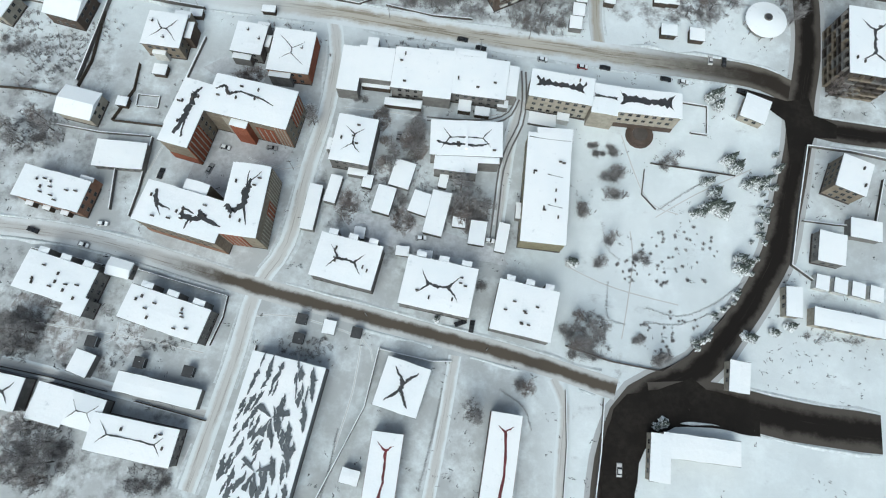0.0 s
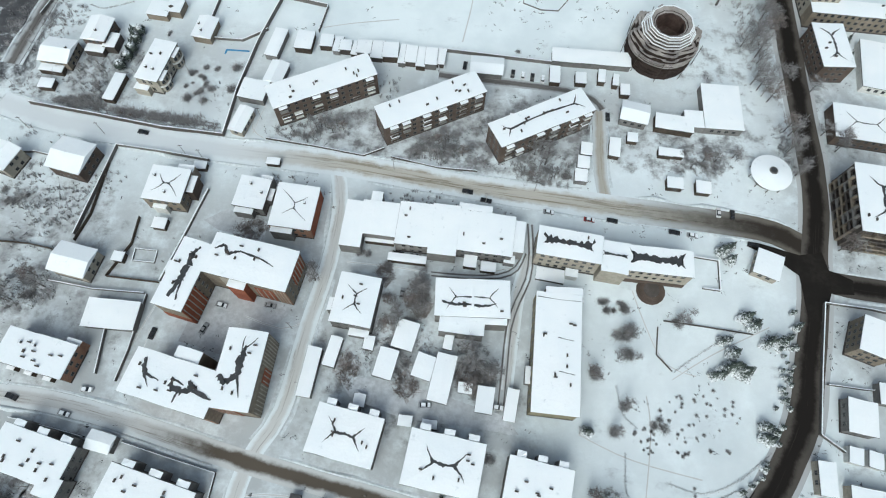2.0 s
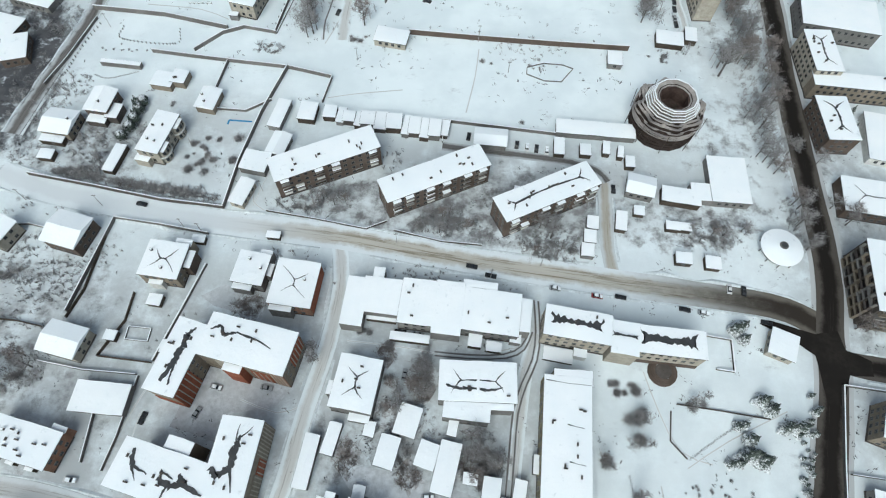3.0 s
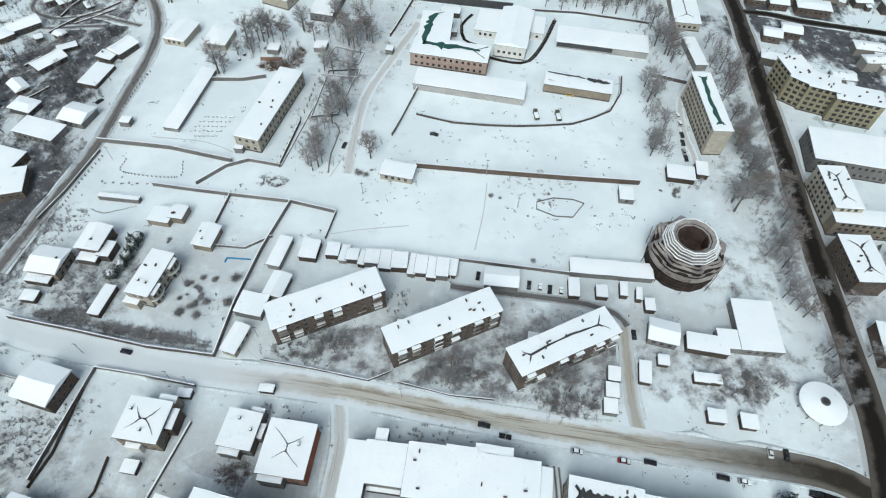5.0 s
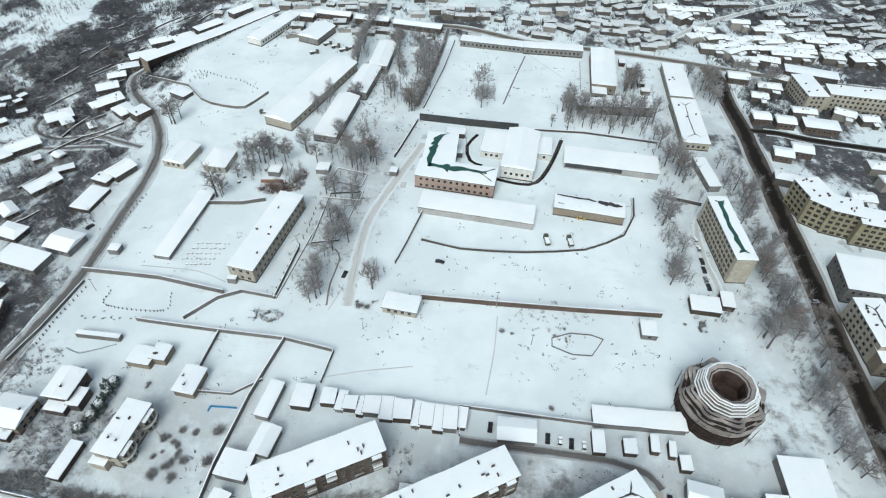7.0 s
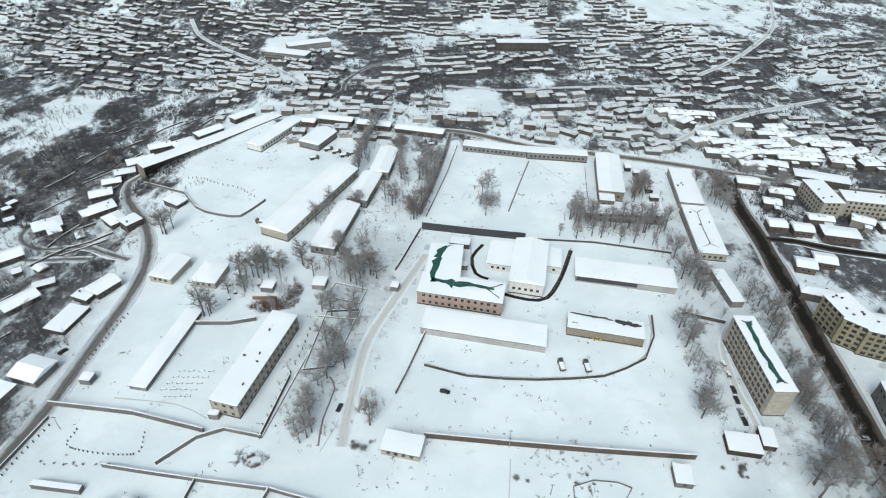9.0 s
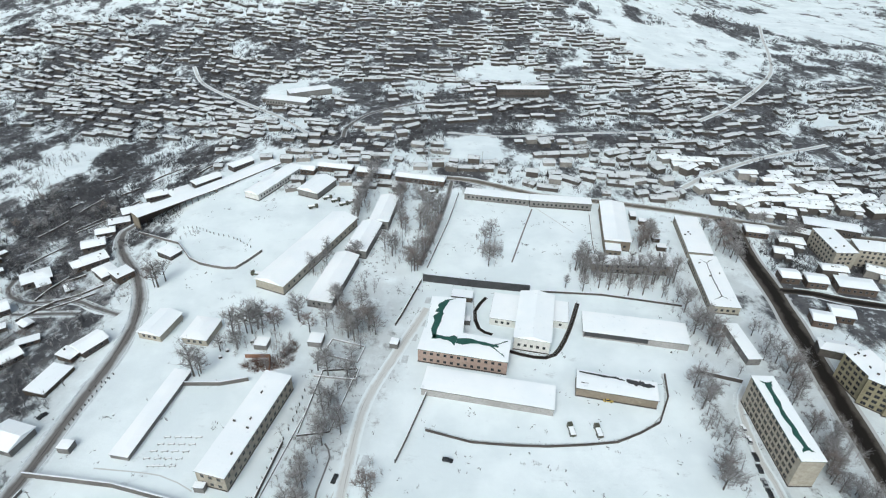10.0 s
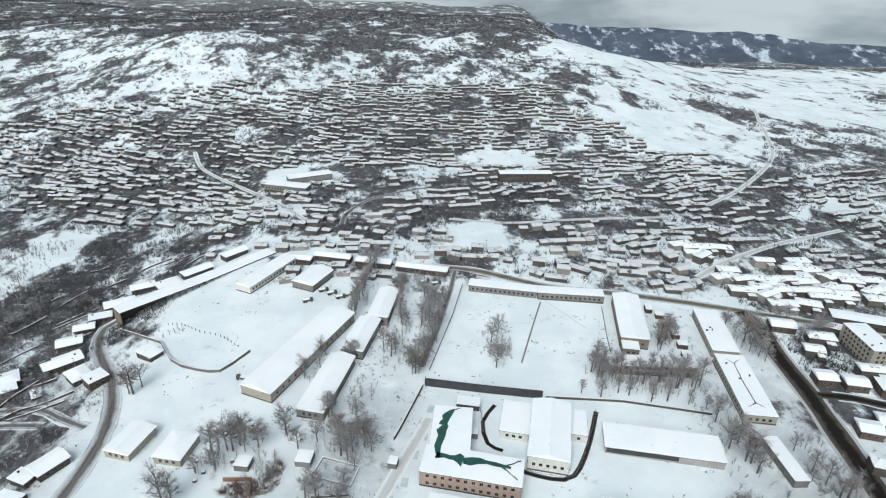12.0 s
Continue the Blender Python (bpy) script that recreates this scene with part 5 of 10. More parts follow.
road("road_4", "main road of wet black asphalt", "wet_asphalt", 10.5, [(55.3, -34.9), (60.5, -14.2), (69.9, -0.6), (91.7, 8.7), (104.7, 21.4), (114.5, 32.5), (126.3, 50.2), (131.8, 66.4), (140.0, 92.2), (144.1, 111.0), (151.2, 138.8), (156.8, 194.2), (159.0, 217.2), (161.8, 243.3), (166.5, 276.5), (170.6, 313.0), (176.5, 360.0), (181.0, 400.0), (183.5, 437.0), (188.0, 467.0), (184.7, 484.0)], 0.15, seed=4)
road("road_5", "cross road of wet black asphalt", "wet_asphalt", 9.0, [(138.9, 102.7), (153.5, 98.6), (181.0, 94.1)], 0.17, seed=5)
road("road_6", "cross road of wet black asphalt by the roundabout", "wet_asphalt", 13.0, [(73.7, -1.9), (94.9, -2.1), (120.8, -8.4), (150.4, -13.1)], 0.17, seed=6)
road("road_7", "narrow alley of packed snow", "slushy_road", 5.5, [(66.7, 133.9), (65.9, 145.9), (67.3, 161.6), (68.5, 176.9)], 0.09, seed=7)
road("road_8", "dark winding road along the ravine", "dark_lane", 7.0, [(-181.5, 198.9), (-176.0, 227.4), (-167.3, 268.1), (-164.4, 306.6), (-162.5, 347.1), (-167.3, 377.1), (-181.9, 407.2), (-208.0, 442.9), (-218.2, 469.0), (-207.1, 478.6)], 0.10, seed=8)
road("road_9", "side street of wet asphalt between low houses", "wet_asphalt", 6.0, [(181.5, 400.5), (200.4, 398.5), (219.3, 391.5), (247.2, 384.5), (280.0, 376.5)], 0.14, seed=9)
road("road_10", "town street below the old quarter", "dark_slush", 7.0, [(-40.2, 535.5), (11.9, 530.3), (65.5, 506.7), (118.7, 498.7), (174.4, 487.5), (212.3, 477.3), (259.8, 465.2), (313.3, 453.7)], 0.14, seed=10)
road("road_11", "lane beside the long apartment house", "snowy_lane", 5.0, [(35.1, 110.9), (30.2, 96.7), (26.3, 76.3), (23.8, 60.9)], 0.08, bank=False, seed=11)
road("road_12", "curved drive beside the tall apartment block", "snowy_lane", 4.0, [(110.1, 257.7), (120.5, 266.1), (119.8, 283.6), (123.6, 311.3), (131.7, 324.7)], 0.08, seed=12)
road("road_13", "service road with tyre tracks", "snowy_lane", 6.0, [(-15.6, 378.0), (-30.2, 341.9), (-41.1, 312.1), (-44.9, 281.4), (-46.0, 256.0)], 0.08, bank=False, seed=13)
road("road_14", "tree-lined lane of trodden snow", "dark_lane", 4.0, [(-20.7, 417.6), (-13.2, 450.1), (-4.1, 496.5), (0.5, 528.4)], 0.08, bank=False, seed=14)
road("road_21", "swept snowy lane between barracks", "snowy_lane", 4.5, [(7.6, 14.0), (4.5, -2.9), (-0.3, -25.8), (-2.1, -34.3)], 0.08, bank=False, seed=22)
road("road_22", "swept snowy lane down to the yard", "snowy_lane", 5.0, [(41.3, 6.2), (44.6, -3.2), (42.6, -17.6), (40.6, -34.8)], 0.08, bank=False, seed=23)
road("road_23", "loop lane in the ravine hamlet", "dark_lane", 3.6, [(-176.0, 372.0), (-195.5, 382.5), (-210.0, 391.4), (-226.5, 393.6), (-238.7, 394.3), (-253.1, 401.6), (-261.0, 410.8), (-262.3, 423.5)], 0.20, bank=True, seed=24)
road("road_27", "lower lane below the loop in the ravine hamlet", "dark_lane", 3.4, [(-290.0, 396.0), (-268.0, 390.0), (-249.2, 385.4), (-233.1, 382.5), (-217.0, 380.7), (-200.5, 377.3)], 0.20, bank=True, seed=28)
road("road_15", "lane between garden plots", "snowy_lane", 4.5, [(-145.7, 13.0), (-122.3, 7.6), (-81.7, -3.1), (-73.2, -5.0)], 0.08, bank=False, seed=15)

# brick school in two wings round a yard
HOME = building("school", "tan plaster school wing with red brick facings", "building", -64.0, 102.1, 29.9, 14.8, -14.4, 15.0, "plaster_tan", storeys=4, vents=8, sides="e", step=3.2)
panel(HOME, 29.9, 14.8, "s", 3.0, 9.6, 0.8, 11.0, "brick_red", strips=3)
panel(HOME, 29.9, 14.8, "s", -9.0, -1.5, 0.8, 13.0, "plaster_cream", strips=0)
panel(HOME, 29.9, 14.8, "e", -1.5, 6.7, 5.0, 14.0, "brick_red", strips=5)
panel(HOME, 29.9, 14.8, "s", 10.2, 15.0, 0.8, 14.5, "brick_brown", strips=4)
wing(HOME, -2.2, -8.6, 6.1, 2.8, 13.5, "brick_red")
ROOF = [o for o in HOME.children if o.name.startswith("roof")][0]
roof_crack(ROOF, [(-0.45, 0.1), (-0.36, 0.24), (-0.28, 0.02), (-0.16, 0.16), (0.28, 0.0)], 1.0, 29.9, 14.8, 15.70, 3)
HOME = building("school", "tan plaster west wing with a red brick end", "building", -86.3, 97.7, 10.6, 24.8, -16.9, 15.0, "plaster_tan", storeys=4, vents=5, sides="e", step=3.2)
panel(HOME, 10.6, 24.8, "e", -12.4, -3.0, 0.8, 14.5, "brick_red", strips=5)
panel(HOME, 10.6, 24.8, "s", -5.3, 5.3, 0.8, 5.0, "brick_red", strips=0)
ROOF = [o for o in HOME.children if o.name.startswith("roof")][0]
roof_crack(ROOF, [(-0.12, -0.36), (0.02, -0.1), (0.05, 0.12), (-0.02, 0.3), (0.2, 0.42)], 2.0, 10.6, 24.8, 15.70, 4)
roof_crack(ROOF, [(0.2, -0.38), (0.1, -0.2), (0.1, 0.05)], 0.7, 10.6, 24.8, 15.72, 5)
HOME = building("school", "tan plaster south wing with forked melt marks on its roof", "building", -84.1, 61.2, 29.3, 14.3, -17.3, 15.0, "plaster_tan", storeys=4, vents=9, sides="s", step=3.2)
panel(HOME, 29.3, 14.3, "s", -14.7, 14.7, 0.8, 4.5, "brick_brown", strips=0)
wing(HOME, 1.2, 9.4, 8.4, 4.2, 14.5, "plaster_tan")
ROOF = [o for o in HOME.children if o.name.startswith("roof")][0]
roof_crack(ROOF, [(-0.36, 0.34), (-0.3, 0.02), (-0.28, -0.1)], 1.6, 29.3, 14.3, 15.74, 39)
roof_crack(ROOF, [(-0.3, 0.02), (-0.12, -0.05)], 1.3, 29.3, 14.3, 15.75, 40)
roof_crack(ROOF, [(-0.3, 0), (-0.2, -0.25)], 0.9, 29.3, 14.3, 15.76, 41)
roof_crack(ROOF, [(0.0, -0.05), (0.14, -0.12), (0.3, -0.02)], 2.2, 29.3, 14.3, 15.70, 42)
roof_crack(ROOF, [(0.14, -0.1), (0.12, -0.4)], 1.5, 29.3, 14.3, 15.71, 43)
roof_crack(ROOF, [(0, 0.1), (0.16, 0.02)], 1.4, 29.3, 14.3, 15.72, 44)
roof_crack(ROOF, [(0.2, 0.15), (0.28, 0.0), (0.5, -0.12)], 2.4, 29.3, 14.3, 15.74, 45)
HOME = building("school", "tan plaster east wing with red brick bays", "building", -63.4, 65.3, 12.8, 25.3, -8.2, 15.0, "plaster_tan", storeys=4, vents=5, sides="n", step=3.2)
panel(HOME, 12.8, 25.3, "e", 2.5, 12.7, 0.8, 14.0, "plaster_tan", strips=9)
panel(HOME, 12.8, 25.3, "e", -12.7, -2.5, 0.8, 10.0, "plaster_tan", strips=8)
panel(HOME, 12.8, 25.3, "e", -2.5, 2.5, 0.8, 9.0, "brick_red", strips=3)
panel(HOME, 12.8, 25.3, "s", -6.4, 1.3, 0.8, 14.0, "brick_red", strips=5)
ROOF = [o for o in HOME.children if o.name.startswith("roof")][0]
roof_crack(ROOF, [(-0.45, -0.12), (-0.2, -0.2), (0, -0.08), (0.02, 0.15), (0.05, 0.3)], 2.2, 12.8, 25.3, 15.75, 52)
roof_crack(ROOF, [(0, -0.05), (0.2, -0.35)], 1.2, 12.8, 25.3, 15.76, 53)
roof_crack(ROOF, [(0.0, 0.2), (-0.02, 0.42)], 0.8, 12.8, 25.3, 15.70, 54)
roof_crack(ROOF, [(0.04, 0.26), (0.3, 0.42)], 0.7, 12.8, 25.3, 15.71, 55)

# blocks between the streets
HOME = building("house", "square house with a cross of dark melt lines in the snow", "house", -101.4, 136.2, 14.5, 14.0, -8.2, 8.0, "plaster_tan", melt=0.6, storeys=2, sides="se", chimneys=2)
wing(HOME, 8.4, 2.0, 2.6, 7.0, 6.5, "stone_brown")
wing(HOME, 4.5, 8.2, 6.0, 2.6, 7.0, "plaster_tan")
wing(HOME, -1.5, -7.8, 5.0, 1.8, 4.6, "plaster_white")
HOME = building("house", "small snow-covered house with stepped corners beside a yard", "house", -69.8, 133.9, 11.5, 12.5, -10.2, 6.0, "plaster_grey", storeys=2, sides="s", chimneys=2)
wing(HOME, -1.5, -7.2, 7.0, 2.4, 4.6, "plaster_grey")
wing(HOME, 3.5, 7.2, 4.5, 2.2, 5.2, "plaster_grey")
wing(HOME, 6.6, 1.0, 2.0, 5.0, 4.4, "plaster_grey")
HOME = building("house", "snow-covered house with a red brick side wall", "house", -52.8, 127.0, 15.5, 17.5, -8.0, 8.0, "brick_brown", melt=0.4, storeys=2, sides="se", chimneys=1)
wing(HOME, -3.0, -9.6, 8.0, 2.2, 6.8, "plaster_grey")
panel(HOME, 15.5, 17.5, "e", -8.0, 8.0, 0.8, 7.4, "brick_red", strips=0)
HOME = building("apartment_building", "small two-storey block with forked melt lines on its roof", "building", -28.3, 90.8, 14.2, 18.0, -10.9, 8.0, "plaster_grey", melt=0.55, storeys=2, sides="sen", vents=4)
wing(HOME, -8.0, -3.0, 2.2, 4.5, 7.4, "plaster_grey")
wing(HOME, 3.0, -10.2, 7.0, 2.6, 3.0, "plaster_grey")
HOME = building("kindergarten", "low kindergarten with stepped snow-covered roofs", "building", -8.1, 120.4, 12.3, 17.1, -7.3, 7.0, "plaster_grey", storeys=2, sides="s", vents=3)
wing(HOME, -22.5, -2.4, 7.8, 18.5, 6.8, "plaster_grey")
wing(HOME, -13.3, 0.7, 13.9, 13.6, 6.9, "plaster_grey")
wing(HOME, 11.2, -0.8, 10.3, 20.1, 7.2, "plaster_grey")
wing(HOME, -15.7, 9.6, 4.0, 4.7, 6.2, "plaster_grey")
wing(HOME, -12.5, -5.1, 10.8, 4.3, 3.0, "timber_dark")
wing(HOME, -1.3, -12.2, 14.0, 3.0, 2.6, "timber_dark")
HOME = building("kindergarten", "east part of the kindergarten under snow", "building", 18.2, 116.8, 20.5, 15.9, -8.6, 7.0, "plaster_grey", storeys=2, sides="s", vents=3)
wing(HOME, 12.2, 0.6, 4.4, 12.5, 6.6, "plaster_grey")
wing(HOME, -4.9, 9.3, 12.4, 3.7, 6.8, "plaster_grey")
wing(HOME, -4.3, -9.4, 4.7, 6.2, 3.0, "timber_dark")
wing(HOME, 2.6, -11.3, 5.4, 3.5, 2.4, "timber_dark")
wing(HOME, 9.9, -7.5, 3.9, 3.0, 3.2, "plaster_grey")
HOME = building("apartment_building", "broad stepped block with wavy melt lines and a long chimney", "building", 12.6, 91.4, 25.8, 13.4, -2.5, 8.0, "plaster_grey", storeys=2, sides="s", vents=3, melt=0.5)
ROOF = [o for o in HOME.children if o.name.startswith("roof")][0]
roof_crack(ROOF, [(-0.42, -0.12), (-0.2, -0.2), (0.1, -0.22), (0.32, -0.14)], 1.1, 25.8, 13.4, 8.74, 71)
part("chimney_wall", box_bm(-0.45, 0.45, -4.5, 3.5, 8.3, 9.3), "roof_snow", HOME, "long snow-topped chimney wall")
wing(HOME, 7.5, -7.8, 9.0, 2.6, 7.6, "plaster_grey")
building("apartment_building", "projecting wing of the broad block", "building", 8.7, 82.6, 15.2, 7.3, -7.6, 7.5, "plaster_grey", roof="flat", storeys=2, sides="s")
HOME = building("apartment_building", "long cream building with wide bare strips on the roof", "building", 48.1, 110.7, 23.0, 10.7, -10.6, 11.0, "plaster_cream", storeys=3, vents=2, sides="swn", step=3.0)
ROOF = [o for o in HOME.children if o.name.startswith("roof")][0]
hide_patch(ROOF, -0.5, 0.4, 19.5, 4.6, 11.72, 21, 1)
hide_patch(ROOF, 16.5, -1.0, 9.5, 1.8, 11.30, 22, 0)
wing(HOME, 16.7, -1.5, 9.6, 12.0, 10.5, "plaster_cream")
wing(HOME, 3.0, -7.4, 4.5, 3.0, 3.2, "plaster_white")
wing(HOME, -4.4, -8.9, 10.5, 4.9, 1.2, "stone_dark")
HOME = building("apartment_building", "long cream building with a curved rear stair", "building", 79.8, 104.8, 24.5, 9.7, -7.0, 11.0, "plaster_cream", storeys=3, sides="sen", step=3.0)
ROOF = [o for o in HOME.children if o.name.startswith("roof")][0]
hide_patch(ROOF, -0.5, 0.2, 21.0, 6.0, 11.72, 23, 0)
panel(HOME, 24.5, 9.7, "s", -12.2, 12.2, 0.0, 2.6, "stone_brown", strips=0)
stair_ring(79.6, 97.3)
HOME = building("apartment_building", "long flat-roofed apartment house with yellow end wall", "building", 40.8, 72.3, 15.6, 41.1, -6.7, 10.0, "plaster_yellow", storeys=3, vents=9, sides="wn", step=3.0)
ROOF = [o for o in HOME.children if o.name.startswith("roof")][0]
roof_crack(ROOF, [(0.0, 0.12), (0.35, 0.1)], 0.5, 15.6, 41.1, 10.72, 7)
roof_crack(ROOF, [(0.05, -0.16), (0.38, -0.18)], 0.5, 15.6, 41.1, 10.72, 7)
roof_crack(ROOF, [(-0.48, 0.46), (0.48, 0.45)], 0.4, 15.6, 41.1, 10.72, 7)
wing(HOME, -8.0, -7.7, 3.1, 5.9, 4.0, "plaster_grey")
wing(HOME, -5.7, 1.0, 2.6, 4.9, 3.5, "plaster_grey")
wing(HOME, -5.1, 10.5, 2.5, 3.8, 3.5, "plaster_grey")
building("apartment_building", "lower north end of the long apartment house", "building", 45.1, 92.7, 12.7, 5.0, -5.0, 9.0, "plaster_yellow", storeys=3, sides="", vents=0)
building("apartment_building", "two-storey block with forked melt lines on snow", "building", -29.5, 45.6, 21.5, 15.2, -14.9, 8.0, "plaster_grey", melt=0.8, storeys=2, sides="sn", vents=6, bays=3)
building("apartment_building", "two-storey block with stepped rear and melted ridge", "building", 2.0, 36.8, 23.9, 16.8, -12.6, 8.0, "plaster_grey", melt=1.0, storeys=2, sides="sn", vents=6, bays=3)
building("apartment_building", "two-storey block with balconies to the street", "building", 31.3, 28.5, 20.4, 17.2, -14.0, 8.0, "plaster_grey", storeys=2, sides="sn", vents=8, bays=3)
building("shed", "long low shed beside the side street", "shed", -43.3, 66.7, 4.7, 16.7, -10.3, 3.5, "plaster_grey", storeys=0, over=0.25)
building("garage", "low flat garage beside the long shed", "garage", -35.9, 73.7, 4.2, 10.4, -14.7, 3.0, "plaster_grey", storeys=0, over=0.2)
building("hut", "small snow-covered hut among bare shrubs", "hut", -17.5, 69.6, 6.3, 10.1, -15.5, 3.0, "timber_dark", storeys=1, sides="s", step=3)
building("hut", "long snow-covered shed among garden plots", "hut", 1.8, 64.5, 6.6, 16.2, -14.3, 3.2, "timber_dark", storeys=1, sides="s")
building("hut", "low snow-covered lean-to in the yard", "hut", -4.4, 68.5, 6.5, 8.0, -19.0, 2.6, "timber_dark", storeys=0)
building("hut", "low snow-covered roof in the yard", "hut", -10.9, 79.6, 7.3, 9.9, -17.1, 2.6, "plaster_grey", storeys=0)
building("hut", "narrow shed beside the lane", "hut", 25.1, 55.7, 3.7, 10.5, -12.3, 2.6, "timber_dark", storeys=0)
building("hut", "small shed in a garden row", "hut", 16.2, 57.3, 5.5, 8.6, -10.3, 2.6, "timber_dark", storeys=0)

# west side houses
building("house", "cream gabled house with brown eaves", "house", -130.5, 106.4, 13.4, 10.6, -14.7, 6.0, "plaster_cream", roof="gable", storeys=2, sides="e", step=3.4)
building("house", "low L-shaped house under snow", "house", -113.8, 86.9, 18.0, 10.0, -5.6, 3.6, "plaster_grey", storeys=1, sides="s")
HOME = building("terrace", "row house with chimneys and a brick end wall", "house", -134.0, 72.5, 24.5, 11.5, -15.9, 7.0, "brick_brown", storeys=2, sides="es", vents=8, chimneys=2)
for u in (-8.0, -1.5, 5.5):
    wing(HOME, u, -6.4, 2.6, 1.8, 3.0, "timber_dark")
wing(HOME, 9.5, 6.6, 5.0, 2.2, 5.6, "brick_brown")
building("apartment_building", "two-storey row block with roof vents", "building", -126.7, 39.8, 24.8, 13.0, -18.2, 8.0, "plaster_grey", storeys=2, sides="es", vents=10, bays=3)
building("apartment_building", "row block annex standing forward", "building", -118.9, 30.8, 7.0, 5.7, -19.0, 8.0, "plaster_grey", storeys=2, sides="e")
building("apartment_building", "two-storey row block beside the crossing", "building", -89.1, 27.8, 28.2, 11.4, -18.7, 8.0, "plaster_grey", storeys=2, sides="es", vents=10, bays=3)
building("house", "small gabled outhouse between row blocks", "house", -108.0, 44.2, 7.7, 5.1, -15.3, 4.0, "plaster_grey", roof="gable", storeys=1, sides="e")
building("shed", "long snow-covered shed along the lane", "shed", -90.3, 3.1, 28.0, 6.2, -13.3, 4.0, "plaster_grey", storeys=0)
building("shed", "small pair of sheds along the lane", "shed", -116.5, 12.0, 6.7, 7.3, -21.1, 3.5, "plaster_grey", storeys=0)
building("house", "row house with wavy melt lines on the roof", "house", -95.5, -12.2, 27.7, 11.3, -12.0, 6.5, "plaster_grey", storeys=2, melt=0.5, sides="es", vents=4)
building("house", "hip-roofed house in a garden row", "house", -112.1, -3.6, 11.0, 9.6, -15.1, 6.0, "plaster_grey", roof="hip", melt=0.6, storeys=2, sides="s")
building("house", "flat-roofed house in a garden row", "house", -123.1, -1.0, 11.6, 11.4, -15.2, 6.0, "plaster_grey", storeys=2, sides="s")
building("house", "house with a melted gutter line at the lane", "house", -141.1, 3.5, 15.6, 10.3, -12.1, 6.0, "plaster_grey", storeys=2, melt=0.8, sides="s")
building("house", "snow-covered house behind bare orchard trees", "house", -140.6, 149.1, 13.5, 13.2, -16.3, 7.0, "stone_brown", roof="gable", storeys=2, sides="se")
building("house", "cream house at the corner of the street", "house", -166.8, 149.1, 9.2, 10.2, -23.1, 7.0, "plaster_cream", roof="gable", storeys=2, sides="se")
building("house", "low snow-covered yard building", "house", -195.6, 280.3, 21.9, 11.1, -17.1, 4.0, "plaster_grey", storeys=1, sides="s")
building("house", "low house beside the ravine road", "house", -181.2, 291.0, 13.0, 12.1, -16.4, 4.0, "plaster_grey", roof="gable", storeys=1, sides="s")
building("house", "flat-roofed house at the ravine edge", "house", -193.0, 244.8, 11.1, 15.4, 14.1, 4.5, "stone_brown", storeys=1, sides="se")
building("house", "snow-covered house on the ravine road", "house", -204.9, 258.9, 18.5, 14.4, -16.7, 4.5, "stone_brown", storeys=1, sides="se")

# south of the crossing
slide_marks(building("market_hall", "large hall whose grey metal roof shows through sliding snow", "building", -52.9, -11.5, 24.4, 49.2, -13.8, 7.0, "sheet_grey", storeys=0, metal="sheet_grey", over=0.3), 24.4, 49.2, 7)
HOME = building("shop", "square hall with a dark cross-shaped melt mark", "building", -10.1, 3.5, 14.5, 15.9, -18.2, 6.0, "plaster_grey", storeys=2, metal="sheet_dark", sides="s")
ROOF = [o for o in HOME.children if o.name.startswith("roof")][0]
for k, (u, v) in enumerate(((-0.27, 0.36), (0.27, 0.36), (-0.3, -0.36), (0.25, -0.38))):
    roof_crack(ROOF, [(0.0, 0.04 if v > 0 else -0.04), (u * 0.30, v * 0.45), (u, v)], 1.25, 14.5, 15.9, 6.74 + 0.01 * k, 80 + k)
roof_crack(ROOF, [(0.0, 0.12), (0.0, 0.0), (0.0, -0.14)], 1.7, 14.5, 15.9, 6.79, 85)
building("barrack", "long snow-roofed barrack with a dark red gutter", "building", -16.3, -24.0, 9.7, 26.3, -8.2, 6.0, "plaster_grey", storeys=1, melt=0.9, metal="sheet_red", sides="e")
building("barrack", "long snow-roofed barrack with a dark red ridge", "building", 20.8, -23.9, 9.7, 37.5, -10.1, 6.0, "plaster_grey", storeys=1, melt=0.9, metal="sheet_red", sides="w")
building("kiosk", "small snow-covered kiosk on the pavement", "kiosk", -35.2, 23.6, 3.9, 4.3, -11.5, 2.8, "plaster_white", storeys=1, sides="s")
building("kiosk", "small snow-covered store by the long barrack", "kiosk", -26.7, -24.2, 5.6, 4.3, -14.5, 2.8, "plaster_grey", storeys=0)

for px, py in ((-44.7, 26.5), (-45.5, 19.9), (-25.9, 21.7), (-114.8, 19.3), (-98.0, 12.2), (-81.5, 9.1)):
    building("kiosk", "small dark-roofed stall on trodden snow", "kiosk", px, py, 3.0, 3.2, -12.0, 2.4, "sheet_dark", storeys=0, over=0.3)
    part("roof_sheet", box_bm(-1.75, 1.75, -1.85, 1.85, 2.99, 3.05), "sheet_dark", [o for o in scene.collection.objects if o.name.startswith("kiosk")][-1], "bare dark metal roof")

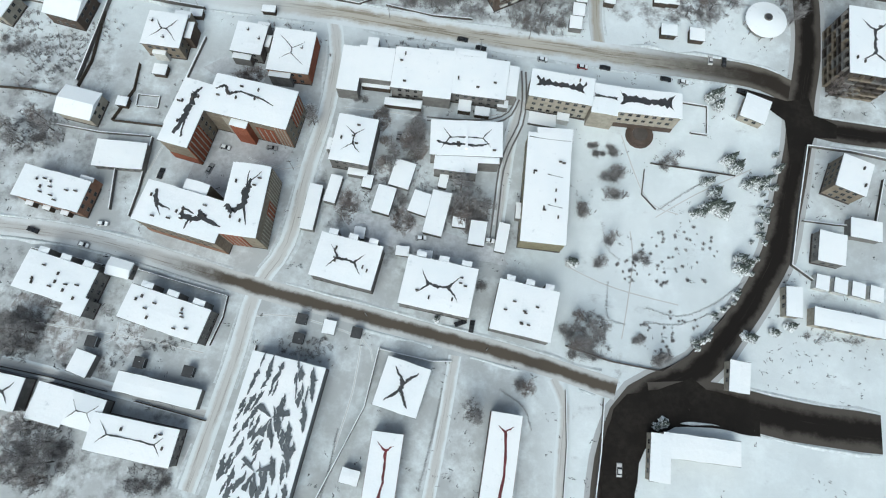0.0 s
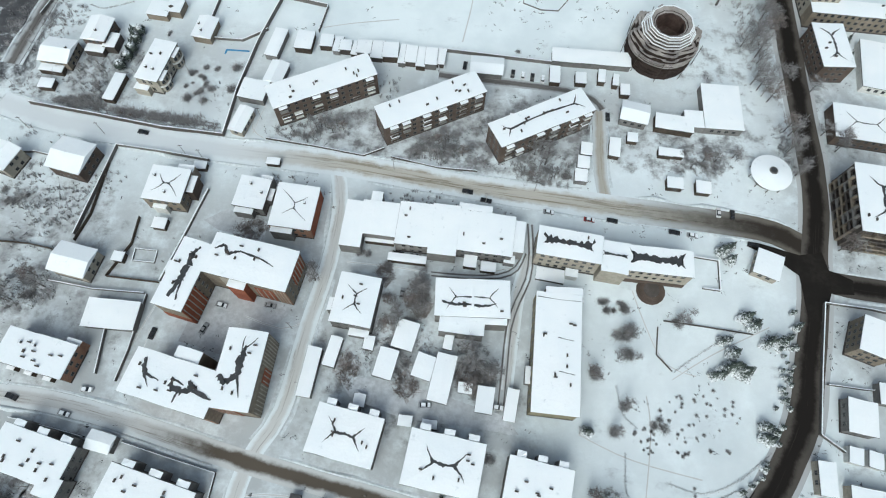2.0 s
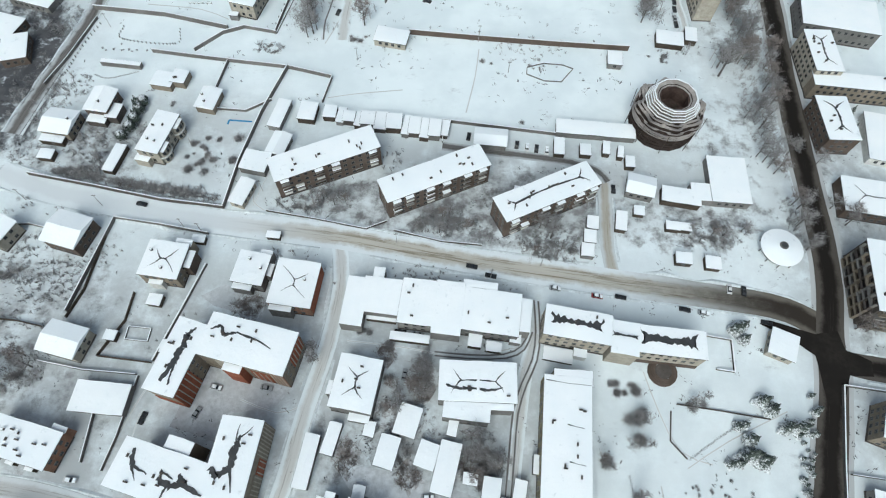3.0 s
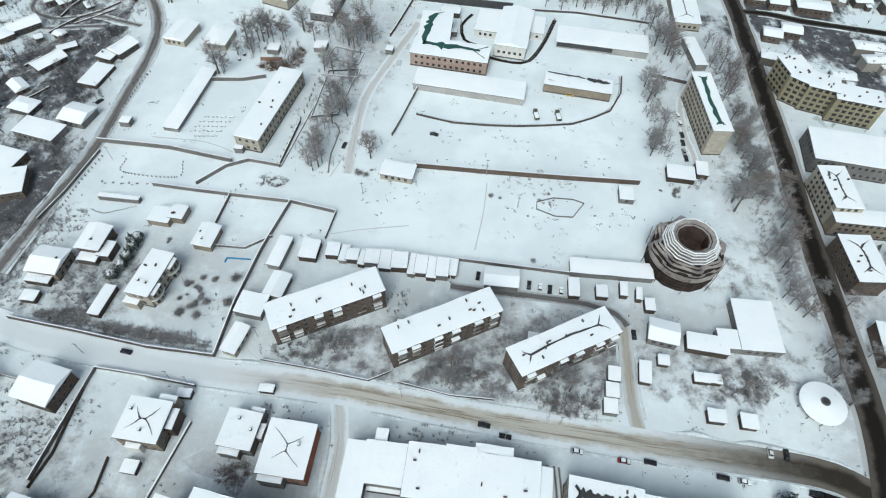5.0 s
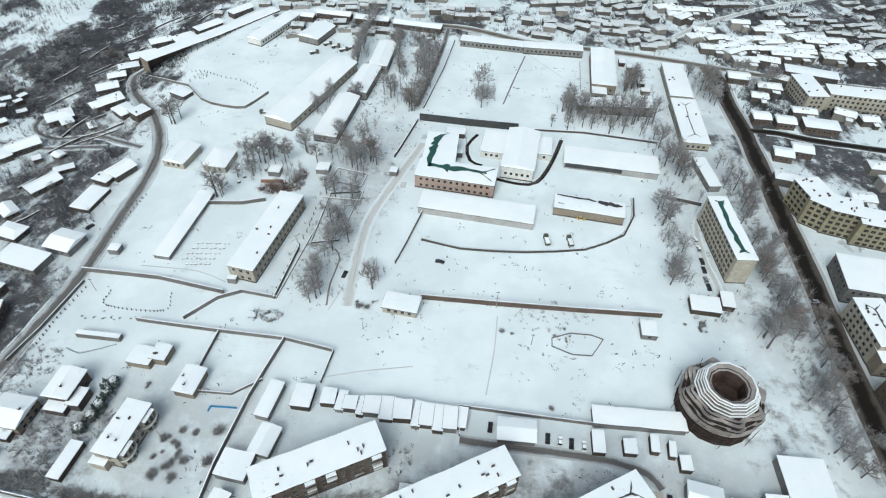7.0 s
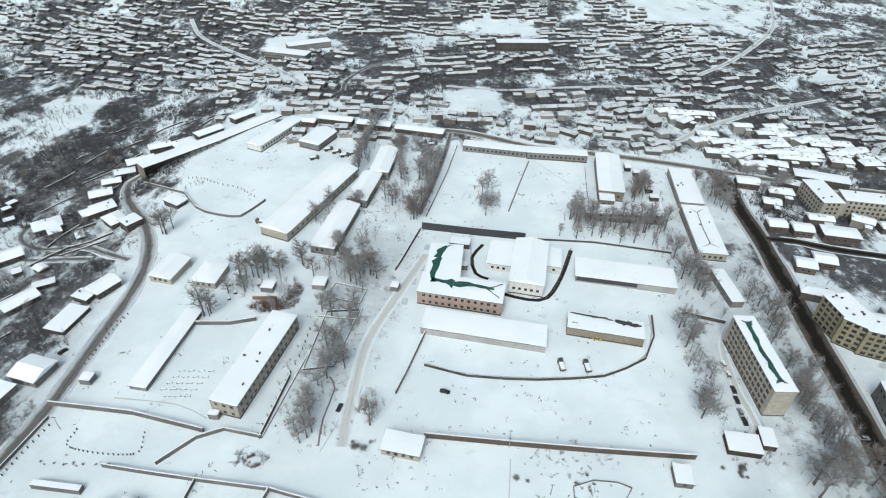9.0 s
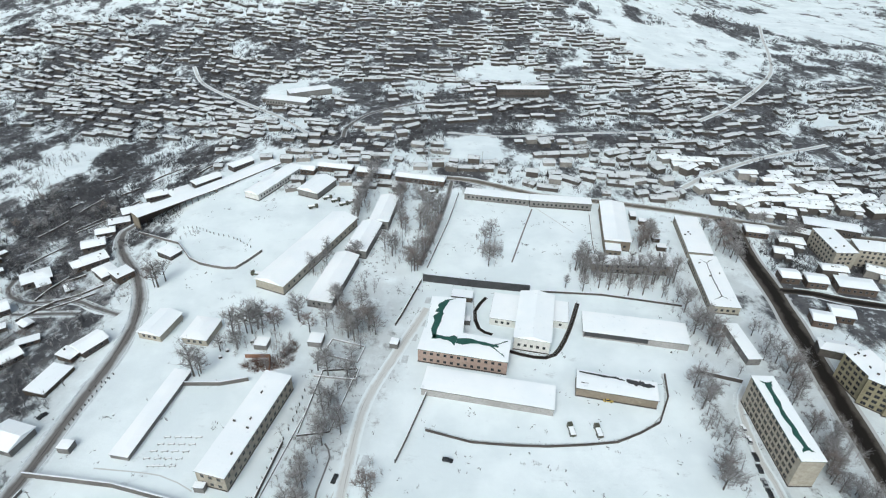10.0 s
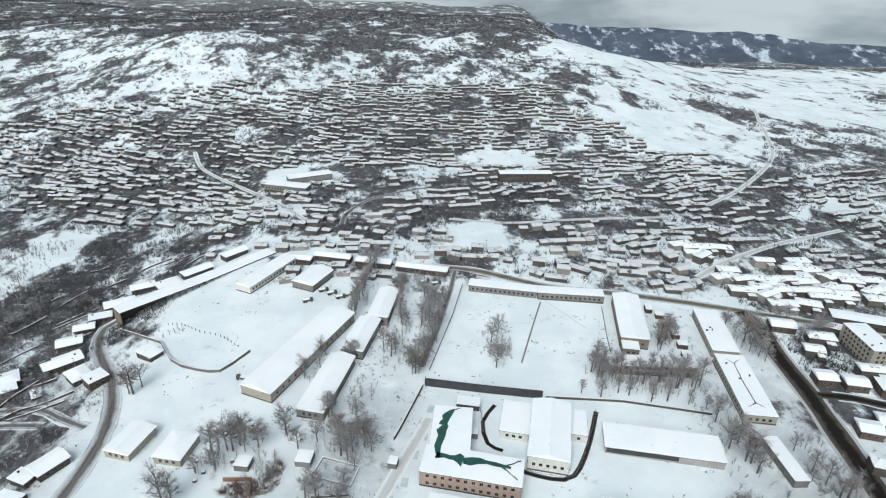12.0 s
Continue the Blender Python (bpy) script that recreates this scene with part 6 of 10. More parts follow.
# east of the black road
loggias(building("apartment_building", "five-storey grey block with loggias at the crossroads", "building", 165.8, 127.6, 18.3, 28.6, -10.2, 14.0, "stone_dark", storeys=5, melt=1.2, vents=4, sides="ws", step=4.2, kind="door"), 18.3, 28.6, 14.0, 5, "ws", 4.2)
building("house", "tall brown house with balconies at the corner", "house", 152.7, 76.9, 10.8, 13.0, -24.4, 9.0, "plaster_tan", storeys=3, sides="sw", vents=2, step=2.6)
building("house", "snow-covered house behind the corner yard", "house", 143.0, 50.9, 9.3, 11.1, -13.9, 5.0, "plaster_grey", storeys=1, sides="sw")
building("house", "low snow-covered outbuilding of the corner yard", "house", 157.2, 57.9, 10.8, 7.0, -12.1, 3.5, "plaster_grey", storeys=0)
building("garage", "small snow-covered garage in a row", "garage", 138.8, 38.9, 4.6, 5.3, -16.2, 2.8, "plaster_white", storeys=0, over=0.15)
building("garage", "small snow-covered garage in a row", "garage", 144.8, 37.4, 4.6, 5.3, -16.1, 2.8, "plaster_white", storeys=0, over=0.15)
building("garage", "small snow-covered garage in a row", "garage", 150.7, 35.9, 4.6, 5.3, -15.9, 2.8, "plaster_white", storeys=0, over=0.15)
building("garage", "small snow-covered garage in a row", "garage", 156.7, 34.4, 4.6, 5.2, -15.8, 2.8, "plaster_white", storeys=0, over=0.15)
building("shop", "narrow cream shop on the wedge corner", "shop", 127.0, 31.8, 5.3, 10.4, -9.3, 4.0, "plaster_cream", storeys=1, sides="w")
building("shop", "long low building in the wedge yard", "shop", 144.8, 24.1, 24.5, 6.2, -12.1, 4.0, "plaster_cream", storeys=1, sides="s")
building("shop", "small building in the roundabout wedge", "shop", 103.5, 6.1, 6.2, 9.8, -10.7, 4.5, "plaster_cream", storeys=1, sides="sw", over=0.5)
building("shop", "curved corner building under snow", "shop", 73.5, -19.3, 6.3, 14.6, -8.2, 4.5, "plaster_cream", storeys=1, sides="w")
building("shop", "low shop row on the roundabout", "shop", 87.4, -16.9, 24.6, 7.4, -7.7, 4.5, "plaster_cream", storeys=1, sides="s")
building("shop", "small pavilion with rounded snowy roof", "shop", 123.5, 106.0, 8.9, 9.5, -24.4, 4.0, "plaster_cream", storeys=1, sides="sw", over=0.6)
building("apartment_building", "brown three-storey block on the main road", "building", 170.0, 204.3, 13.2, 23.3, -1.8, 10.0, "stone_brown", storeys=3, sides="ws", melt=1.0, vents=3)
building("apartment_building", "long white wing joining two blocks", "building", 187.0, 225.6, 39.6, 8.2, -6.6, 9.0, "plaster_tan", storeys=3, sides="s", vents=2)
building("apartment_building", "four-storey block along the main road", "building", 174.0, 241.5, 12.0, 25.0, -3.0, 12.0, "plaster_cream", storeys=4, sides="wse", melt=0.8, vents=8)
building("shop", "low flat-roofed depot beside the block", "building", 193.1, 198.5, 15.9, 25.8, -13.2, 4.0, "plaster_white", storeys=1, sides="s")
building("house", "broad low building among bare trees", "building", 176.0, 166.7, 25.1, 16.5, -10.5, 6.0, "stone_brown", storeys=2, sides="s", melt=0.5)
building("apartment_building", "flat-roofed hall on the main road", "building", 192.3, 269.3, 35.6, 21.9, -12.0, 9.0, "plaster_grey", storeys=2, sides="ws")

# curved apartment house
building("apartment_building", "west wing of a curved yellow five-storey house", "building", 183.7, 325.6, 14.8, 13.0, -81.9, 15.0, "plaster_yellow", storeys=5, sides="s", step=3.2, kind="big", vents=4)
building("apartment_building", "middle wing of a curved yellow five-storey house", "building", 185.6, 316.8, 11.6, 13.0, -40.6, 15.0, "plaster_yellow", storeys=5, sides="s", step=3.2, kind="big", vents=4)
building("apartment_building", "main wing of a curved yellow five-storey house", "building", 193.3, 311.3, 14.8, 13.0, -21.6, 15.0, "plaster_yellow", storeys=5, sides="s", step=3.2, kind="big", vents=5)
building("apartment_building", "east wing of a curved yellow five-storey house", "building", 208.1, 302.4, 22.5, 13.0, -17.1, 14.0, "plaster_yellow", storeys=5, sides="s", step=3.2, kind="big", vents=5)
building("apartment_building", "cream block with rounded end among low houses", "building", 235.0, 438.5, 13.0, 28.0, -1.0, 12.0, "plaster_cream", storeys=4, sides="sw", vents=3)
building("apartment_building", "cream five-storey block among low houses", "building", 264.0, 430.0, 39.1, 13.0, -11.0, 12.0, "plaster_cream", storeys=4, sides="s", vents=3)

# three slab blocks in a row
balcony_set(building("apartment_building", "brown stone slab block with snowy balconies", "building", -46.2, 181.6, 43.3, 11.5, 23.3, 12.0, "stone_brown", storeys=4, sides="swe", vents=9, step=3.2, group="slab blocks"), 43.3, 11.5, 12, 4, random.Random(475), [43.3 * k for k in (-0.42, -0.3, -0.1, 0.06, 0.27, 0.42)])
balcony_set(building("apartment_building", "brown stone slab block with balconies and roof pipes", "building", -2.2, 172.8, 43.7, 10.9, 24.1, 12.0, "stone_brown", storeys=4, sides="swe", vents=9, step=3.2, group="slab blocks"), 43.7, 10.9, 12, 4, random.Random(695), [43.7 * k for k in (-0.42, -0.3, -0.1, 0.06, 0.27, 0.42)])
balcony_set(building("apartment_building", "brown stone slab block with dark ridge marks", "building", 41.7, 164.7, 41.7, 11.5, 25.0, 12.0, "stone_brown", storeys=4, sides="swe", vents=9, step=3.2, group="slab blocks", melt=0.8), 41.7, 11.5, 12, 4, random.Random(932), [41.7 * k for k in (-0.42, -0.3, -0.1, 0.06, 0.27, 0.42)])

# villas and sheds north of the street
HOME = building("villa", "cream villa with round bays and arches in a walled garden", "villa", -116.0, 194.5, 9.4, 20.6, -13.4, 8.0, "plaster_cream", storeys=2, sides="se", kind="tall", step=2.8, chimneys=2, vents=2)
villa_bays(HOME, 9.4, 20.6, 8.0)
wing(HOME, -3.0, -11.2, 6.0, 3.0, 4.0, "plaster_cream")
wing(HOME, -5.4, 5.0, 2.4, 6.0, 4.2, "plaster_cream")
HOME = building("house", "two-level house with a snowy terrace roof", "house", -145.0, 213.0, 9.6, 12.0, -9.0, 6.0, "stone_brown", roof="gable", storeys=2, sides="se", chimneys=1)
wing(HOME, 6.2, -3.4, 5.4, 7.6, 4.0, "stone_dark")
wing(HOME, 0.5, -8.0, 8.0, 4.0, 3.0, "stone_dark")
HOME = building("house", "plain house under snow beside the garden wall", "house", -159.6, 201.9, 12.2, 11.8, -9.0, 5.0, "plaster_tan", roof="gable", storeys=2, sides="se", chimneys=1)
wing(HOME, -1.0, -7.6, 10.0, 3.4, 2.8, "timber_dark")
building("gatehouse", "small cream gatehouse at the villa wall", "house", -79.0, 168.6, 5.4, 11.3, -17.9, 4.0, "plaster_cream", roof="gable", storeys=1, sides="se")
building("shed", "flat shed beside the villa wall", "shed", -75.8, 183.6, 10.7, 9.4, -12.0, 3.6, "plaster_grey", storeys=0)
building("shed", "gabled garage behind the first slab block", "shed", -67.3, 192.6, 7.0, 10.4, -15.6, 3.6, "plaster_grey", storeys=0, roof="gable")
building("shed", "narrow shed along the villa wall", "shed", -69.1, 209.0, 5.3, 14.8, -13.8, 3.2, "plaster_grey", storeys=0)
building("shed", "shed in the row behind the slab blocks", "shed", -57.1, 210.5, 7.2, 9.3, -7.8, 3.2, "timber_dark", storeys=0)
building("shed", "small board shed in a crowded row, snow on its roof", "shed", -47.5, 210.4, 5.3, 6.2, -5.1, 3.0, "timber_dark", storeys=0, over=0.3)
building("shed", "narrow store in a crowded row of sheds", "shed", -42.6, 208.9, 3.0, 7.7, -9.5, 2.5, "plaster_grey", storeys=0, over=0.4)
building("shed", "low grey store among crowded snowy sheds", "shed", -39.1, 207.7, 4.4, 5.0, -6.3, 3.2, "stone_dark", storeys=0, over=0.5)
building("shed", "small board shed in a crowded row, snow on its roof", "shed", -34.9, 206.7, 2.6, 7.1, -11.2, 2.6, "timber_dark", storeys=0, over=0.3)
building("shed", "narrow store in a crowded row of sheds", "shed", -31.0, 206.7, 5.7, 6.6, -4.6, 3.4, "plaster_grey", storeys=0, over=0.4)
building("shed", "low grey store among crowded snowy sheds", "shed", -25.3, 205.7, 4.8, 8.8, -5.6, 3.0, "stone_dark", storeys=0, over=0.5)
building("shed", "small board shed in a crowded row, snow on its roof", "shed", -19.6, 205.0, 6.5, 7.7, -3.8, 3.6, "timber_dark", storeys=0, over=0.3)
building("shed", "narrow store in a crowded row of sheds", "shed", -14.1, 203.7, 3.0, 9.8, -9.4, 2.6, "plaster_grey", storeys=0, over=0.4)
building("shed", "low grey store among crowded snowy sheds", "shed", -10.7, 203.1, 4.3, 8.2, -6.3, 3.2, "stone_dark", storeys=0, over=0.5)
building("shed", "small board shed in a crowded row, snow on its roof", "shed", -6.2, 202.1, 3.8, 10.3, -7.0, 2.8, "timber_dark", storeys=0, over=0.3)
building("shed", "narrow store in a crowded row of sheds", "shed", -2.0, 201.8, 4.7, 8.7, -5.6, 3.5, "plaster_grey", storeys=0, over=0.4)
building("shed", "low grey store among crowded snowy sheds", "shed", 2.3, 202.3, 3.0, 7.7, -9.5, 2.6, "stone_dark", storeys=0, over=0.5)
building("shed", "gabled store with open front in the car yard", "shed", 21.8, 197.2, 13.3, 8.2, -5.9, 3.5, "plaster_grey", storeys=0, roof="gable")
building("shed", "long low store along the field wall", "shed", 67.4, 202.3, 33.6, 7.1, -5.1, 3.2, "plaster_grey", storeys=0)
building("garage", "small snow-covered garage in a yard row", "garage", 50.9, 193.5, 4.4, 8.7, -5.9, 2.6, "timber_dark", storeys=0, over=0.2)
building("garage", "small snow-covered garage in a yard row", "garage", 61.9, 191.7, 4.6, 5.7, -5.5, 2.6, "timber_dark", storeys=0, over=0.2)
building("garage", "small snow-covered garage in a yard row", "garage", 71.0, 192.8, 3.0, 6.6, -8.8, 2.6, "timber_dark", storeys=0, over=0.2)
building("garage", "small snow-covered garage in a yard row", "garage", 76.8, 190.7, 2.4, 5.8, -11.4, 2.6, "timber_dark", storeys=0, over=0.2)
building("garage", "small snow-covered garage in a yard row", "garage", 80.1, 185.7, 3.9, 5.6, -6.6, 2.6, "timber_dark", storeys=0, over=0.2)
building("house", "gabled workshop beside the round tower yard", "house", 82.1, 172.8, 10.7, 8.9, -15.1, 4.5, "plaster_grey", storeys=1, roof="gable", sides="s")
building("shed", "long low workshop beside the round tower yard", "shed", 98.1, 168.3, 15.3, 6.9, -10.7, 3.6, "timber_dark", storeys=0)
HOME = building("depot", "flat L-shaped depot below the round tower", "building", 119.0, 176.0, 15.5, 22.0, -5.0, 4.2, "plaster_grey", storeys=1, sides="s")
wing(HOME, -11.5, -6.8, 8.5, 8.0, 3.8, "plaster_grey")
building("garage", "snow-covered garage along the alley", "garage", 57.3, 144.0, 4.9, 5.5, -8.3, 2.6, "plaster_grey", storeys=0, over=0.2)
building("garage", "snow-covered garage along the alley", "garage", 58.9, 150.0, 4.7, 5.6, -8.8, 2.6, "plaster_grey", storeys=0, over=0.2)
building("garage", "snow-covered garage along the alley", "garage", 60.7, 156.3, 4.5, 5.7, -9.4, 2.6, "plaster_grey", storeys=0, over=0.2)
building("garage", "single garage on the far side of the alley", "garage", 72.2, 157.0, 4.1, 8.3, -10.5, 2.8, "timber_dark", storeys=0)
building("kiosk", "small booth in the snowy yard", "kiosk", 94.2, 140.7, 5.9, 4.6, -6.8, 2.8, "timber_dark", storeys=1, sides="s")
building("kiosk", "small hut near the round pavilion", "kiosk", 105.3, 138.9, 5.5, 5.1, -7.4, 2.6, "timber_dark", storeys=0)
building("kiosk", "low hut by the wall", "kiosk", 92.6, 155.0, 5.2, 3.5, -8.2, 2.6, "timber_dark", storeys=0)

# barracks field
building("barrack", "long two-storey barrack with roof vents", "building", -86.9, 295.6, 12.2, 53.0, -14.9, 8.0, "plaster_cream", storeys=2, sides="se", vents=5, step=3.4)
building("hall", "long shed roof beside the yard", "building", -129.8, 305.3, 7.7, 46.8, -9.9, 2.2, "plaster_grey", storeys=0)
building("barn", "long barn with a yellow gabled end", "barn", -85.9, 428.0, 18.0, 80.2, -22.8, 6.0, "plaster_cream", roof="gable", storeys=1, sides="e", step=5)
building("barrack", "stepped barrack beside bare poplars", "building", -67.5, 399.0, 13.5, 45.0, -12.0, 5.0, "plaster_grey", roof="gable", storeys=1, sides="se", rise=0.12)
building("barrack", "middle section of the stepped barrack", "building", -55.3, 441.0, 12.5, 33.0, -12.0, 5.6, "plaster_grey", roof="gable", storeys=1, sides="se", rise=0.12)
building("barrack", "far section of the stepped barrack", "building", -45.3, 475.0, 12.0, 34.0, -8.0, 6.0, "plaster_grey", roof="gable", storeys=1, sides="se", rise=0.12)
long_shed([(-209.0, 470.0), (-171.5, 511.0), (-154.0, 533.0), (-136.0, 556.0)], 10.5, 4.6)
building("barrack", "long store in the vehicle park", "building", -128.6, 516.9, 11.7, 48.1, -25.0, 5.0, "plaster_white", roof="gable", storeys=1, sides="e")
building("barn", "wide gabled store in the vehicle park", "barn", -96.1, 510.2, 16.1, 24.2, -23.8, 5.0, "plaster_grey", roof="gable", storeys=0)
building("house", "low gabled house by the ravine road", "house", -147.9, 359.4, 12.3, 17.7, -14.4, 4.0, "plaster_cream", roof="gable", storeys=1, sides="s", rise=0.12)
building("house", "square pavilion with a wooden porch", "house", -125.9, 355.3, 12.5, 15.5, -9.6, 4.0, "plaster_cream", roof="hip", storeys=1, sides="s", rise=0.1)
HOME = building("headquarters", "pink two-storey building with a green metal roof edge", "building", 2.7, 341.2, 41.8, 14.8, -11.4, 8.0, "plaster_pink", storeys=2, sides="se", metal="sheet_green", step=3.2)
ROOF = [o for o in HOME.children if o.name.startswith("roof")][0]
roof_crack(ROOF, [(-0.38, 0.2), (-0.1, 0.14), (0.38, 0.1)], 4.6, 41.8, 14.8, 8.75, 7, "sheet_green")
roof_crack(ROOF, [(0.3, 0.1), (0.47, 0.42)], 2.0, 41.8, 14.8, 8.72, 7, "sheet_green")
roof_crack(ROOF, [(0.3, 0.1), (0.46, -0.3)], 1.6, 41.8, 14.8, 8.72, 7, "sheet_green")
HOME = building("headquarters", "rear wing of the pink building", "building", -5.7, 360.3, 17.4, 32.9, -5.6, 8.0, "plaster_pink", storeys=2, sides="w", metal="sheet_green")
ROOF = [o for o in HOME.children if o.name.startswith("roof")][0]
roof_crack(ROOF, [(-0.05, 0.42), (-0.2, 0.1), (-0.25, -0.48)], 5.0, 17.4, 32.9, 8.75, 8, "sheet_green")
roof_crack(ROOF, [(-0.05, 0.42), (0.2, 0.48)], 1.6, 17.4, 32.9, 8.72, 8, "sheet_green")
building("hall", "gym hall with an arched white gable", "building", 39.1, 363.4, 17.3, 36.7, -12.0, 8.0, "plaster_white", roof="gable", storeys=1, sides="s", rise=0.1)
building("hall", "low annex of the gym hall", "building", 25.1, 374.5, 13.1, 20.9, -11.9, 4.5, "plaster_white", storeys=1, sides="s")
building("hall", "east annex of the gym hall", "building", 53.9, 371.2, 7.5, 16.3, -10.1, 4.5, "plaster_white", storeys=1, sides="s")
building("depot", "very long flat depot with concrete front", "building", 12.6, 318.2, 57.9, 13.6, -11.4, 4.0, "concrete", storeys=0)
HOME = building("depot", "open-sided vehicle shelter under snow", "building", 89.5, 360.0, 50.8, 15.3, -10.1, 4.0, "concrete", storeys=0, over=0.6)
# dark sheet on the solid front stands for shade in the open side
panel(HOME, 50.8, 15.3, "s", -25.0, 6.0, 1.2, 3.7, "sheet_dark", strips=0)
HOME = building("depot", "long store with dark melted roof edge", "building", 69.8, 319.3, 34.8, 10.9, -12.2, 5.0, "plaster_tan", storeys=0)
ROOF = [o for o in HOME.children if o.name.startswith("roof")][0]
roof_crack(ROOF, [(-0.48, 0.4), (0, 0.36), (0.1, 0.3)], 1.5, 34.8, 10.9, 5.74, 9)
roof_crack(ROOF, [(0.12, 0.3), (0.3, 0.26), (0.47, 0.24)], 3.6, 34.8, 10.9, 5.76, 9)
roof_crack(ROOF, [(-0.45, -0.2), (-0.36, -0.2)], 1.0, 34.8, 10.9, 5.70, 9)
building("gatehouse", "gatehouse at the end of the long wall", "house", -22.4, 255.6, 14.8, 8.5, -12.1, 3.6, "plaster_cream", storeys=1, sides="s", over=0.6)
building("apartment_building", "tall grey-green block with a green roof ridge", "building", 129.6, 294.0, 9.2, 43.0, -0.9, 15.5, "plaster_cream", storeys=5, sides="w", melt=2.2, metal="sheet_green", step=3.0, kind="big")
building("shed", "snow-covered garage row by the tall block", "garage", 109.9, 257.4, 12.5, 8.4, -9.0, 3.0, "timber_dark", storeys=0)
building("shed", "single garage by the tall block", "garage", 120.6, 260.1, 5.2, 8.5, -9.4, 3.0, "timber_dark", storeys=0)
building("shed", "kiosk on the open field", "kiosk", 81.7, 243.9, 6.4, 7.9, -6.8, 3.0, "plaster_grey", storeys=1, sides="s")

# north edge of the field
building("hangar", "long gabled hangar in the tree yard", "building", 104.8, 462.5, 15.6, 50.0, -9.5, 7.0, "plaster_tan", roof="gable", storeys=1, sides="s", rise=0.08)
building("shed", "low entrance block of the hangar", "shed", 97.0, 434.0, 9.0, 8.0, -9.5, 4.6, "plaster_tan", storeys=1, sides="s")
for px, py, a, b in ((122.5, 480.0, 4.0, 7.0), (127.0, 472.0, 5.0, 4.0), (129.5, 452.5, 4.5, 8.0), (129.5, 440.5, 5.5, 4.5), (128.0, 430.0, 5.0, 5.5)):
    building("shed", "small snow-covered shed in the tree yard", "shed", px, py, a, b, -9.0, 2.8, "timber_dark", storeys=0, over=0.3)
building("school", "long low school row behind bare trees", "building", 103.8, 417.5, 47.0, 9.5, -2.5, 6.0, "plaster_tan", storeys=2, sides="s", vents=4)
building("terrace", "long low row under snow, north section", "house", 153.4, 452.9, 14.4, 44.5, -8.1, 5.0, "plaster_cream", storeys=1, sides="sw", vents=3)
building("terrace", "long low row under snow, south section", "house", 146.4, 402.0, 15.2, 49.0, -7.0, 5.0, "plaster_cream", storeys=1, sides="sw", melt=0.6, vents=3)
building("shed", "narrow store beside the tree-lined road", "shed", 141.0, 351.7, 6.5, 25.5, 2.3, 4.0, "plaster_grey", storeys=0)
building("terrace", "street row with shop fronts, west section", "house", 31.7, 500.2, 45.0, 9.0, -10.8, 4.5, "plaster_grey", storeys=1, sides="s")
building("terrace", "street row with shop fronts, east section", "house", 75.0, 492.9, 42.0, 9.0, -5.7, 5.0, "plaster_grey", storeys=1, sides="s")
building("shed", "covered well beside the green-roofed building", "shed", 3.4, 387.0, 11.1, 5.8, -9.7, 3.0, "timber_dark", storeys=0)

# more houses, sheds and paths
building("shed", "small shed in the villa orchard", "shed", -133.8, 185.3, 4.6, 13.5, -12.0, 2.5, "timber_dark", storeys=0, over=0.2)
building("shed", "flat-roofed pump house by the courts", "shed", -122.6, 227.7, 9.4, 8.2, -10.3, 3.0, "plaster_tan", storeys=0, over=0.2)
building("shed", "small pavilion with roof hatches by the courts", "shed", -115.7, 228.9, 6.6, 7.3, -10.6, 3.4, "plaster_tan", storeys=0, over=0.2, vents=2)
building("shed", "garden house with a dark chimney stack", "house", -100.6, 216.2, 7.9, 10.8, -11.5, 4.0, "plaster_tan", storeys=0, roof="gable", chimneys=2)
building("terrace", "long low street row under snow", "house", -112.3, 539.7, 20.5, 8.0, -10.9, 4.2, "stone_brown", storeys=1, sides="s", roof="gable")
building("terrace", "long low street row under snow", "house", -87.5, 543.2, 26.7, 8.0, -12.1, 4.2, "stone_brown", storeys=1, sides="s", roof="gable")
building("terrace", "long low street row under snow", "house", -57.5, 535.6, 25.7, 8.0, -10.2, 4.2, "stone_brown", storeys=1, sides="s", roof="gable")
building("terrace", "long low street row under snow", "house", -22.7, 526.7, 36.6, 8.0, -13.1, 4.2, "stone_brown", storeys=1, sides="s", roof="gable")
building("house", "low town house under snow beside the dark street", "house", 195.0, 411.5, 10.0, 9.0, -7.5, 4.6, "stone_brown", storeys=1, sides="sw", roof="gable")
building("house", "broad town house with a hipped snowy roof", "house", 228.5, 402.0, 20.0, 10.5, -12.0, 5.0, "stone_brown", storeys=1, sides="sw", roof="hip")
building("house", "low town house under snow beside the dark street", "house", 208.5, 407.0, 11.0, 9.0, -10.0, 4.6, "stone_brown", storeys=1, sides="sw", roof="gable")
building("house", "low town house under snow beside the dark street", "house", 200.5, 464.5, 14.0, 10.0, -12.0, 4.5, "stone_brown", storeys=1, sides="sw", roof="gable")
building("house", "long dark-walled hall beside the street", "house", 254.0, 470.5, 34.0, 10.5, -19.0, 6.0, "stone_dark", storeys=1, sides="sw", roof="hip")
building("house", "low town house under snow beside the dark street", "house", 192.5, 372.0, 10.0, 9.0, -15.3, 4.5, "stone_brown", storeys=1, sides="sw", roof="gable")
building("house", "low town house under snow beside the dark street", "house", 205.5, 376.5, 11.0, 9.5, -14.6, 4.5, "stone_brown", storeys=1, sides="sw", roof="gable")
building("shed", "small shed in the barracks yard", "shed", -94.7, 347.5, 6.3, 5.8, -6.6, 2.8, "plaster_grey", storeys=0, over=0.2)
building("shed", "small shed in the barracks yard", "shed", -69.2, 350.6, 6.8, 6.8, -6.0, 2.8, "plaster_grey", storeys=0, over=0.2)
building("shed", "small shed in the barracks yard", "shed", -30.9, 348.8, 4.0, 4.3, -10.9, 2.8, "plaster_grey", storeys=0, over=0.2)
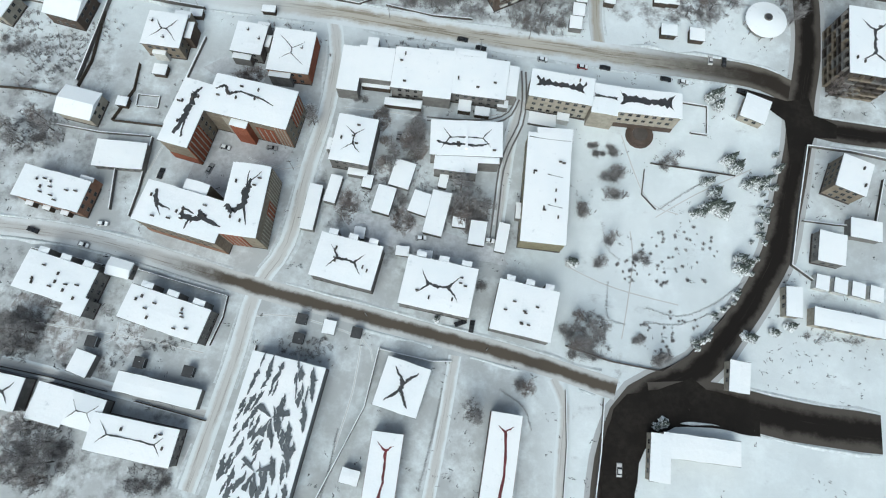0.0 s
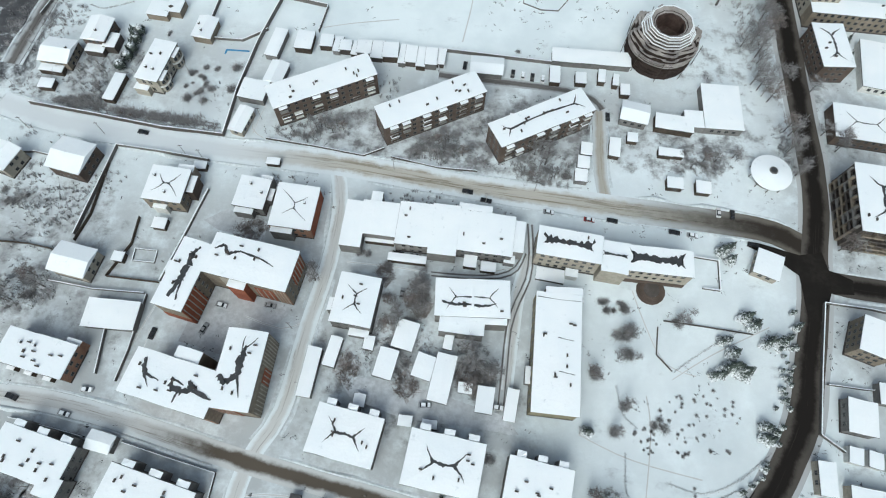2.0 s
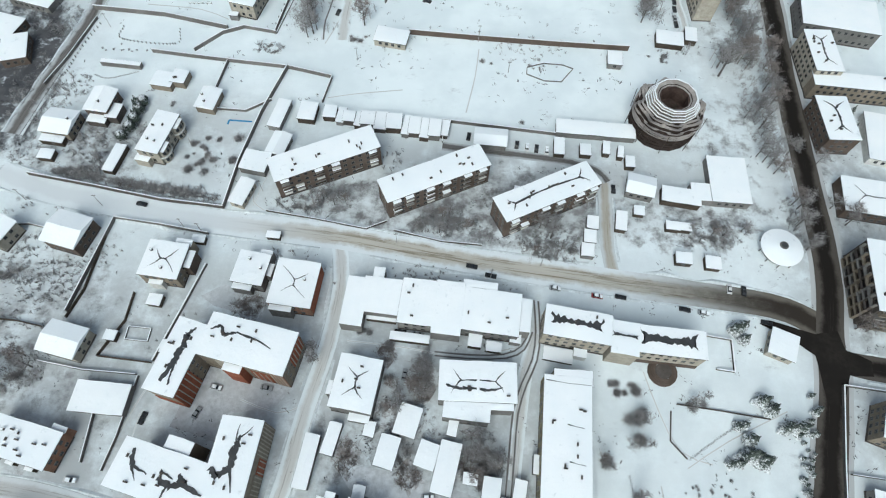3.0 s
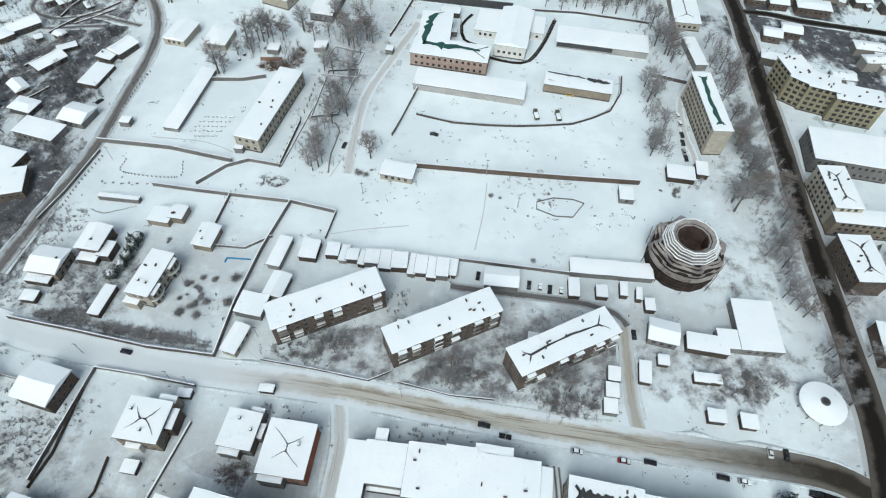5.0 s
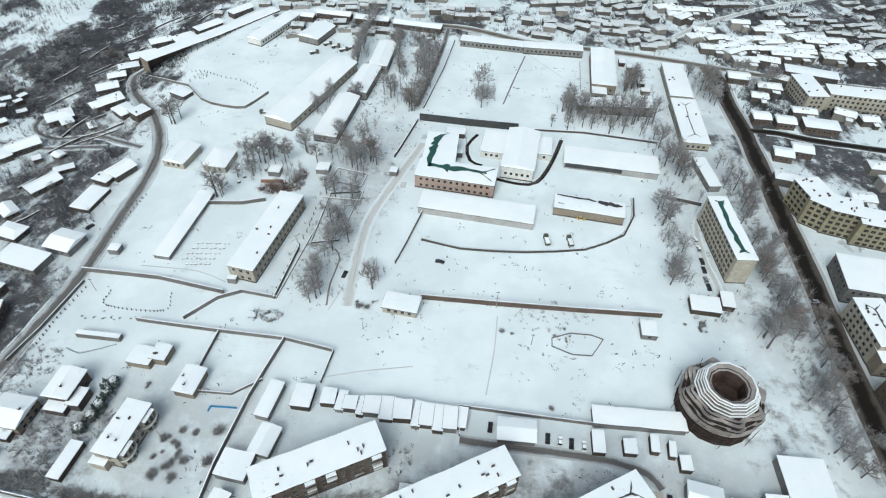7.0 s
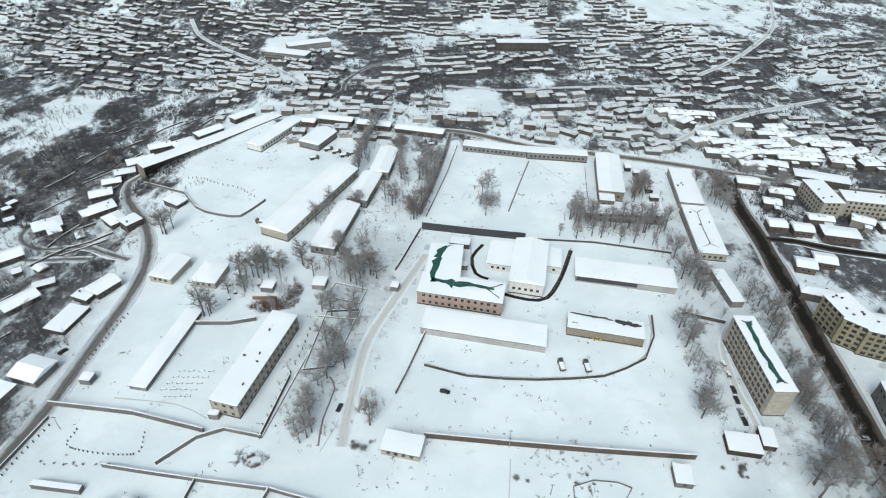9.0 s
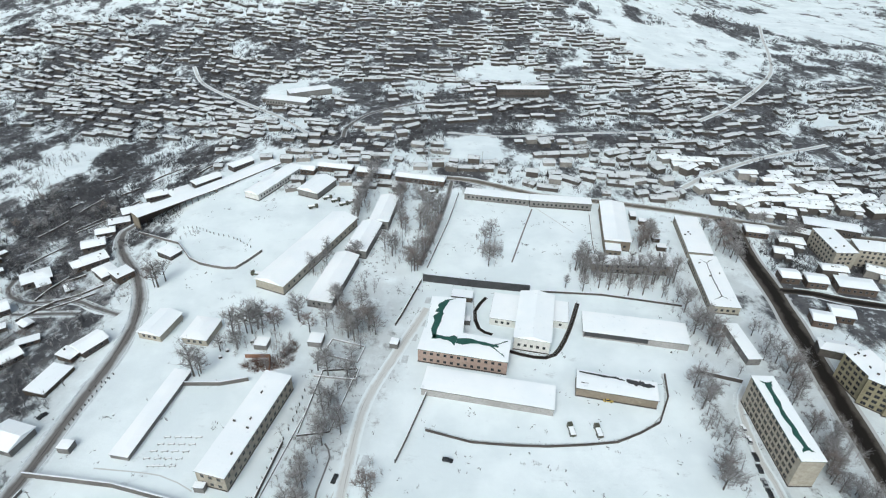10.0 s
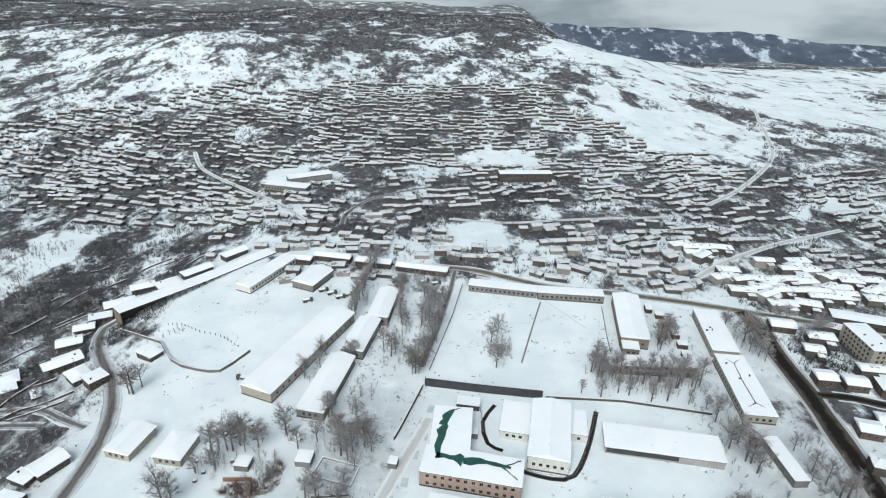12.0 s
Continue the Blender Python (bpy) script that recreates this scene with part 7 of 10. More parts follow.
building("shed", "small shed in the barracks yard", "shed", 2.4, 366.8, 8.8, 3.9, -4.9, 2.8, "plaster_grey", storeys=0, over=0.2)
building("shed", "small shed in the barracks yard", "shed", -98.1, 269.2, 4.0, 2.5, -6.6, 2.8, "plaster_grey", storeys=0, over=0.2)
building("shed", "small shed in the barracks yard", "shed", -156.6, 287.0, 4.9, 4.4, -7.0, 2.8, "plaster_grey", storeys=0, over=0.2)
building("shed", "ruined roofless shed by the ravine road", "shed", -184.6, 324.6, 10.9, 17.8, -13.7, 2.4, "timber_dark", storeys=0, over=0.1)
RAVINE = (
    (-218.5, 431.0, 13.0, 10.0, 42, 5.0, "gable"), (-226.0, 428.0, 8.0, 9.0, -48, 4.2, "gable"), (-203.0, 414.5, 12.0, 9.5, -40, 4.0, "hip"), (-189.5, 407.5, 9.0, 9.5, -38, 5.0, "flat"),
    (-247.0, 417.0, 15.0, 11.0, 36, 4.6, "hip"), (-239.5, 411.0, 8.0, 7.0, -50, 3.4, "flat"), (-177.0, 347.0, 12.5, 9.0, 58, 4.2, "gable"), (-184.5, 341.0, 9.0, 6.0, -20, 3.0, "flat"),
    (-217.0, 340.0, 16.0, 8.5, 52, 4.0, "gable"), (-252.0, 383.0, 17.0, 10.0, 40, 4.5, "gable"), (-259.5, 372.5, 10.0, 9.0, -45, 4.0, "hip"), (-230.5, 452.5, 13.0, 9.0, 28, 4.0, "gable"),
    (-230.5, 468.5, 11.0, 7.0, 24, 3.6, "gable"), (-226.0, 479.5, 13.0, 7.5, 26, 3.8, "flat"), (-220.5, 494.0, 18.0, 9.0, 32, 4.2, "gable"), (-214.5, 514.5, 15.0, 8.0, 30, 4.0, "gable"),
    (-195.0, 511.0, 15.0, 9.5, 42, 4.4, "hip"), (-180.5, 525.5, 20.0, 8.0, 48, 4.2, "gable"), (-161.5, 549.0, 18.0, 8.0, 50, 4.0, "gable"), (-213.5, 355.0, 10.0, 4.5, 30, 2.6, "flat"),
    (-236.0, 300.0, 17.0, 8.0, 50, 3.8, "gable"), (-212.0, 300.0, 12.0, 8.5, -18, 3.6, "hip"), (-224.0, 318.0, 10.0, 6.5, -42, 3.4, "gable"), (-170.0, 427.5, 12.0, 8.0, -30, 3.2, "flat"))
for x, y, L, W, turn, H, top in RAVINE:
    building("house", {"gable": "old gabled house stepping down the ravine, patchy snow roof", "hip": "old hip-roofed house with dark eaves by the ravine", "flat": "low flat-roofed outhouse on the ravine edge"}[top], "house", x, y, L, W, turn, H, "stone_dark" if L > 11 else "stone_brown", roof=top, storeys=1, sides="se", over=0.5, chimneys=int(L) % 2, rise=0.17)
fence("low wall of a planted bed", 1.0, 0.35, "stone_dark", [(-62.9, 331.0), (-47.0, 332.5), (-54.6, 296.2), (-67.6, 294.0), (-62.9, 331.0)])
fence("ruined brick walls behind the barrack", 2.0, 0.4, "brick_brown", [(-100.8, 339.3), (-89.1, 339.6), (-87.4, 330.5)], cap=False)
fence("low foundation walls of an unbuilt hall", 0.9, 0.50, "concrete", [(-64.8, 342.1), (-47.7, 336.8), (-45.2, 347.4), (-61.7, 352.6), (-64.8, 342.1)])
fence("low foundation walls beside the lane", 0.9, 0.50, "concrete", [(-66.5, 327.7), (-47.2, 325.4), (-46.0, 333.7)])
fence("old foundation ring on the open field", 0.45, 0.30, "wall_stone", [(40.8, 240.3), (48.7, 242.8), (57.5, 242.0), (62.2, 239.8), (56.0, 231.6), (48.1, 232.1), (40.3, 236.1), (40.8, 240.3)], cap=False)
post_row([(-78.9, 261.0), (-74.8, 282.4), (-70.6, 301.8), (-68.8, 318.6)], 4.0, 1.6)
post_row([(-163.2, 317.8), (-157.3, 327.7)], 2.4, 0.9)
trail([(-53.9, 253.7), (-48.0, 270.7), (-47.9, 287.0)])
trail([(-49.8, 220.6), (-36.9, 223.2), (-16.6, 225.7)])
trail([(-75.0, 175.6), (-75.2, 166.5), (-70.3, 162.2)])
trail([(-33.4, 108.0), (-13.9, 105.7), (7.7, 102.3), (29.4, 106.1)])
trail([(48.1, 46.3), (60.2, 40.1), (72.2, 35.9), (88.1, 31.7)])
trail([(73.4, 59.4), (73.5, 48.6), (69.7, 31.8), (66.3, 19.6)])
trail([(72.8, 97.3), (76.3, 83.7), (81.8, 70.4), (92.1, 66.0)])
trail([(83.5, 64.9), (99.2, 73.6), (121.4, 83.3)])
trail([(-148.6, 28.3), (-124.9, 24.3), (-99.5, 20.3), (-78.0, 15.4)])
trail([(-118.0, 16.6), (-109.1, 20.3), (-107.9, 26.1)])
trail([(-61.7, 27.9), (-48.1, 27.8), (-24.4, 19.9), (-20.4, 12.2)])
trail([(-24.4, 19.9), (-26.8, 2.9), (-32.6, -16.9)])
trail([(-47.2, 84.8), (-55.4, 82.5), (-68.3, 87.0)])
trail([(-106.4, 75.8), (-103.4, 84.7), (-98.5, 96.2)])
trail([(57.3, 489.6), (67.8, 472.9), (77.8, 457.2)])
road("path", "narrow dark trodden path through the snow", "dark_lane", 1.1, [(54.9, 487.3), (44.7, 455.7), (34.2, 422.0)], 0.06, False, 33)
road("path", "dark kerbed path beside the lane", "dark_lane", 0.9, [(-54.9, 256.2), (-55.0, 268.9), (-52.5, 284.2), (-55.6, 290.6)], 0.06, False, 34)
for px, py in ((-15.5, 384.7), (-23.1, 365.7), (-18.2, 365.9), (-29.9, 339.3), (-25.8, 339.4), (-26.5, 354.8), (-22.0, 354.8), (-31.8, 330.0), (-43.0, 283.0), (-39.0, 282.5), (-19.5, 376.0)):
    pave("pavement", "swept square marked out on the drill lane", "swept_square", [(px - 1.5, py - 2.4), (px + 1.5, py - 2.7), (px + 2.3, py + 2.4), (px - 0.7, py + 2.7)], 0.05)
for px, py in ((-101.9, 370.4), (-103.4, 364.4), (-112.4, 339.0), (-115.5, 349.5), (-108.0, 366.0), (-100.4, 349.9), (-98.0, 372.0), (-106.0, 374.0), (-110.5, 343.5)):
    building("shed", "small snow-topped crate stack in the yard", "crate", px, py, 1.6, 1.2, 20, 0.9, "timber_dark", storeys=0, over=0.1)
trail([(18.8, 251.5), (16.4, 234.0), (11.8, 213.1)])
trail([(-142.1, 278.2), (-115.7, 275.2), (-101.3, 268.6)])
for pts in (((35.2, 124.0), (35.0, 112.0), (33.0, 101.5), (28.7, 93.0), (25.0, 83.0), (23.0, 70.0), (20.8, 55.0)), ((36.8, 123.6), (36.6, 111.6), (34.7, 101.0), (30.4, 92.4), (26.7, 82.4), (24.8, 69.5), (22.6, 54.5)), ((-2.0, 102.6), (10.9, 101.5), (23.7, 101.8), (30.4, 105.0), (33.8, 111.6)), ((-2.0, 104.0), (10.9, 102.9), (22.8, 103.2), (29.4, 106.3), (32.5, 112.0))):
    road("path", "dark wheel rut pressed into the snow", "dark_lane", 0.9, list(pts), 0.15, False, 31)
trail([(-74.8, 164.3), (-71.9, 175.6), (-68.4, 185.2)], 0.45)
trail([(-101.1, 82.5), (-102.9, 67.1), (-104.5, 60.7)], 0.45)

# trodden yards
pave("pavement", "grey swept yard of the school", "trodden_snow", [(-88.0, 85.9), (-80.0, 102.0), (-51.8, 91.1), (-55.6, 84.7), (-70.0, 82.5), (-73.3, 72.5), (-90.3, 78.0)], 0.04)
pave("pavement", "grey yard behind the school", "trodden_snow", [(-88.6, 124.9), (-80.4, 129.9), (-64.5, 122.5), (-65.1, 115.2), (-82.9, 121.2)], 0.04)
pave("pavement", "trodden yard among sheds", "trodden_snow", [(-33.9, 65.9), (-13.4, 63.8), (23.5, 52.3), (27.4, 46.1), (-13.2, 52.1), (-29.6, 58.4)], 0.04)
road("road_24", "yard lane with dark wheel tracks behind the slab blocks", "dark_lane", 4.5, [(1.2, 194.7), (14.6, 192.8), (36.6, 190.1), (56.2, 186.8), (66.5, 182.5), (70.2, 177.2)], 0.10, bank=False, seed=25)

pave("pavement", "bare brown soil of a fenced plot", "plot_soil", [(-22.9, 86.6), (-14.2, 85.9), (-15.7, 76.9), (-23.5, 77.9)], 0.045)
for px, py, r in ((-6.3, 94.0, 7.0), (-31.0, 68.5, 5.5), (-10.6, 62.6, 4.6), (13.5, 64.8, 7.2), (-19.0, 103.0, 4.0), (-70.0, 121.5, 6.5), (-46.0, 104.0, 4.0), (-127.0, 24.0, 8.0), (-138.0, 30.0, 9.0), (-134.0, -12.0, 12.0), (-104.0, 22.0, 6.0)):
    pave("pavement", "thawed brown soil showing through the snow", "plot_soil", [(px + r * k * math.cos(g), py + 1.25 * r * k * math.sin(g)) for g, k in ((0.2, 1.0), (0.9, 0.75), (1.6, 1.05), (2.5, 0.8), (3.3, 1.0), (4.0, 0.7), (4.8, 1.1), (5.6, 0.85))], 0.043)

# walls and fences
fence("long retaining wall of brown stone", 3.0, 0.60, "stone_brown", [(-14.2, 260.7), (19.2, 257.4), (53.4, 254.5), (89.8, 252.0)])
fence("barracks perimeter wall of pale stone", 2.6, 0.60, "wall_stone", [(-166.5, 274.5), (-131.1, 270.1), (-100.3, 262.1)])
fence("curved garden wall of pale stone", 2.0, 0.50, "wall_stone", [(-113.5, 247.8), (-102.2, 259.1), (-92.7, 263.0), (-77.2, 259.7)])
fence("tall garden wall of the villa", 2.6, 0.50, "wall_stone", [(-86.2, 163.1), (-83.4, 185.0), (-77.6, 211.4), (-69.2, 238.2)])
fence("garden wall behind the courts", 2.2, 0.50, "wall_stone", [(-132.5, 246.7), (-113.7, 243.8), (-93.2, 240.9), (-69.1, 237.8), (-48.7, 232.2)])
fence("garden wall between two courts", 2.0, 0.40, "wall_stone", [(-48.7, 232.2), (-51.8, 217.6)])
fence("garden wall between two courts", 2.0, 0.40, "wall_stone", [(-96.9, 240.9), (-101.6, 213.3)])
fence("low front wall of the villa garden", 2.4, 0.40, "stone_dark", [(-167.5, 178.0), (-140.4, 172.5), (-111.7, 166.1), (-86.1, 162.7)])
fence("low wall of the court terrace", 1.4, 0.40, "wall_stone", [(-98.8, 213.4), (-84.7, 212.2), (-74.3, 218.7)])
fence("yard wall by the street", 2.0, 0.40, "wall_stone", [(-127.7, 157.7), (-108.9, 154.7), (-90.1, 151.0)])
fence("yard wall between gardens", 2.0, 0.40, "wall_stone", [(-127.7, 157.7), (-131.5, 138.1), (-135.5, 118.6)])
fence("wall of the slab block garden", 1.2, 0.30, "stone_dark", [(-69.2, 161.7), (-49.5, 158.1), (-29.1, 153.7), (-21.0, 157.3)])
fence("wall of the slab block garden", 1.2, 0.30, "stone_dark", [(-18.2, 153.2), (0.6, 148.3), (16.3, 146.8)])
fence("field wall behind the garages", 2.0, 0.40, "wall_stone", [(1.3, 207.9), (24.3, 204.7), (51.1, 201.0)])
fence("depot yard wall", 2.4, 0.40, "wall_stone", [(-14.1, 319.4), (-22.5, 293.2), (-26.6, 281.6)])
fence("wall beside the barracks entrance road", 2.2, 0.40, "stone_dark", [(-19.2, 401.4), (-29.0, 370.4), (-31.5, 363.4)])
# tall, thick and without snow cap: shading put into this wall's dark colour
fence("wall behind the green-roofed building, its shading put into a dark colour", 4.2, 1.20, "sheet_dark", [(-18.2, 402.6), (12.9, 397.3), (41.0, 393.4)], cap=False)
fence("park boundary wall", 1.0, 0.40, "stone_dark", [(46.1, 17.3), (61.5, 11.8), (79.3, 8.2), (89.1, 13.6), (104.1, 27.5)], cap=False)
fence("park terrace wall", 0.8, 0.30, "stone_dark", [(83.0, 86.0), (97.9, 83.7), (114.7, 80.7)], cap=False)
fence("low kerb wall of the park round", 0.6, 0.30, "stone_dark", [(80.6, 83.7), (78.8, 73.7), (83.7, 67.8)], cap=False)
fence("yard wall on the main road", 1.6, 0.40, "wall_stone", [(142.8, 92.1), (136.0, 67.4), (130.3, 45.9), (137.6, 39.4)])
fence("yard wall on the main road", 1.6, 0.40, "wall_stone", [(142.8, 92.1), (158.5, 89.6), (172.9, 86.0)])
fence("pale stone factory yard wall", 2.0, 0.40, "wall_stone", [(-60.0, 17.8), (-63.2, -2.3), (-67.8, -23.5)])
fence("pale stone shop yard wall", 2.0, 0.40, "wall_stone", [(-18.2, 17.0), (-22.8, -2.7), (-37.5, -30.9)])
fence("bare timber garden plot fence", 1.6, 0.20, "timber_dark", [(-129.1, 150.2), (-131.3, 127.2), (-135.0, 116.2)], cap=False, name="fence", category="fence")
fence("bare timber garden plot fence", 1.6, 0.20, "timber_dark", [(-164.9, 116.1), (-151.9, 114.9), (-141.9, 112.6)], cap=False, name="fence", category="fence")
fence("bare timber garden plot fence", 1.6, 0.20, "timber_dark", [(-112.7, 126.1), (-113.5, 115.0), (-120.2, 102.0), (-101.0, 99.6)], cap=False, name="fence", category="fence")
fence("barracks parade wall", 1.0, 0.30, "wall_stone", [(-125.5, 323.1), (-128.7, 291.9), (-130.7, 282.7)])
fence("curved wall of the exercise field", 1.8, 0.40, "wall_stone", [(-204.7, 462.0), (-183.6, 448.1), (-169.2, 439.3), (-155.9, 421.2), (-148.0, 415.5), (-140.0, 412.8), (-132.0, 411.0), (-126.1, 411.5), (-121.4, 418.6), (-115.6, 429.7)])
post_row([(-173.6, 459.5), (-164.4, 457.6), (-150.6, 448.9), (-136.7, 444.0), (-123.7, 434.3)], 3.0, 1.3)
fence("yard wall of the tall block", 2.2, 0.40, "stone_dark", [(111.6, 333.1), (130.9, 326.9)])
fence("side wall of the parade yard", 2.0, 0.40, "wall_stone", [(-72.4, 290.6), (-77.5, 262.5), (-78.1, 259.2)])
fence("long ramp wall beside the brick school", 1.4, 0.60, "wall_stone", [(-88.6, 138.0), (-94.2, 120.0), (-100.6, 100.3)])
fence("square kerb of a small frozen basin", 0.7, 0.35, "wall_stone", [(-111.9, 113.1), (-103.7, 112.2), (-104.0, 107.4), (-112.2, 108.3), (-111.9, 113.1)])
fence("garden wall above the terraces", 1.4, 0.35, "wall_stone", [(-140.0, 100.3), (-123.8, 97.1), (-105.1, 95.5)])
fence("yard wall of the low house", 1.6, 0.35, "wall_stone", [(-104.2, 95.0), (-106.7, 74.7), (-109.0, 64.1)])
fence("side wall of the low house", 1.6, 0.35, "wall_stone", [(-116.1, 82.1), (-116.2, 66.7)])
fence("rear yard wall of the row block", 1.4, 0.30, "stone_dark", [(-141.2, 52.4), (-126.9, 49.2), (-115.4, 46.1)])
fence("rear yard wall of the row block", 1.4, 0.30, "stone_dark", [(-102.9, 44.4), (-88.2, 39.9), (-71.1, 34.8), (-72.2, 27.5), (-75.9, 17.9)])
fence("lane fence of dark timber boards", 1.4, 0.20, "timber_dark", [(-145.5, 11.5), (-127.9, 7.7), (-108.5, 2.9)], cap=False, name="fence", category="fence")
fence("lane fence of dark timber boards", 1.4, 0.20, "timber_dark", [(-98.8, -0.3), (-81.6, -4.9), (-74.9, -6.8)], cap=False, name="fence", category="fence")
fence("side wall of the depot lane", 1.6, 0.35, "wall_stone", [(45.0, 2.4), (44.1, -15.8), (41.5, -34.8)])
fence("side wall of the depot lane", 1.6, 0.35, "wall_stone", [(57.9, -0.5), (55.2, -17.7), (51.6, -34.9)])
fence("low wall of the square hall", 1.0, 0.40, "concrete", [(-18.5, 16.4), (-0.2, 12.1), (6.6, 12.0)])
fence("wide coping of the villa forecourt", 2.4, 2.50, "wall_stone", [(-153.4, 239.1), (-135.1, 236.9)])
fence("kerb of the barracks yard", 0.8, 0.30, "wall_stone", [(-77.2, 259.7), (-69.4, 292.9), (-66.7, 304.4)])
fence("corner yard wall east of the road", 1.4, 0.30, "stone_dark", [(137.0, 62.6), (149.3, 60.6), (162.5, 59.5), (169.2, 78.1)])
fence("terrace wall beside the cream building", 1.0, 0.50, "stone_dark", [(96.3, 110.8), (106.8, 108.9), (105.6, 97.2), (99.2, 98.2)])
fence("garden wall of terraced plots", 1.4, 0.30, "wall_stone", [(-172.7, 154.1), (-159.7, 154.8), (-147.9, 151.8)])
fence("yard wall by the ravine road", 1.6, 0.30, "wall_stone", [(-175.4, 225.9), (-169.9, 241.8), (-163.3, 268.1)])
fence("yard wall of the school trees", 1.4, 0.35, "stone_dark", [(42.5, 393.4), (80.4, 391.2), (122.7, 383.0)])
fence("side wall of the sports ground", 1.6, 0.35, "stone_dark", [(-16.1, 415.2), (-2.8, 468.8), (4.9, 508.1)])
fence("side wall of the tree yard", 1.4, 0.35, "stone_dark", [(93.3, 481.5), (87.8, 446.6), (85.2, 424.8)])
fence("sheds yard wall", 1.6, 0.30, "wall_stone", [(1.3, 207.1), (1.2, 196.3)])
fence("pool edging of blue tiles", 0.3, 0.60, "pool_blue", [(-91.6, 205.1), (-91.2, 207.3), (-81.3, 206.6)], cap=False)
fence("dark stone kerb curving round the drill yard", 0.7, 0.70, "stone_dark", [(-15.0, 297.6), (3.8, 291.7), (20.0, 290.3), (34.7, 289.9), (50.0, 290.8), (64.0, 292.4), (75.0, 297.2), (85.1, 303.0), (93.3, 317.4), (96.3, 331.6)], cap=False)
hedge([(-15.0, 298.8), (3.8, 292.9), (34.7, 291.1), (64.0, 293.6), (84.1, 303.9), (92.1, 317.6), (95.1, 331.6)], 2.0, 901)
hedge([(-31.6, -9.8), (-33.4, -20.4), (-36.5, -32.3)], 2.0, 902)
hedge([(3.1, 2.7), (-0.2, -11.9), (-4.8, -29.2)], 2.0, 903)
hedge([(22.8, 2.5), (30.2, -3.1), (32.7, -10.4)], 2.0, 904)
hedge([(-155.3, 232.4), (-148.6, 230.3), (-136.7, 234.3)], 2.0, 905)
hedge([(5.6, 395.0), (9.2, 384.6), (9.5, 369.2)], 2.0, 906)
hedge([(23.4, 347.3), (37.9, 343.7), (47.8, 345.1), (61.0, 371.7), (66.2, 385.4)], 2.0, 907)
post_row([(-168.1, 234.4), (-165.9, 247.5), (-161.2, 264.4)], 2.2)
post_row([(-157.3, 327.7), (-160.2, 314.2), (-162.5, 296.3)], 2.5)
post_row([(-149.7, 262.7), (-148.3, 254.6), (-123.4, 252.0), (-123.0, 261.5)], 1.6, 0.8)
bench_field(-118.7, 279.2)

# trees, shrubs and hedges of the town
scrub(-13.5, 75.9, 12.5, 13.5, 0, 150, 1.6, 101)
scrub(13.5, 67.3, 8.4, 9.9, 0, 110, 1.8, 102)
scrub(-6.3, 97.5, 3.9, 11.8, 0, 70, 1.6, 103)
scrub(-143.8, 130.9, 13.0, 8.9, 0, 120, 1.3, 104)
scrub(-162.7, 139.7, 8.7, 11.8, 0, 90, 1.4, 105)
scrub(-148.9, 97.3, 12.5, 8.3, 0, 120, 1.5, 106)
scrub(-139.9, 22.4, 8.0, 9.5, 0, 130, 2.0, 107)
scrub(-129.5, -16.0, 12.7, 12.6, 0, 200, 1.8, 108)
scrub(-92.1, -25.0, 8.1, 5.2, 0, 90, 1.6, 109)
scrub(-114.6, 12.8, 11.3, 3.4, 0, 60, 1.2, 110)
scrub(-91.6, 18.3, 9.6, 2.3, 0, 50, 1.0, 111)
scrub(-43.6, 17.7, 9.6, 4.2, 0, 70, 1.2, 112)
scrub(53.8, 25.7, 6.1, 4.5, 0, 60, 1.3, 113)
scrub(55.0, 16.7, 7.6, 5.0, 0, 80, 1.3, 114)
scrub(142.0, 21.0, 11.8, 4.1, 0, 60, 1.4, 115)
scrub(-49.6, 166.4, 16.1, 6.6, 0, 130, 1.4, 116)
scrub(3.4, 155.7, 14.1, 5.9, 0, 130, 1.4, 117)
scrub(44.9, 145.7, 16.3, 6.2, 0, 150, 1.5, 118)
scrub(-140.0, 183.1, 9.7, 7.7, 0, 90, 1.4, 119)
scrub(-169.7, 189.9, 9.3, 7.7, 0, 60, 1.3, 120)
scrub(107.5, 152.7, 13.9, 7.6, 0, 120, 1.3, 121)
scrub(146.3, 219.4, 10.4, 39.8, 0, 160, 1.6, 122)
scrub(143.3, 156.9, 3.3, 14.2, 0, 40, 1.5, 123)
scrub(41.6, 252.1, 18.9, 9.2, 0, 60, 1.2, 124)
scrub(-61.1, 294.0, 16.8, 19.5, 0, 90, 1.5, 125)
scrub(-79.9, 250.2, 7.6, 3.5, 0, 25, 1.6, 126)
scrub(109.0, 302.6, 5.1, 32.0, 0, 80, 1.6, 127)
scrub(150.8, 312.1, 7.0, 40.5, 0, 120, 1.6, 128)
scrub(146.3, 263.2, 5.2, 18.9, 0, 80, 1.6, 129)
scrub(-56.1, 428.8, 18.0, 44.9, 0, 80, 1.6, 130)
scrub(-228.2, 452.9, 34.2, 37.6, 0, 90, 2.0, 131)
scrub(-249.5, 386.8, 22.9, 45.9, 0, 90, 2.0, 132)
scrub(-23.6, 462.0, 13.7, 49.3, 0, 70, 1.8, 133)
scrub(104.3, 420.5, 28.7, 11.0, 0, 60, 1.6, 134)
scrub(23.0, 445.0, 9.2, 21.3, 0, 40, 1.5, 135)
scrub(215.3, 351.5, 19.5, 8.9, 0, 40, 1.8, 136)
grove(13.5, 68.4, 7.5, 8.8, 0, 7, 1.28, 137)
grove(-13.6, 82.6, 8.4, 11.4, 0, 6, 0.96, 138)
grove(-6.3, 97.5, 2.1, 10.6, 0, 6, 0.96, 139)
grove(-139.9, 22.4, 6.7, 7.9, 0, 8, 1.28, 140)
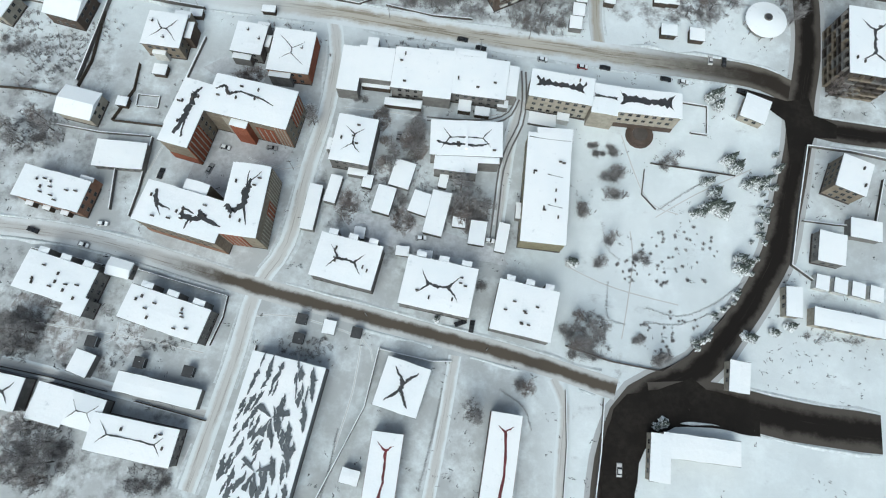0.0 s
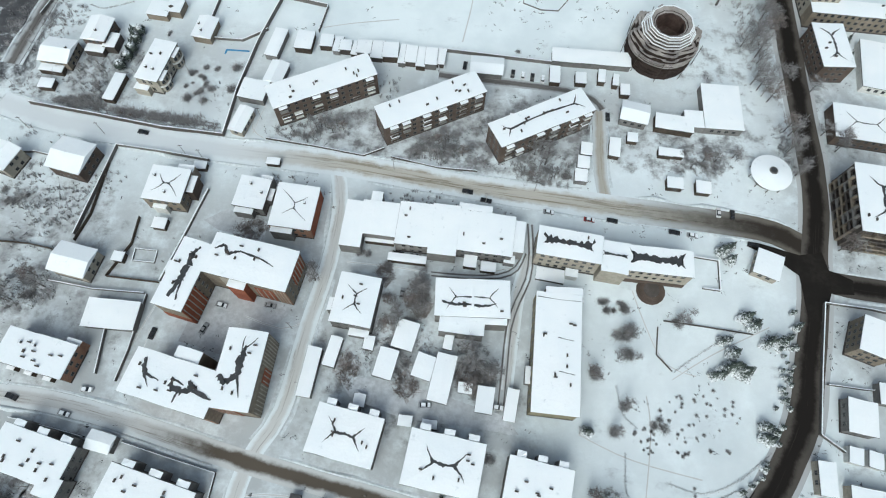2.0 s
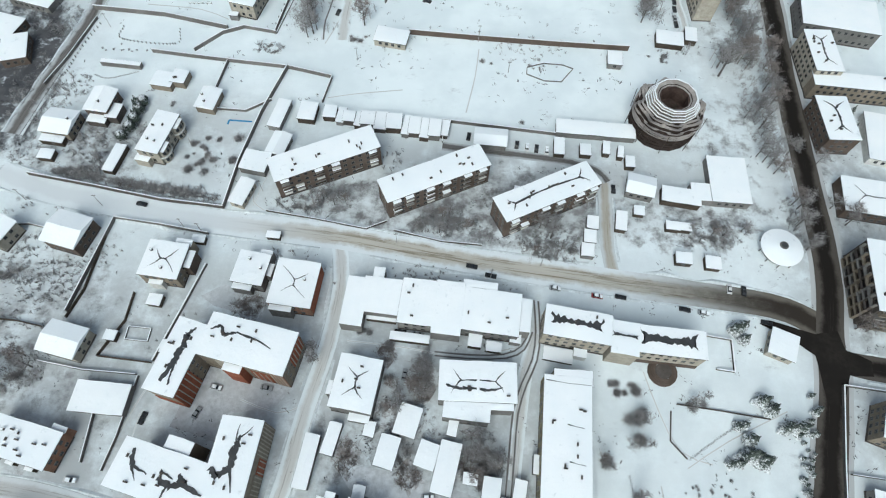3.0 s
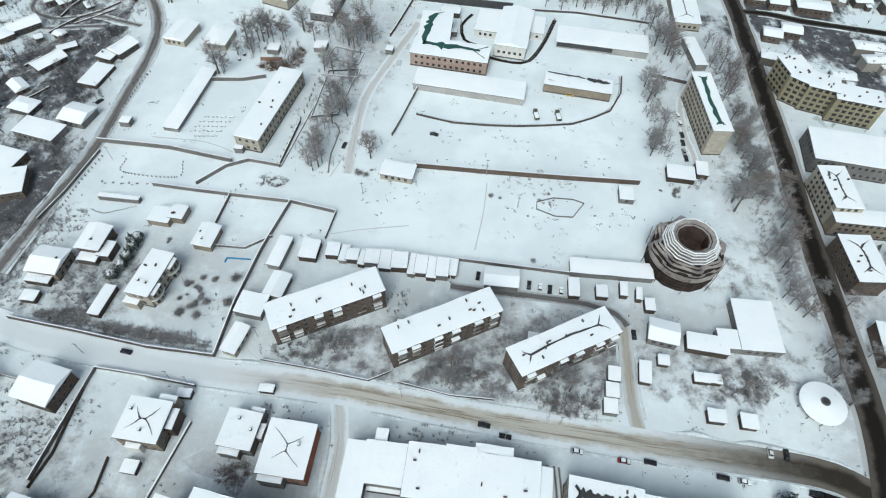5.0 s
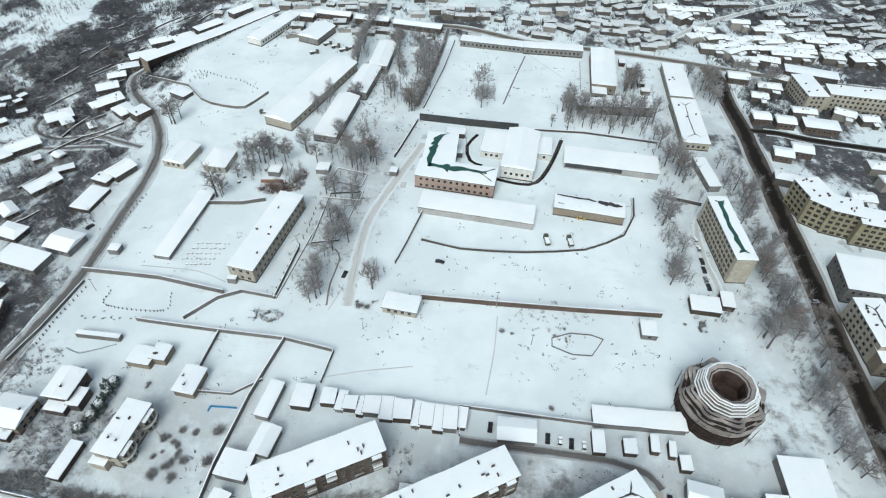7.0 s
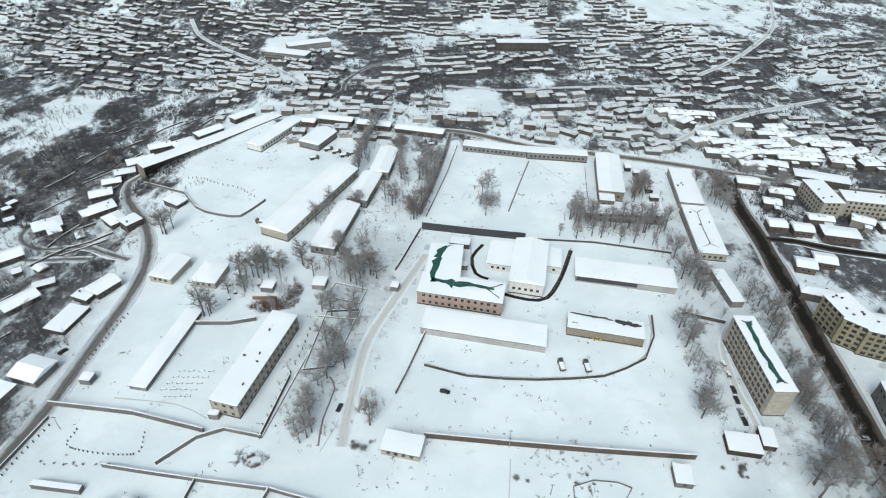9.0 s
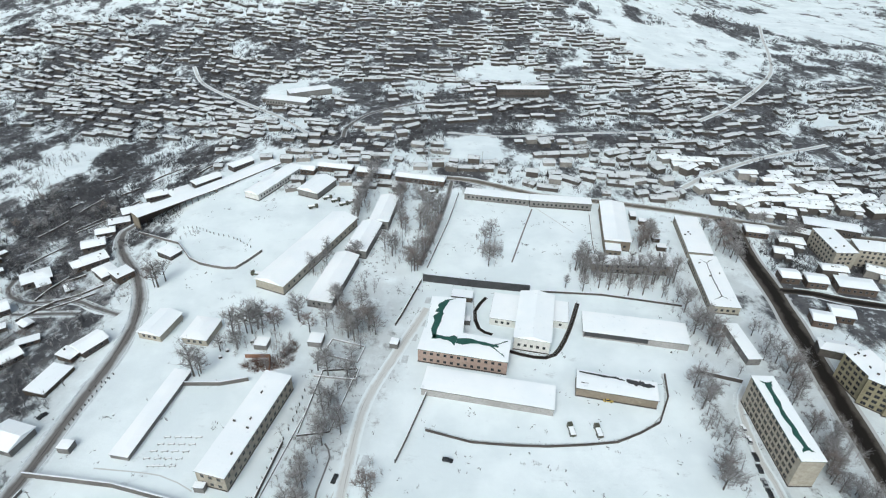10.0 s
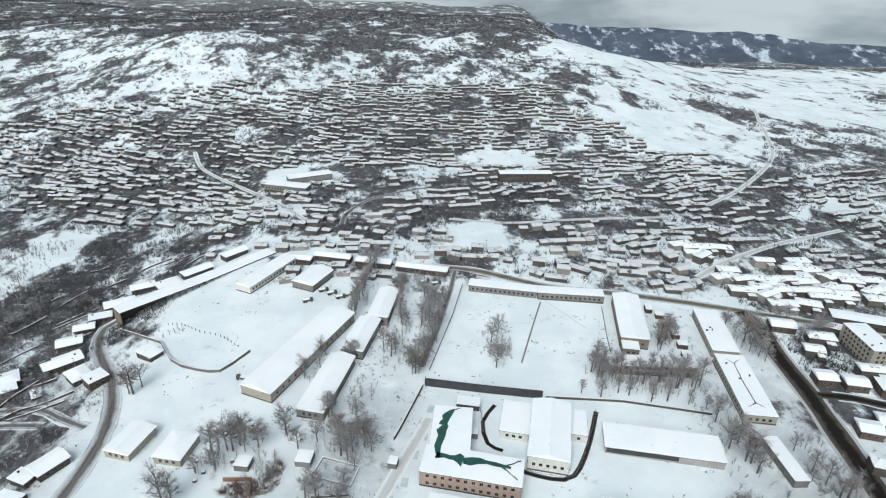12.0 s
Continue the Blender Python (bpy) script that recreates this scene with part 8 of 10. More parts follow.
grove(-148.9, 97.3, 10.4, 5.9, 0, 5, 1.28, 141)
grove(-129.5, -16.0, 10.9, 10.7, 0, 12, 1.12, 142)
grove(68.3, 78.1, 5.4, 7.8, 0, 4, 0.88, 143)
grove(55.8, 66.9, 1.7, 1.8, 0, 2, 0.96, 144)
grove(59.7, 47.5, 1.3, 1.3, 0, 2, 0.88, 145)
grove(89.6, 87.1, 4.3, 2.7, 0, 3, 0.80, 146)
grove(64.6, 55.0, 1.3, 1.7, 0, 1, 0.96, 147)
grove(53.4, 21.7, 7.1, 8.1, 0, 9, 0.96, 148)
grove(78.3, 11.7, 4.0, 3.0, 0, 3, 0.96, 149)
grove(13.0, -5.7, 1.9, 1.8, 0, 3, 1.12, 150)
grove(30.5, 3.4, 1.9, 1.5, 0, 2, 0.96, 151)
grove(36.9, 153.8, 13.8, 5.9, 0, 9, 1.12, 152)
grove(162.7, 113.4, 8.9, 3.8, 0, 5, 1.28, 153)
grove(-44.0, 104.4, 2.1, 4.8, 0, 3, 0.96, 154)
grove(-18.0, 90.5, 3.2, 4.6, 0, 4, 0.96, 155)
grove(-49.6, 167.3, 13.8, 5.5, 0, 9, 0.69, 156)
grove(3.4, 157.0, 12.6, 4.8, 0, 9, 0.69, 157)
grove(46.0, 145.7, 14.7, 5.2, 0, 10, 0.69, 158)
grove(151.2, 239.9, 9.4, 22.5, 0, 12, 1.26, 159)
grove(143.1, 200.1, 8.9, 19.8, 0, 12, 1.26, 160)
grove(145.2, 159.6, 1.9, 14.3, 0, 5, 1.15, 161)
grove(110.9, 152.7, 11.6, 5.4, 0, 6, 0.69, 162)
grove(163.3, 173.7, 4.9, 18.3, 0, 8, 1.26, 163)
grove(-140.3, 184.5, 8.1, 6.0, 0, 6, 0.69, 164)
grove(-59.0, 262.8, 4.9, 10.1, 0, 4, 1.44, 165)
grove(-54.7, 298.7, 6.8, 16.4, 0, 5, 1.44, 166)
grove(-69.9, 327.8, 11.6, 14.1, 0, 3, 1.44, 167)
grove(-69.5, 367.4, 12.7, 16.8, 0, 8, 1.60, 168)
grove(-93.3, 358.7, 9.3, 8.0, 0, 6, 1.44, 169)
grove(-121.1, 328.8, 4.0, 3.8, 0, 3, 1.76, 170)
grove(-108.9, 345.6, 6.0, 6.1, 0, 3, 1.44, 171)
grove(-50.4, 368.0, 6.4, 11.1, 0, 5, 1.60, 172)
grove(-80.3, 421.1, 10.6, 13.8, 0, 7, 1.60, 173)
grove(-55.2, 418.7, 4.2, 12.2, 0, 3, 1.60, 174)
grove(109.1, 310.9, 2.9, 23.3, 0, 6, 1.76, 175)
grove(124.9, 358.4, 4.9, 29.1, 0, 10, 1.76, 176)
grove(154.4, 342.0, 6.3, 25.1, 0, 9, 1.28, 177)
grove(150.3, 299.7, 4.6, 20.6, 0, 9, 1.28, 178)
grove(146.4, 266.5, 3.6, 23.3, 0, 12, 1.36, 179)
grove(144.1, 280.5, 4.3, 12.2, 0, 6, 1.28, 180)
grove(134.9, 241.4, 9.7, 6.4, 0, 8, 1.60, 181)
grove(177.1, 435.0, 5.9, 24.7, 0, 8, 1.60, 182)
grove(148.8, 399.3, 3.6, 21.0, 0, 5, 1.44, 183)
grove(101.8, 272.5, 3.1, 7.4, 0, 4, 1.44, 184)
grove(-37.7, 468.0, 7.6, 42.9, 0, 16, 1.57, 185)
grove(-17.0, 481.9, 6.5, 37.7, 0, 14, 1.57, 186)
grove(-22.3, 422.6, 6.2, 13.1, 0, 8, 1.57, 187)
grove(-67.8, 414.4, 4.2, 7.5, 0, 6, 1.75, 188)
grove(-50.4, 356.2, 15.0, 6.9, 0, 9, 1.75, 189)
grove(22.0, 433.9, 6.4, 20.0, 0, 6, 1.40, 190)
grove(169.2, 451.6, 8.9, 21.7, 0, 7, 1.75, 191)
grove(121.6, 442.7, 10.2, 9.4, 0, 8, 1.57, 192)
grove(208.5, 460.3, 10.9, 15.6, 0, 6, 1.57, 193)
grove(-164.4, 398.1, 3.1, 5.3, 0, 3, 1.75, 194)
grove(-107.5, 355.6, 7.4, 3.5, 0, 4, 1.75, 195)
grove(76.4, 414.5, 7.7, 6.1, 0, 8, 1.5, 196, "tall slender leafless tree in the school yard", SLIM)
grove(91.9, 410.2, 12.3, 5.1, 0, 8, 1.5, 197, "tall slender leafless tree in the school yard", SLIM)
grove(113.8, 404.1, 13.6, 5.0, 0, 9, 1.5, 198, "tall slender leafless tree in the school yard", SLIM)
avenue([(-63.8, 461.1), (-60.7, 502.6), (-55.5, 539.9)], 4.0, 1.4, 199, "dark poplar in a dense row by the barracks", SLIM)
avenue([(-20.5, 412.8), (-13.8, 444.3), (-6.1, 489.1)], 6.0, 1.3, 200)
avenue([(-64.0, 263.0), (-60.7, 286.8), (-54.7, 318.8), (-47.3, 345.7)], 7.0, 1.3, 201)
avenue([(-138.8, 173.7), (-123.7, 171.6), (-106.2, 167.9), (-90.2, 165.2)], 5.0, 0.28, 202, "bare hedge shrub along the garden wall", None, 1.0)
tree(-35.9, 266.0, TREES[5], 1.75, "broad leafless tree in a snowy yard", random.Random(9))
firs(106.2, 69.8, 5.9, 4.0, 0, 7, 1.20, 203)
firs(98.5, 66.4, 2.9, 1.8, 0, 3, 0.75, 204)
firs(115.8, 86.8, 3.4, 3.7, 0, 4, 1.20, 205)
firs(121.8, 77.7, 4.2, 2.3, 0, 4, 1.20, 206)
firs(103.5, 79.1, 3.0, 1.8, 0, 3, 0.90, 207)
firs(110.3, 111.3, 3.1, 5.3, 0, 5, 1.20, 208)
firs(113.0, 46.2, 3.2, 3.0, 0, 5, 1.20, 209)
firs(123.5, 105.2, 2.2, 3.8, 0, 3, 1.20, 210)
firs(51.4, 48.4, 1.7, 1.7, 0, 2, 1.05, 211)
firs(115.5, 21.3, 7.9, 3.3, 0, 6, 0.90, 212)
firs(74.4, -11.6, 3.8, 4.6, 0, 6, 0.90, 213)
firs(-0.1, 27.2, 2.0, 1.2, 0, 2, 0.75, 214)
firs(-131.5, 208.6, 1.5, 9.1, 0, 7, 0.90, 215)
firs(185.0, 213.4, 2.6, 10.4, 0, 2, 1.05, 216)
firs(101.1, 0.1, 2.7, 1.1, 0, 2, 0.75, 217)
firs(136.5, 23.1, 11.8, 2.0, 0, 5, 0.90, 218)
avenue([(89.9, 13.6), (98.6, 23.5), (110.0, 35.7)], 2.2, 0.55, 219, "snow-dusted hedge conifer along the park edge", FIRS, 1.6)
avenue([(120.8, 52.5), (126.0, 69.8), (132.0, 90.0)], 2.2, 0.55, 220, "snow-dusted hedge conifer along the park edge", FIRS, 1.6)
avenue([(123.7, 76.5), (119.2, 56.8), (114.0, 39.8)], 3.5, 0.55, 221, "snow-dusted hedge conifer along the park edge", FIRS, 1.6)
avenue([(130.2, 83.2), (120.3, 50.3)], 6.0, 0.55, 222, "snow-dusted hedge conifer along the park edge", FIRS, 1.6)
bushes(90.5, 50.8, 14.5, 14.2, 0, 52, 0.8, 223, "small dark clipped shrub in the park")
bushes(83.7, 21.6, 12.0, 7.8, 0, 38, 0.8, 224, "small dark clipped shrub in the park")
bushes(71.0, 44.4, 4.2, 4.7, 0, 20, 0.8, 225, "small dark clipped shrub in the park")
bushes(64.8, 91.5, 8.3, 2.3, 0, 12, 2.2, 226)
bushes(52.2, 19.7, 8.0, 7.2, 0, 18, 2.3, 227)
bushes(-102.6, 189.3, 7.1, 9.1, 0, 12, 1.6, 228, "round leafless bush in the villa garden")
bushes(-81.0, 249.2, 7.6, 2.8, 0, 9, 1.2, 229)
bushes(48.5, 241.1, 7.1, 4.7, 0, 8, 0.9, 230)
bushes(-143.4, 248.8, 14.0, 3.9, 0, 14, 0.6, 231)
bushes(105.4, 246.8, 7.3, 3.8, 0, 10, 1.4, 232)
hedge([(75.7, 30.8), (87.6, 27.6), (100.3, 31.6), (112.6, 39.8)], 2.2, 233)
hedge([(75.1, 25.6), (87.1, 24.6), (99.8, 28.6)], 2.2, 234)
hedge([(63.3, 40.1), (62.1, 27.7), (67.9, 24.6)], 2.0, 235)
hedge([(84.8, 67.8), (96.1, 74.8), (110.6, 82.4)], 2.5, 236)
hedge([(63.0, 62.6), (64.4, 52.9), (68.3, 48.6)], 2.0, 237)
scrub(-230.7, 384.4, 36.2, 32.3, 0, 160, 2.2, 238)
scrub(-225.4, 342.7, 20.7, 35.1, 0, 140, 2.2, 239)
scrub(-253.5, 464.7, 36.5, 44.4, 0, 200, 2.6, 240)
scrub(-299.4, 487.1, 27.8, 59.1, 0, 200, 2.6, 241)
scrub(-224.9, 334.0, 20.6, 41.8, 0, 140, 2.0, 242)
scrub(-176.4, 264.4, 7.9, 12.3, 0, 50, 1.6, 243)
scrub(-182.1, 230.4, 9.5, 14.1, 0, 60, 1.6, 244)
scrub(-260.4, 464.0, 22.3, 46.4, 0, 160, 2.4, 245)
scrub(-190.1, 407.4, 14.0, 26.7, 0, 80, 2.2, 246)
scrub(-176.6, 214.3, 12.1, 10.1, 0, 80, 1.6, 247)
scrub(-150.9, 199.1, 9.5, 12.7, 0, 90, 1.5, 248)
scrub(-165.2, 226.0, 10.9, 9.0, 0, 70, 1.5, 249)
scrub(-133.4, 197.6, 10.0, 9.8, 0, 90, 1.4, 250)
grove(-234.3, 391.4, 33.0, 32.6, 0, 10, 0.90, 251)
grove(-225.4, 342.7, 17.3, 27.8, 0, 8, 0.90, 252)
grove(-256.9, 472.6, 36.3, 35.8, 0, 12, 1.00, 253)
grove(-299.4, 487.1, 23.8, 48.5, 0, 12, 1.00, 254)
grove(-174.9, 260.8, 6.5, 10.0, 0, 4, 0.80, 255)
grove(-227.3, 492.3, 15.8, 10.4, 0, 5, 0.80, 256)

scrub(-6.3, 94, 3, 9, 0, 70, 2.0, 700, "brownish leafless shrubs between the houses", "twig_brown")
scrub(-31, 68.5, 4, 5, 0, 60, 2.0, 701, "brownish leafless shrubs between the houses", "twig_brown")
scrub(-10.6, 62.6, 4, 4, 0, 50, 2.0, 702, "brownish leafless shrubs between the houses", "twig_brown")
scrub(13.5, 64.8, 7, 6, 0, 110, 2.0, 703, "brownish leafless shrubs between the houses", "twig_brown")
scrub(-19, 103, 3, 3, 0, 30, 2.0, 704, "brownish leafless shrubs between the houses", "twig_brown")
scrub(-70, 121.5, 6, 4, 0, 50, 2.0, 705, "brownish leafless shrubs between the houses", "twig_brown")
scrub(-113.5, 171.6, 24.0, 2.0, -10.3, 260, 2.4, 711, "dense feathery hedge of bare shrubs inside the villa wall")
scrub(-148.0, 178.6, 12.0, 2.4, -10.3, 120, 2.2, 712, "dense feathery hedge of bare shrubs inside the villa wall")
scrub(-91.0, 334.5, 9.0, 4.5, 5, 110, 2.6, 713, "rust-brown shrubs behind the barrack", "twig_rust")
scrub(-80.5, 342.0, 3.0, 10.0, 0, 60, 2.4, 714, "rust-brown shrubs behind the barrack", "twig_rust")
thicket(-49.5, 327.0, 3.2, 10.0, 8, 60, 4.5, 715, "dense dark hedge trees in a walled bed")
thicket(-53.5, 306.0, 3.0, 9.0, 14, 50, 4.5, 716, "dense dark hedge trees in a walled bed")
thicket(-64.5, 277.0, 3.4, 10.0, 4, 46, 5.0, 717)
scrub(23.5, 437.0, 6.0, 9.0, 0, 60, 2.0, 718)
avenue([(63.0, 396.5), (80.3, 395.2), (102.3, 391.2), (120.0, 388.6)], 6.5, 1.15, 719, "tall slender leafless tree in the school yard", SLIM, 3.2)
# vehicles
car(19.4, 133.7, -12, "paint_black", False, "black car on trodden snow, clean roof")
car(68.1, 125.3, -12, "paint_black", False, "black car on trodden snow, clean roof")
car(91.7, 120.5, -12, "paint_black", False, "black car on trodden snow, clean roof")
car(98.5, 119.2, -12, "paint_silver", True, "silver car under a layer of snow")
car(121.4, 115.3, -14, "paint_black", False, "black car on trodden snow, clean roof")
car(43.6, 128.8, -10, "paint_silver", True, "silver car under a layer of snow")
car(59.2, 125.7, -10, "paint_red", True, "red car under a layer of snow")
car(-14.4, 111.2, -8, "paint_black", False, "black car on trodden snow, clean roof")
car(-7.9, 110.3, -8, "paint_silver", False, "silver car on trodden snow, clean roof")
car(-99.6, 80.7, 75, "paint_black", False, "black car on trodden snow, clean roof")
car(-77.0, 91.1, -15, "paint_silver", True, "silver car under a layer of snow")
car(-82.0, 82.5, 65, "paint_silver", False, "silver car on trodden snow, clean roof")
car(-59.7, 90.9, -10, "paint_silver", False, "silver car on trodden snow, clean roof")
car(-12.5, 95.6, 80, "paint_silver", False, "silver car on trodden snow, clean roof")
car(20.5, 55.1, -10, "paint_white", True, "white car under a layer of snow")
car(-142.3, 59.1, -20, "paint_black", False, "black car on trodden snow, clean roof")
car(-123.6, 53.6, -18, "paint_silver", True, "silver car under a layer of snow")
car(-118.1, 61.4, -5, "paint_white", True, "white car under a layer of snow")
car(60.9, -23.3, 84, "paint_white", False, "white car on trodden snow, clean roof")
car(115.6, 127.9, 80, "paint_black", False, "black car on trodden snow, clean roof")
car(110.3, 128.9, 80, "paint_white", False, "white car on trodden snow, clean roof")
car(-4.1, 55.9, 0, "paint_silver", True, "silver car under a layer of snow")
car(13.6, 24.0, 80, "paint_black", False, "black car on trodden snow, clean roof")
car(9.7, 25.2, 20, "paint_black", False, "black car on trodden snow, clean roof")
car(33.2, 195.4, 80, "paint_black", False, "black car on trodden snow, clean roof")
car(41.5, 193.5, 80, "paint_black", False, "black car on trodden snow, clean roof")
car(37.5, 194.2, 80, "paint_white", True, "white car under a layer of snow")
car(45.9, 192.5, 80, "paint_white", True, "white car under a layer of snow")
car(12.6, 199.6, 80, "paint_black", False, "black car on trodden snow, clean roof")
car(71.8, 173.3, 85, "paint_black", False, "black car on trodden snow, clean roof")
car(-118.8, 164.3, -12, "paint_black", False, "black car on trodden snow, clean roof")
car(12.3, 137.6, -12, "paint_black", False, "black car on trodden snow, clean roof")
car(-49.1, 274.1, 75, "paint_black", False, "black car on trodden snow, clean roof")
car(-176.2, 303.9, 60, "paint_black", False, "black car on trodden snow, clean roof")
car(118.2, 285.7, 88, "paint_black", False, "black car on trodden snow, clean roof")
car(117.3, 280.1, 88, "paint_black", False, "black car on trodden snow, clean roof")
car(116.2, 273.8, 88, "paint_silver", False, "silver car on trodden snow, clean roof")
car(116.1, 269.3, 88, "paint_black", False, "black car on trodden snow, clean roof")
car(119.3, 294.0, 88, "paint_silver", True, "silver car under a layer of snow")
car(119.6, 300.0, 88, "paint_white", True, "white car under a layer of snow")
car(65.6, 314.6, -10, "paint_yellow", False, "yellow car on trodden snow, clean roof")
car(-64.8, 463.6, 70, "paint_black", False, "black car on trodden snow, clean roof")
car(-5.9, 282.9, -15, "paint_black", False, "black car on trodden snow, clean roof")
car(161.1, 261.8, 0, "paint_silver", False, "silver car on trodden snow, clean roof")
car(184.6, 350.6, 120, "paint_silver", False, "silver car on trodden snow, clean roof")
truck(45.9, 297.8, 95)
truck(57.1, 297.3, 95)
truck(-86.9, 497.4, 20, "olive truck parked in a row under snow")
truck(-80.7, 493.8, 20, "olive truck parked in a row under snow")
truck(-74.4, 488.9, 20, "olive truck parked in a row under snow")
truck(-69.8, 491.9, 20, "olive truck parked in a row under snow")
truck(-94.6, 484.2, 20, "olive truck parked in a row under snow")
truck(-41.0, 502.3, 20, "olive truck parked in a row under snow")
truck(-20.4, 510.6, 20, "olive truck parked in a row under snow")
truck(-12.7, 508.4, 20, "olive truck parked in a row under snow")
truck(-112.5, 405.6, 170, "olive truck with logs in the yard")

# poles
utility_pole(19.0, 258.6, 8)
utility_pole(-37.9, 243.4, 8)
utility_pole(31.8, 237.0, 7)
utility_pole(18.6, 256.2, 7)
utility_pole(19.2, 132.9, 8)
utility_pole(-71.9, 171.1, 8)
utility_pole(-134.4, 163.7, 8)
utility_pole(-92.6, 151.5, 8)
utility_pole(-156.1, 262.8, 8)
utility_pole(-212.1, 426.0, 8)
utility_pole(127.6, 241.3, 8)
utility_pole(-165.2, 166.1, 8)
utility_pole(-129.9, 31.1, 8)
utility_pole(24.6, 556.2, 12)
ROUND_PLACE = (133.5, 145.3)
bushes(68.5, 80.3, 3.9, 3.1, 0, 5, 2.6, 257)
bushes(65.9, 73.6, 3.0, 1.8, 0, 3, 2.4, 258)
bushes(55.8, 66.6, 1.7, 1.3, 0, 3, 2.8, 259)
bushes(59.7, 47.5, 1.1, 1.1, 0, 2, 2.6, 260)
bushes(64.6, 55.0, 1.3, 1.7, 0, 2, 2.4, 261)
bushes(89.5, 86.0, 3.5, 1.8, 0, 4, 2.2, 262)
bushes(76.8, 49.7, 2.9, 2.2, 0, 4, 2.0, 263)
bushes(79.5, 12.7, 2.8, 2.0, 0, 4, 2.4, 264)
bushes(72.2, 18.6, 1.6, 1.6, 0, 2, 2.2, 265)
bushes(-6.3, 96.3, 2.1, 9.4, 0, 9, 2.0, 266)
bushes(-18.1, 99.8, 1.7, 7.1, 0, 6, 2.0, 267)
bushes(-13.5, 72.5, 8.3, 8.9, 0, 12, 2.2, 268)
bushes(14.5, 67.3, 6.3, 6.6, 0, 8, 2.4, 269)
bushes(-139.9, 22.4, 5.7, 5.9, 0, 8, 3.0, 270)
bushes(17.0, 37.7, 1.2, 1.2, 0, 2, 2.0, 271)
bushes(30.5, 3.4, 1.5, 1.1, 0, 2, 2.6, 272)
bushes(-37.8, 110.4, 2.2, 1.4, 0, 4, 1.8, 273)
bushes(-27.0, 111.7, 3.5, 1.4, 0, 5, 1.8, 274)
bushes(-162.7, 139.7, 6.6, 7.8, 0, 7, 2.0, 275)
bushes(-149.9, 97.3, 8.3, 4.7, 0, 8, 2.2, 276)
bushes(-129.5, -16.0, 10.9, 8.9, 0, 16, 2.4, 277)
bushes(-90.3, -25.0, 5.4, 4.3, 0, 8, 2.2, 278)
bushes(-164.4, 205.0, 7.2, 3.8, 0, 5, 2.2, 279)
bushes(-54.1, 165.8, 9.2, 3.8, 0, 8, 1.8, 280)
bushes(1.1, 155.7, 10.2, 3.7, 0, 8, 1.8, 281)
bushes(43.7, 145.7, 12.4, 4.1, 0, 9, 1.8, 282)
bushes(107.5, 152.7, 11.6, 4.9, 0, 8, 1.8, 283)
bushes(36.2, 207.6, 0.9, 0.8, 0, 1, 2.4, 284)
bushes(21.9, 242.2, 3.6, 2.7, 0, 3, 1.4, 285)
bushes(-39.8, 256.7, 7.3, 2.5, 0, 6, 1.8, 286)

# thickets
thicket(-63.2, 277.9, 10.8, 18.2, 0, 18, 7.0, 287)
thicket(-57.0, 320.4, 13.3, 26.9, 0, 18, 7.0, 288)
thicket(-50.5, 366.1, 13.0, 23.0, 0, 20, 7.0, 289)
thicket(-61.6, 298.1, 12.7, 13.1, 0, 10, 6.0, 290)
thicket(106.7, 294.5, 5.8, 27.6, 0, 40, 8.0, 291)
thicket(132.6, 362.9, 7.4, 33.3, 0, 45, 8.0, 292)
thicket(89.3, 413.9, 23.9, 20.7, 0, 50, 8.0, 293)
thicket(161.3, 343.1, 9.1, 28.9, 0, 45, 7.0, 294)
thicket(155.0, 283.5, 8.0, 32.2, 0, 60, 7.0, 295)
thicket(151.8, 233.4, 8.9, 21.5, 0, 55, 6.0, 296)
thicket(144.0, 209.3, 8.4, 15.8, 0, 50, 6.0, 297)
thicket(-89.7, 348.7, 14.0, 10.6, 0, 25, 6.0, 298)
thicket(-46.9, 263.3, 7.9, 7.4, 0, 20, 4.0, 299)
thicket(-151.0, 194.2, 10.8, 6.1, 0, 40, 4.0, 300)
thicket(-167.8, 227.5, 7.1, 6.7, 0, 20, 4.0, 301)
thicket(-172.3, 260.8, 5.2, 7.9, 0, 12, 5.0, 302)
thicket(114.0, 252.6, 10.6, 5.1, 0, 20, 4.0, 303)
thicket(-47.0, 170.1, 11.4, 5.6, 0, 60, 4.0, 304)
thicket(0.8, 157.5, 11.1, 6.4, 0, 70, 4.0, 305)
thicket(42.3, 149.6, 13.0, 5.8, 0, 75, 4.0, 306)
thicket(-20.8, 185.8, 4.8, 5.5, 0, 16, 3.0, 307)
thicket(21.7, 167.5, 4.2, 4.5, 0, 14, 3.0, 308)
thicket(22.5, 439.3, 8.5, 23.8, 0, 30, 5.0, 309)
thicket(75.2, 409.7, 9.1, 9.0, 0, 26, 8.0, 310)
thicket(90.4, 405.5, 10.6, 9.0, 0, 30, 8.0, 311)
thicket(115.9, 401.9, 18.1, 8.1, 0, 34, 8.0, 312)
thicket(172.7, 451.8, 10.0, 20.3, 0, 30, 7.0, 313)
thicket(-58.9, 363.0, 12.8, 9.1, 0, 20, 6.0, 314)
thicket(-107.8, 345.9, 6.0, 8.4, 0, 16, 7.0, 315)
thicket(-85.1, 346.2, 7.2, 8.3, 0, 18, 7.0, 316)
thicket(-81.7, 411.7, 7.4, 8.9, 0, 16, 7.0, 317)
thicket(-57.7, 510.4, 4.6, 34.1, 0, 30, 9.0, 318)
thicket(-36.4, 449.6, 8.3, 38.8, 0, 50, 7.0, 319)
thicket(-16.8, 468.5, 6.3, 42.9, 0, 40, 7.0, 320)
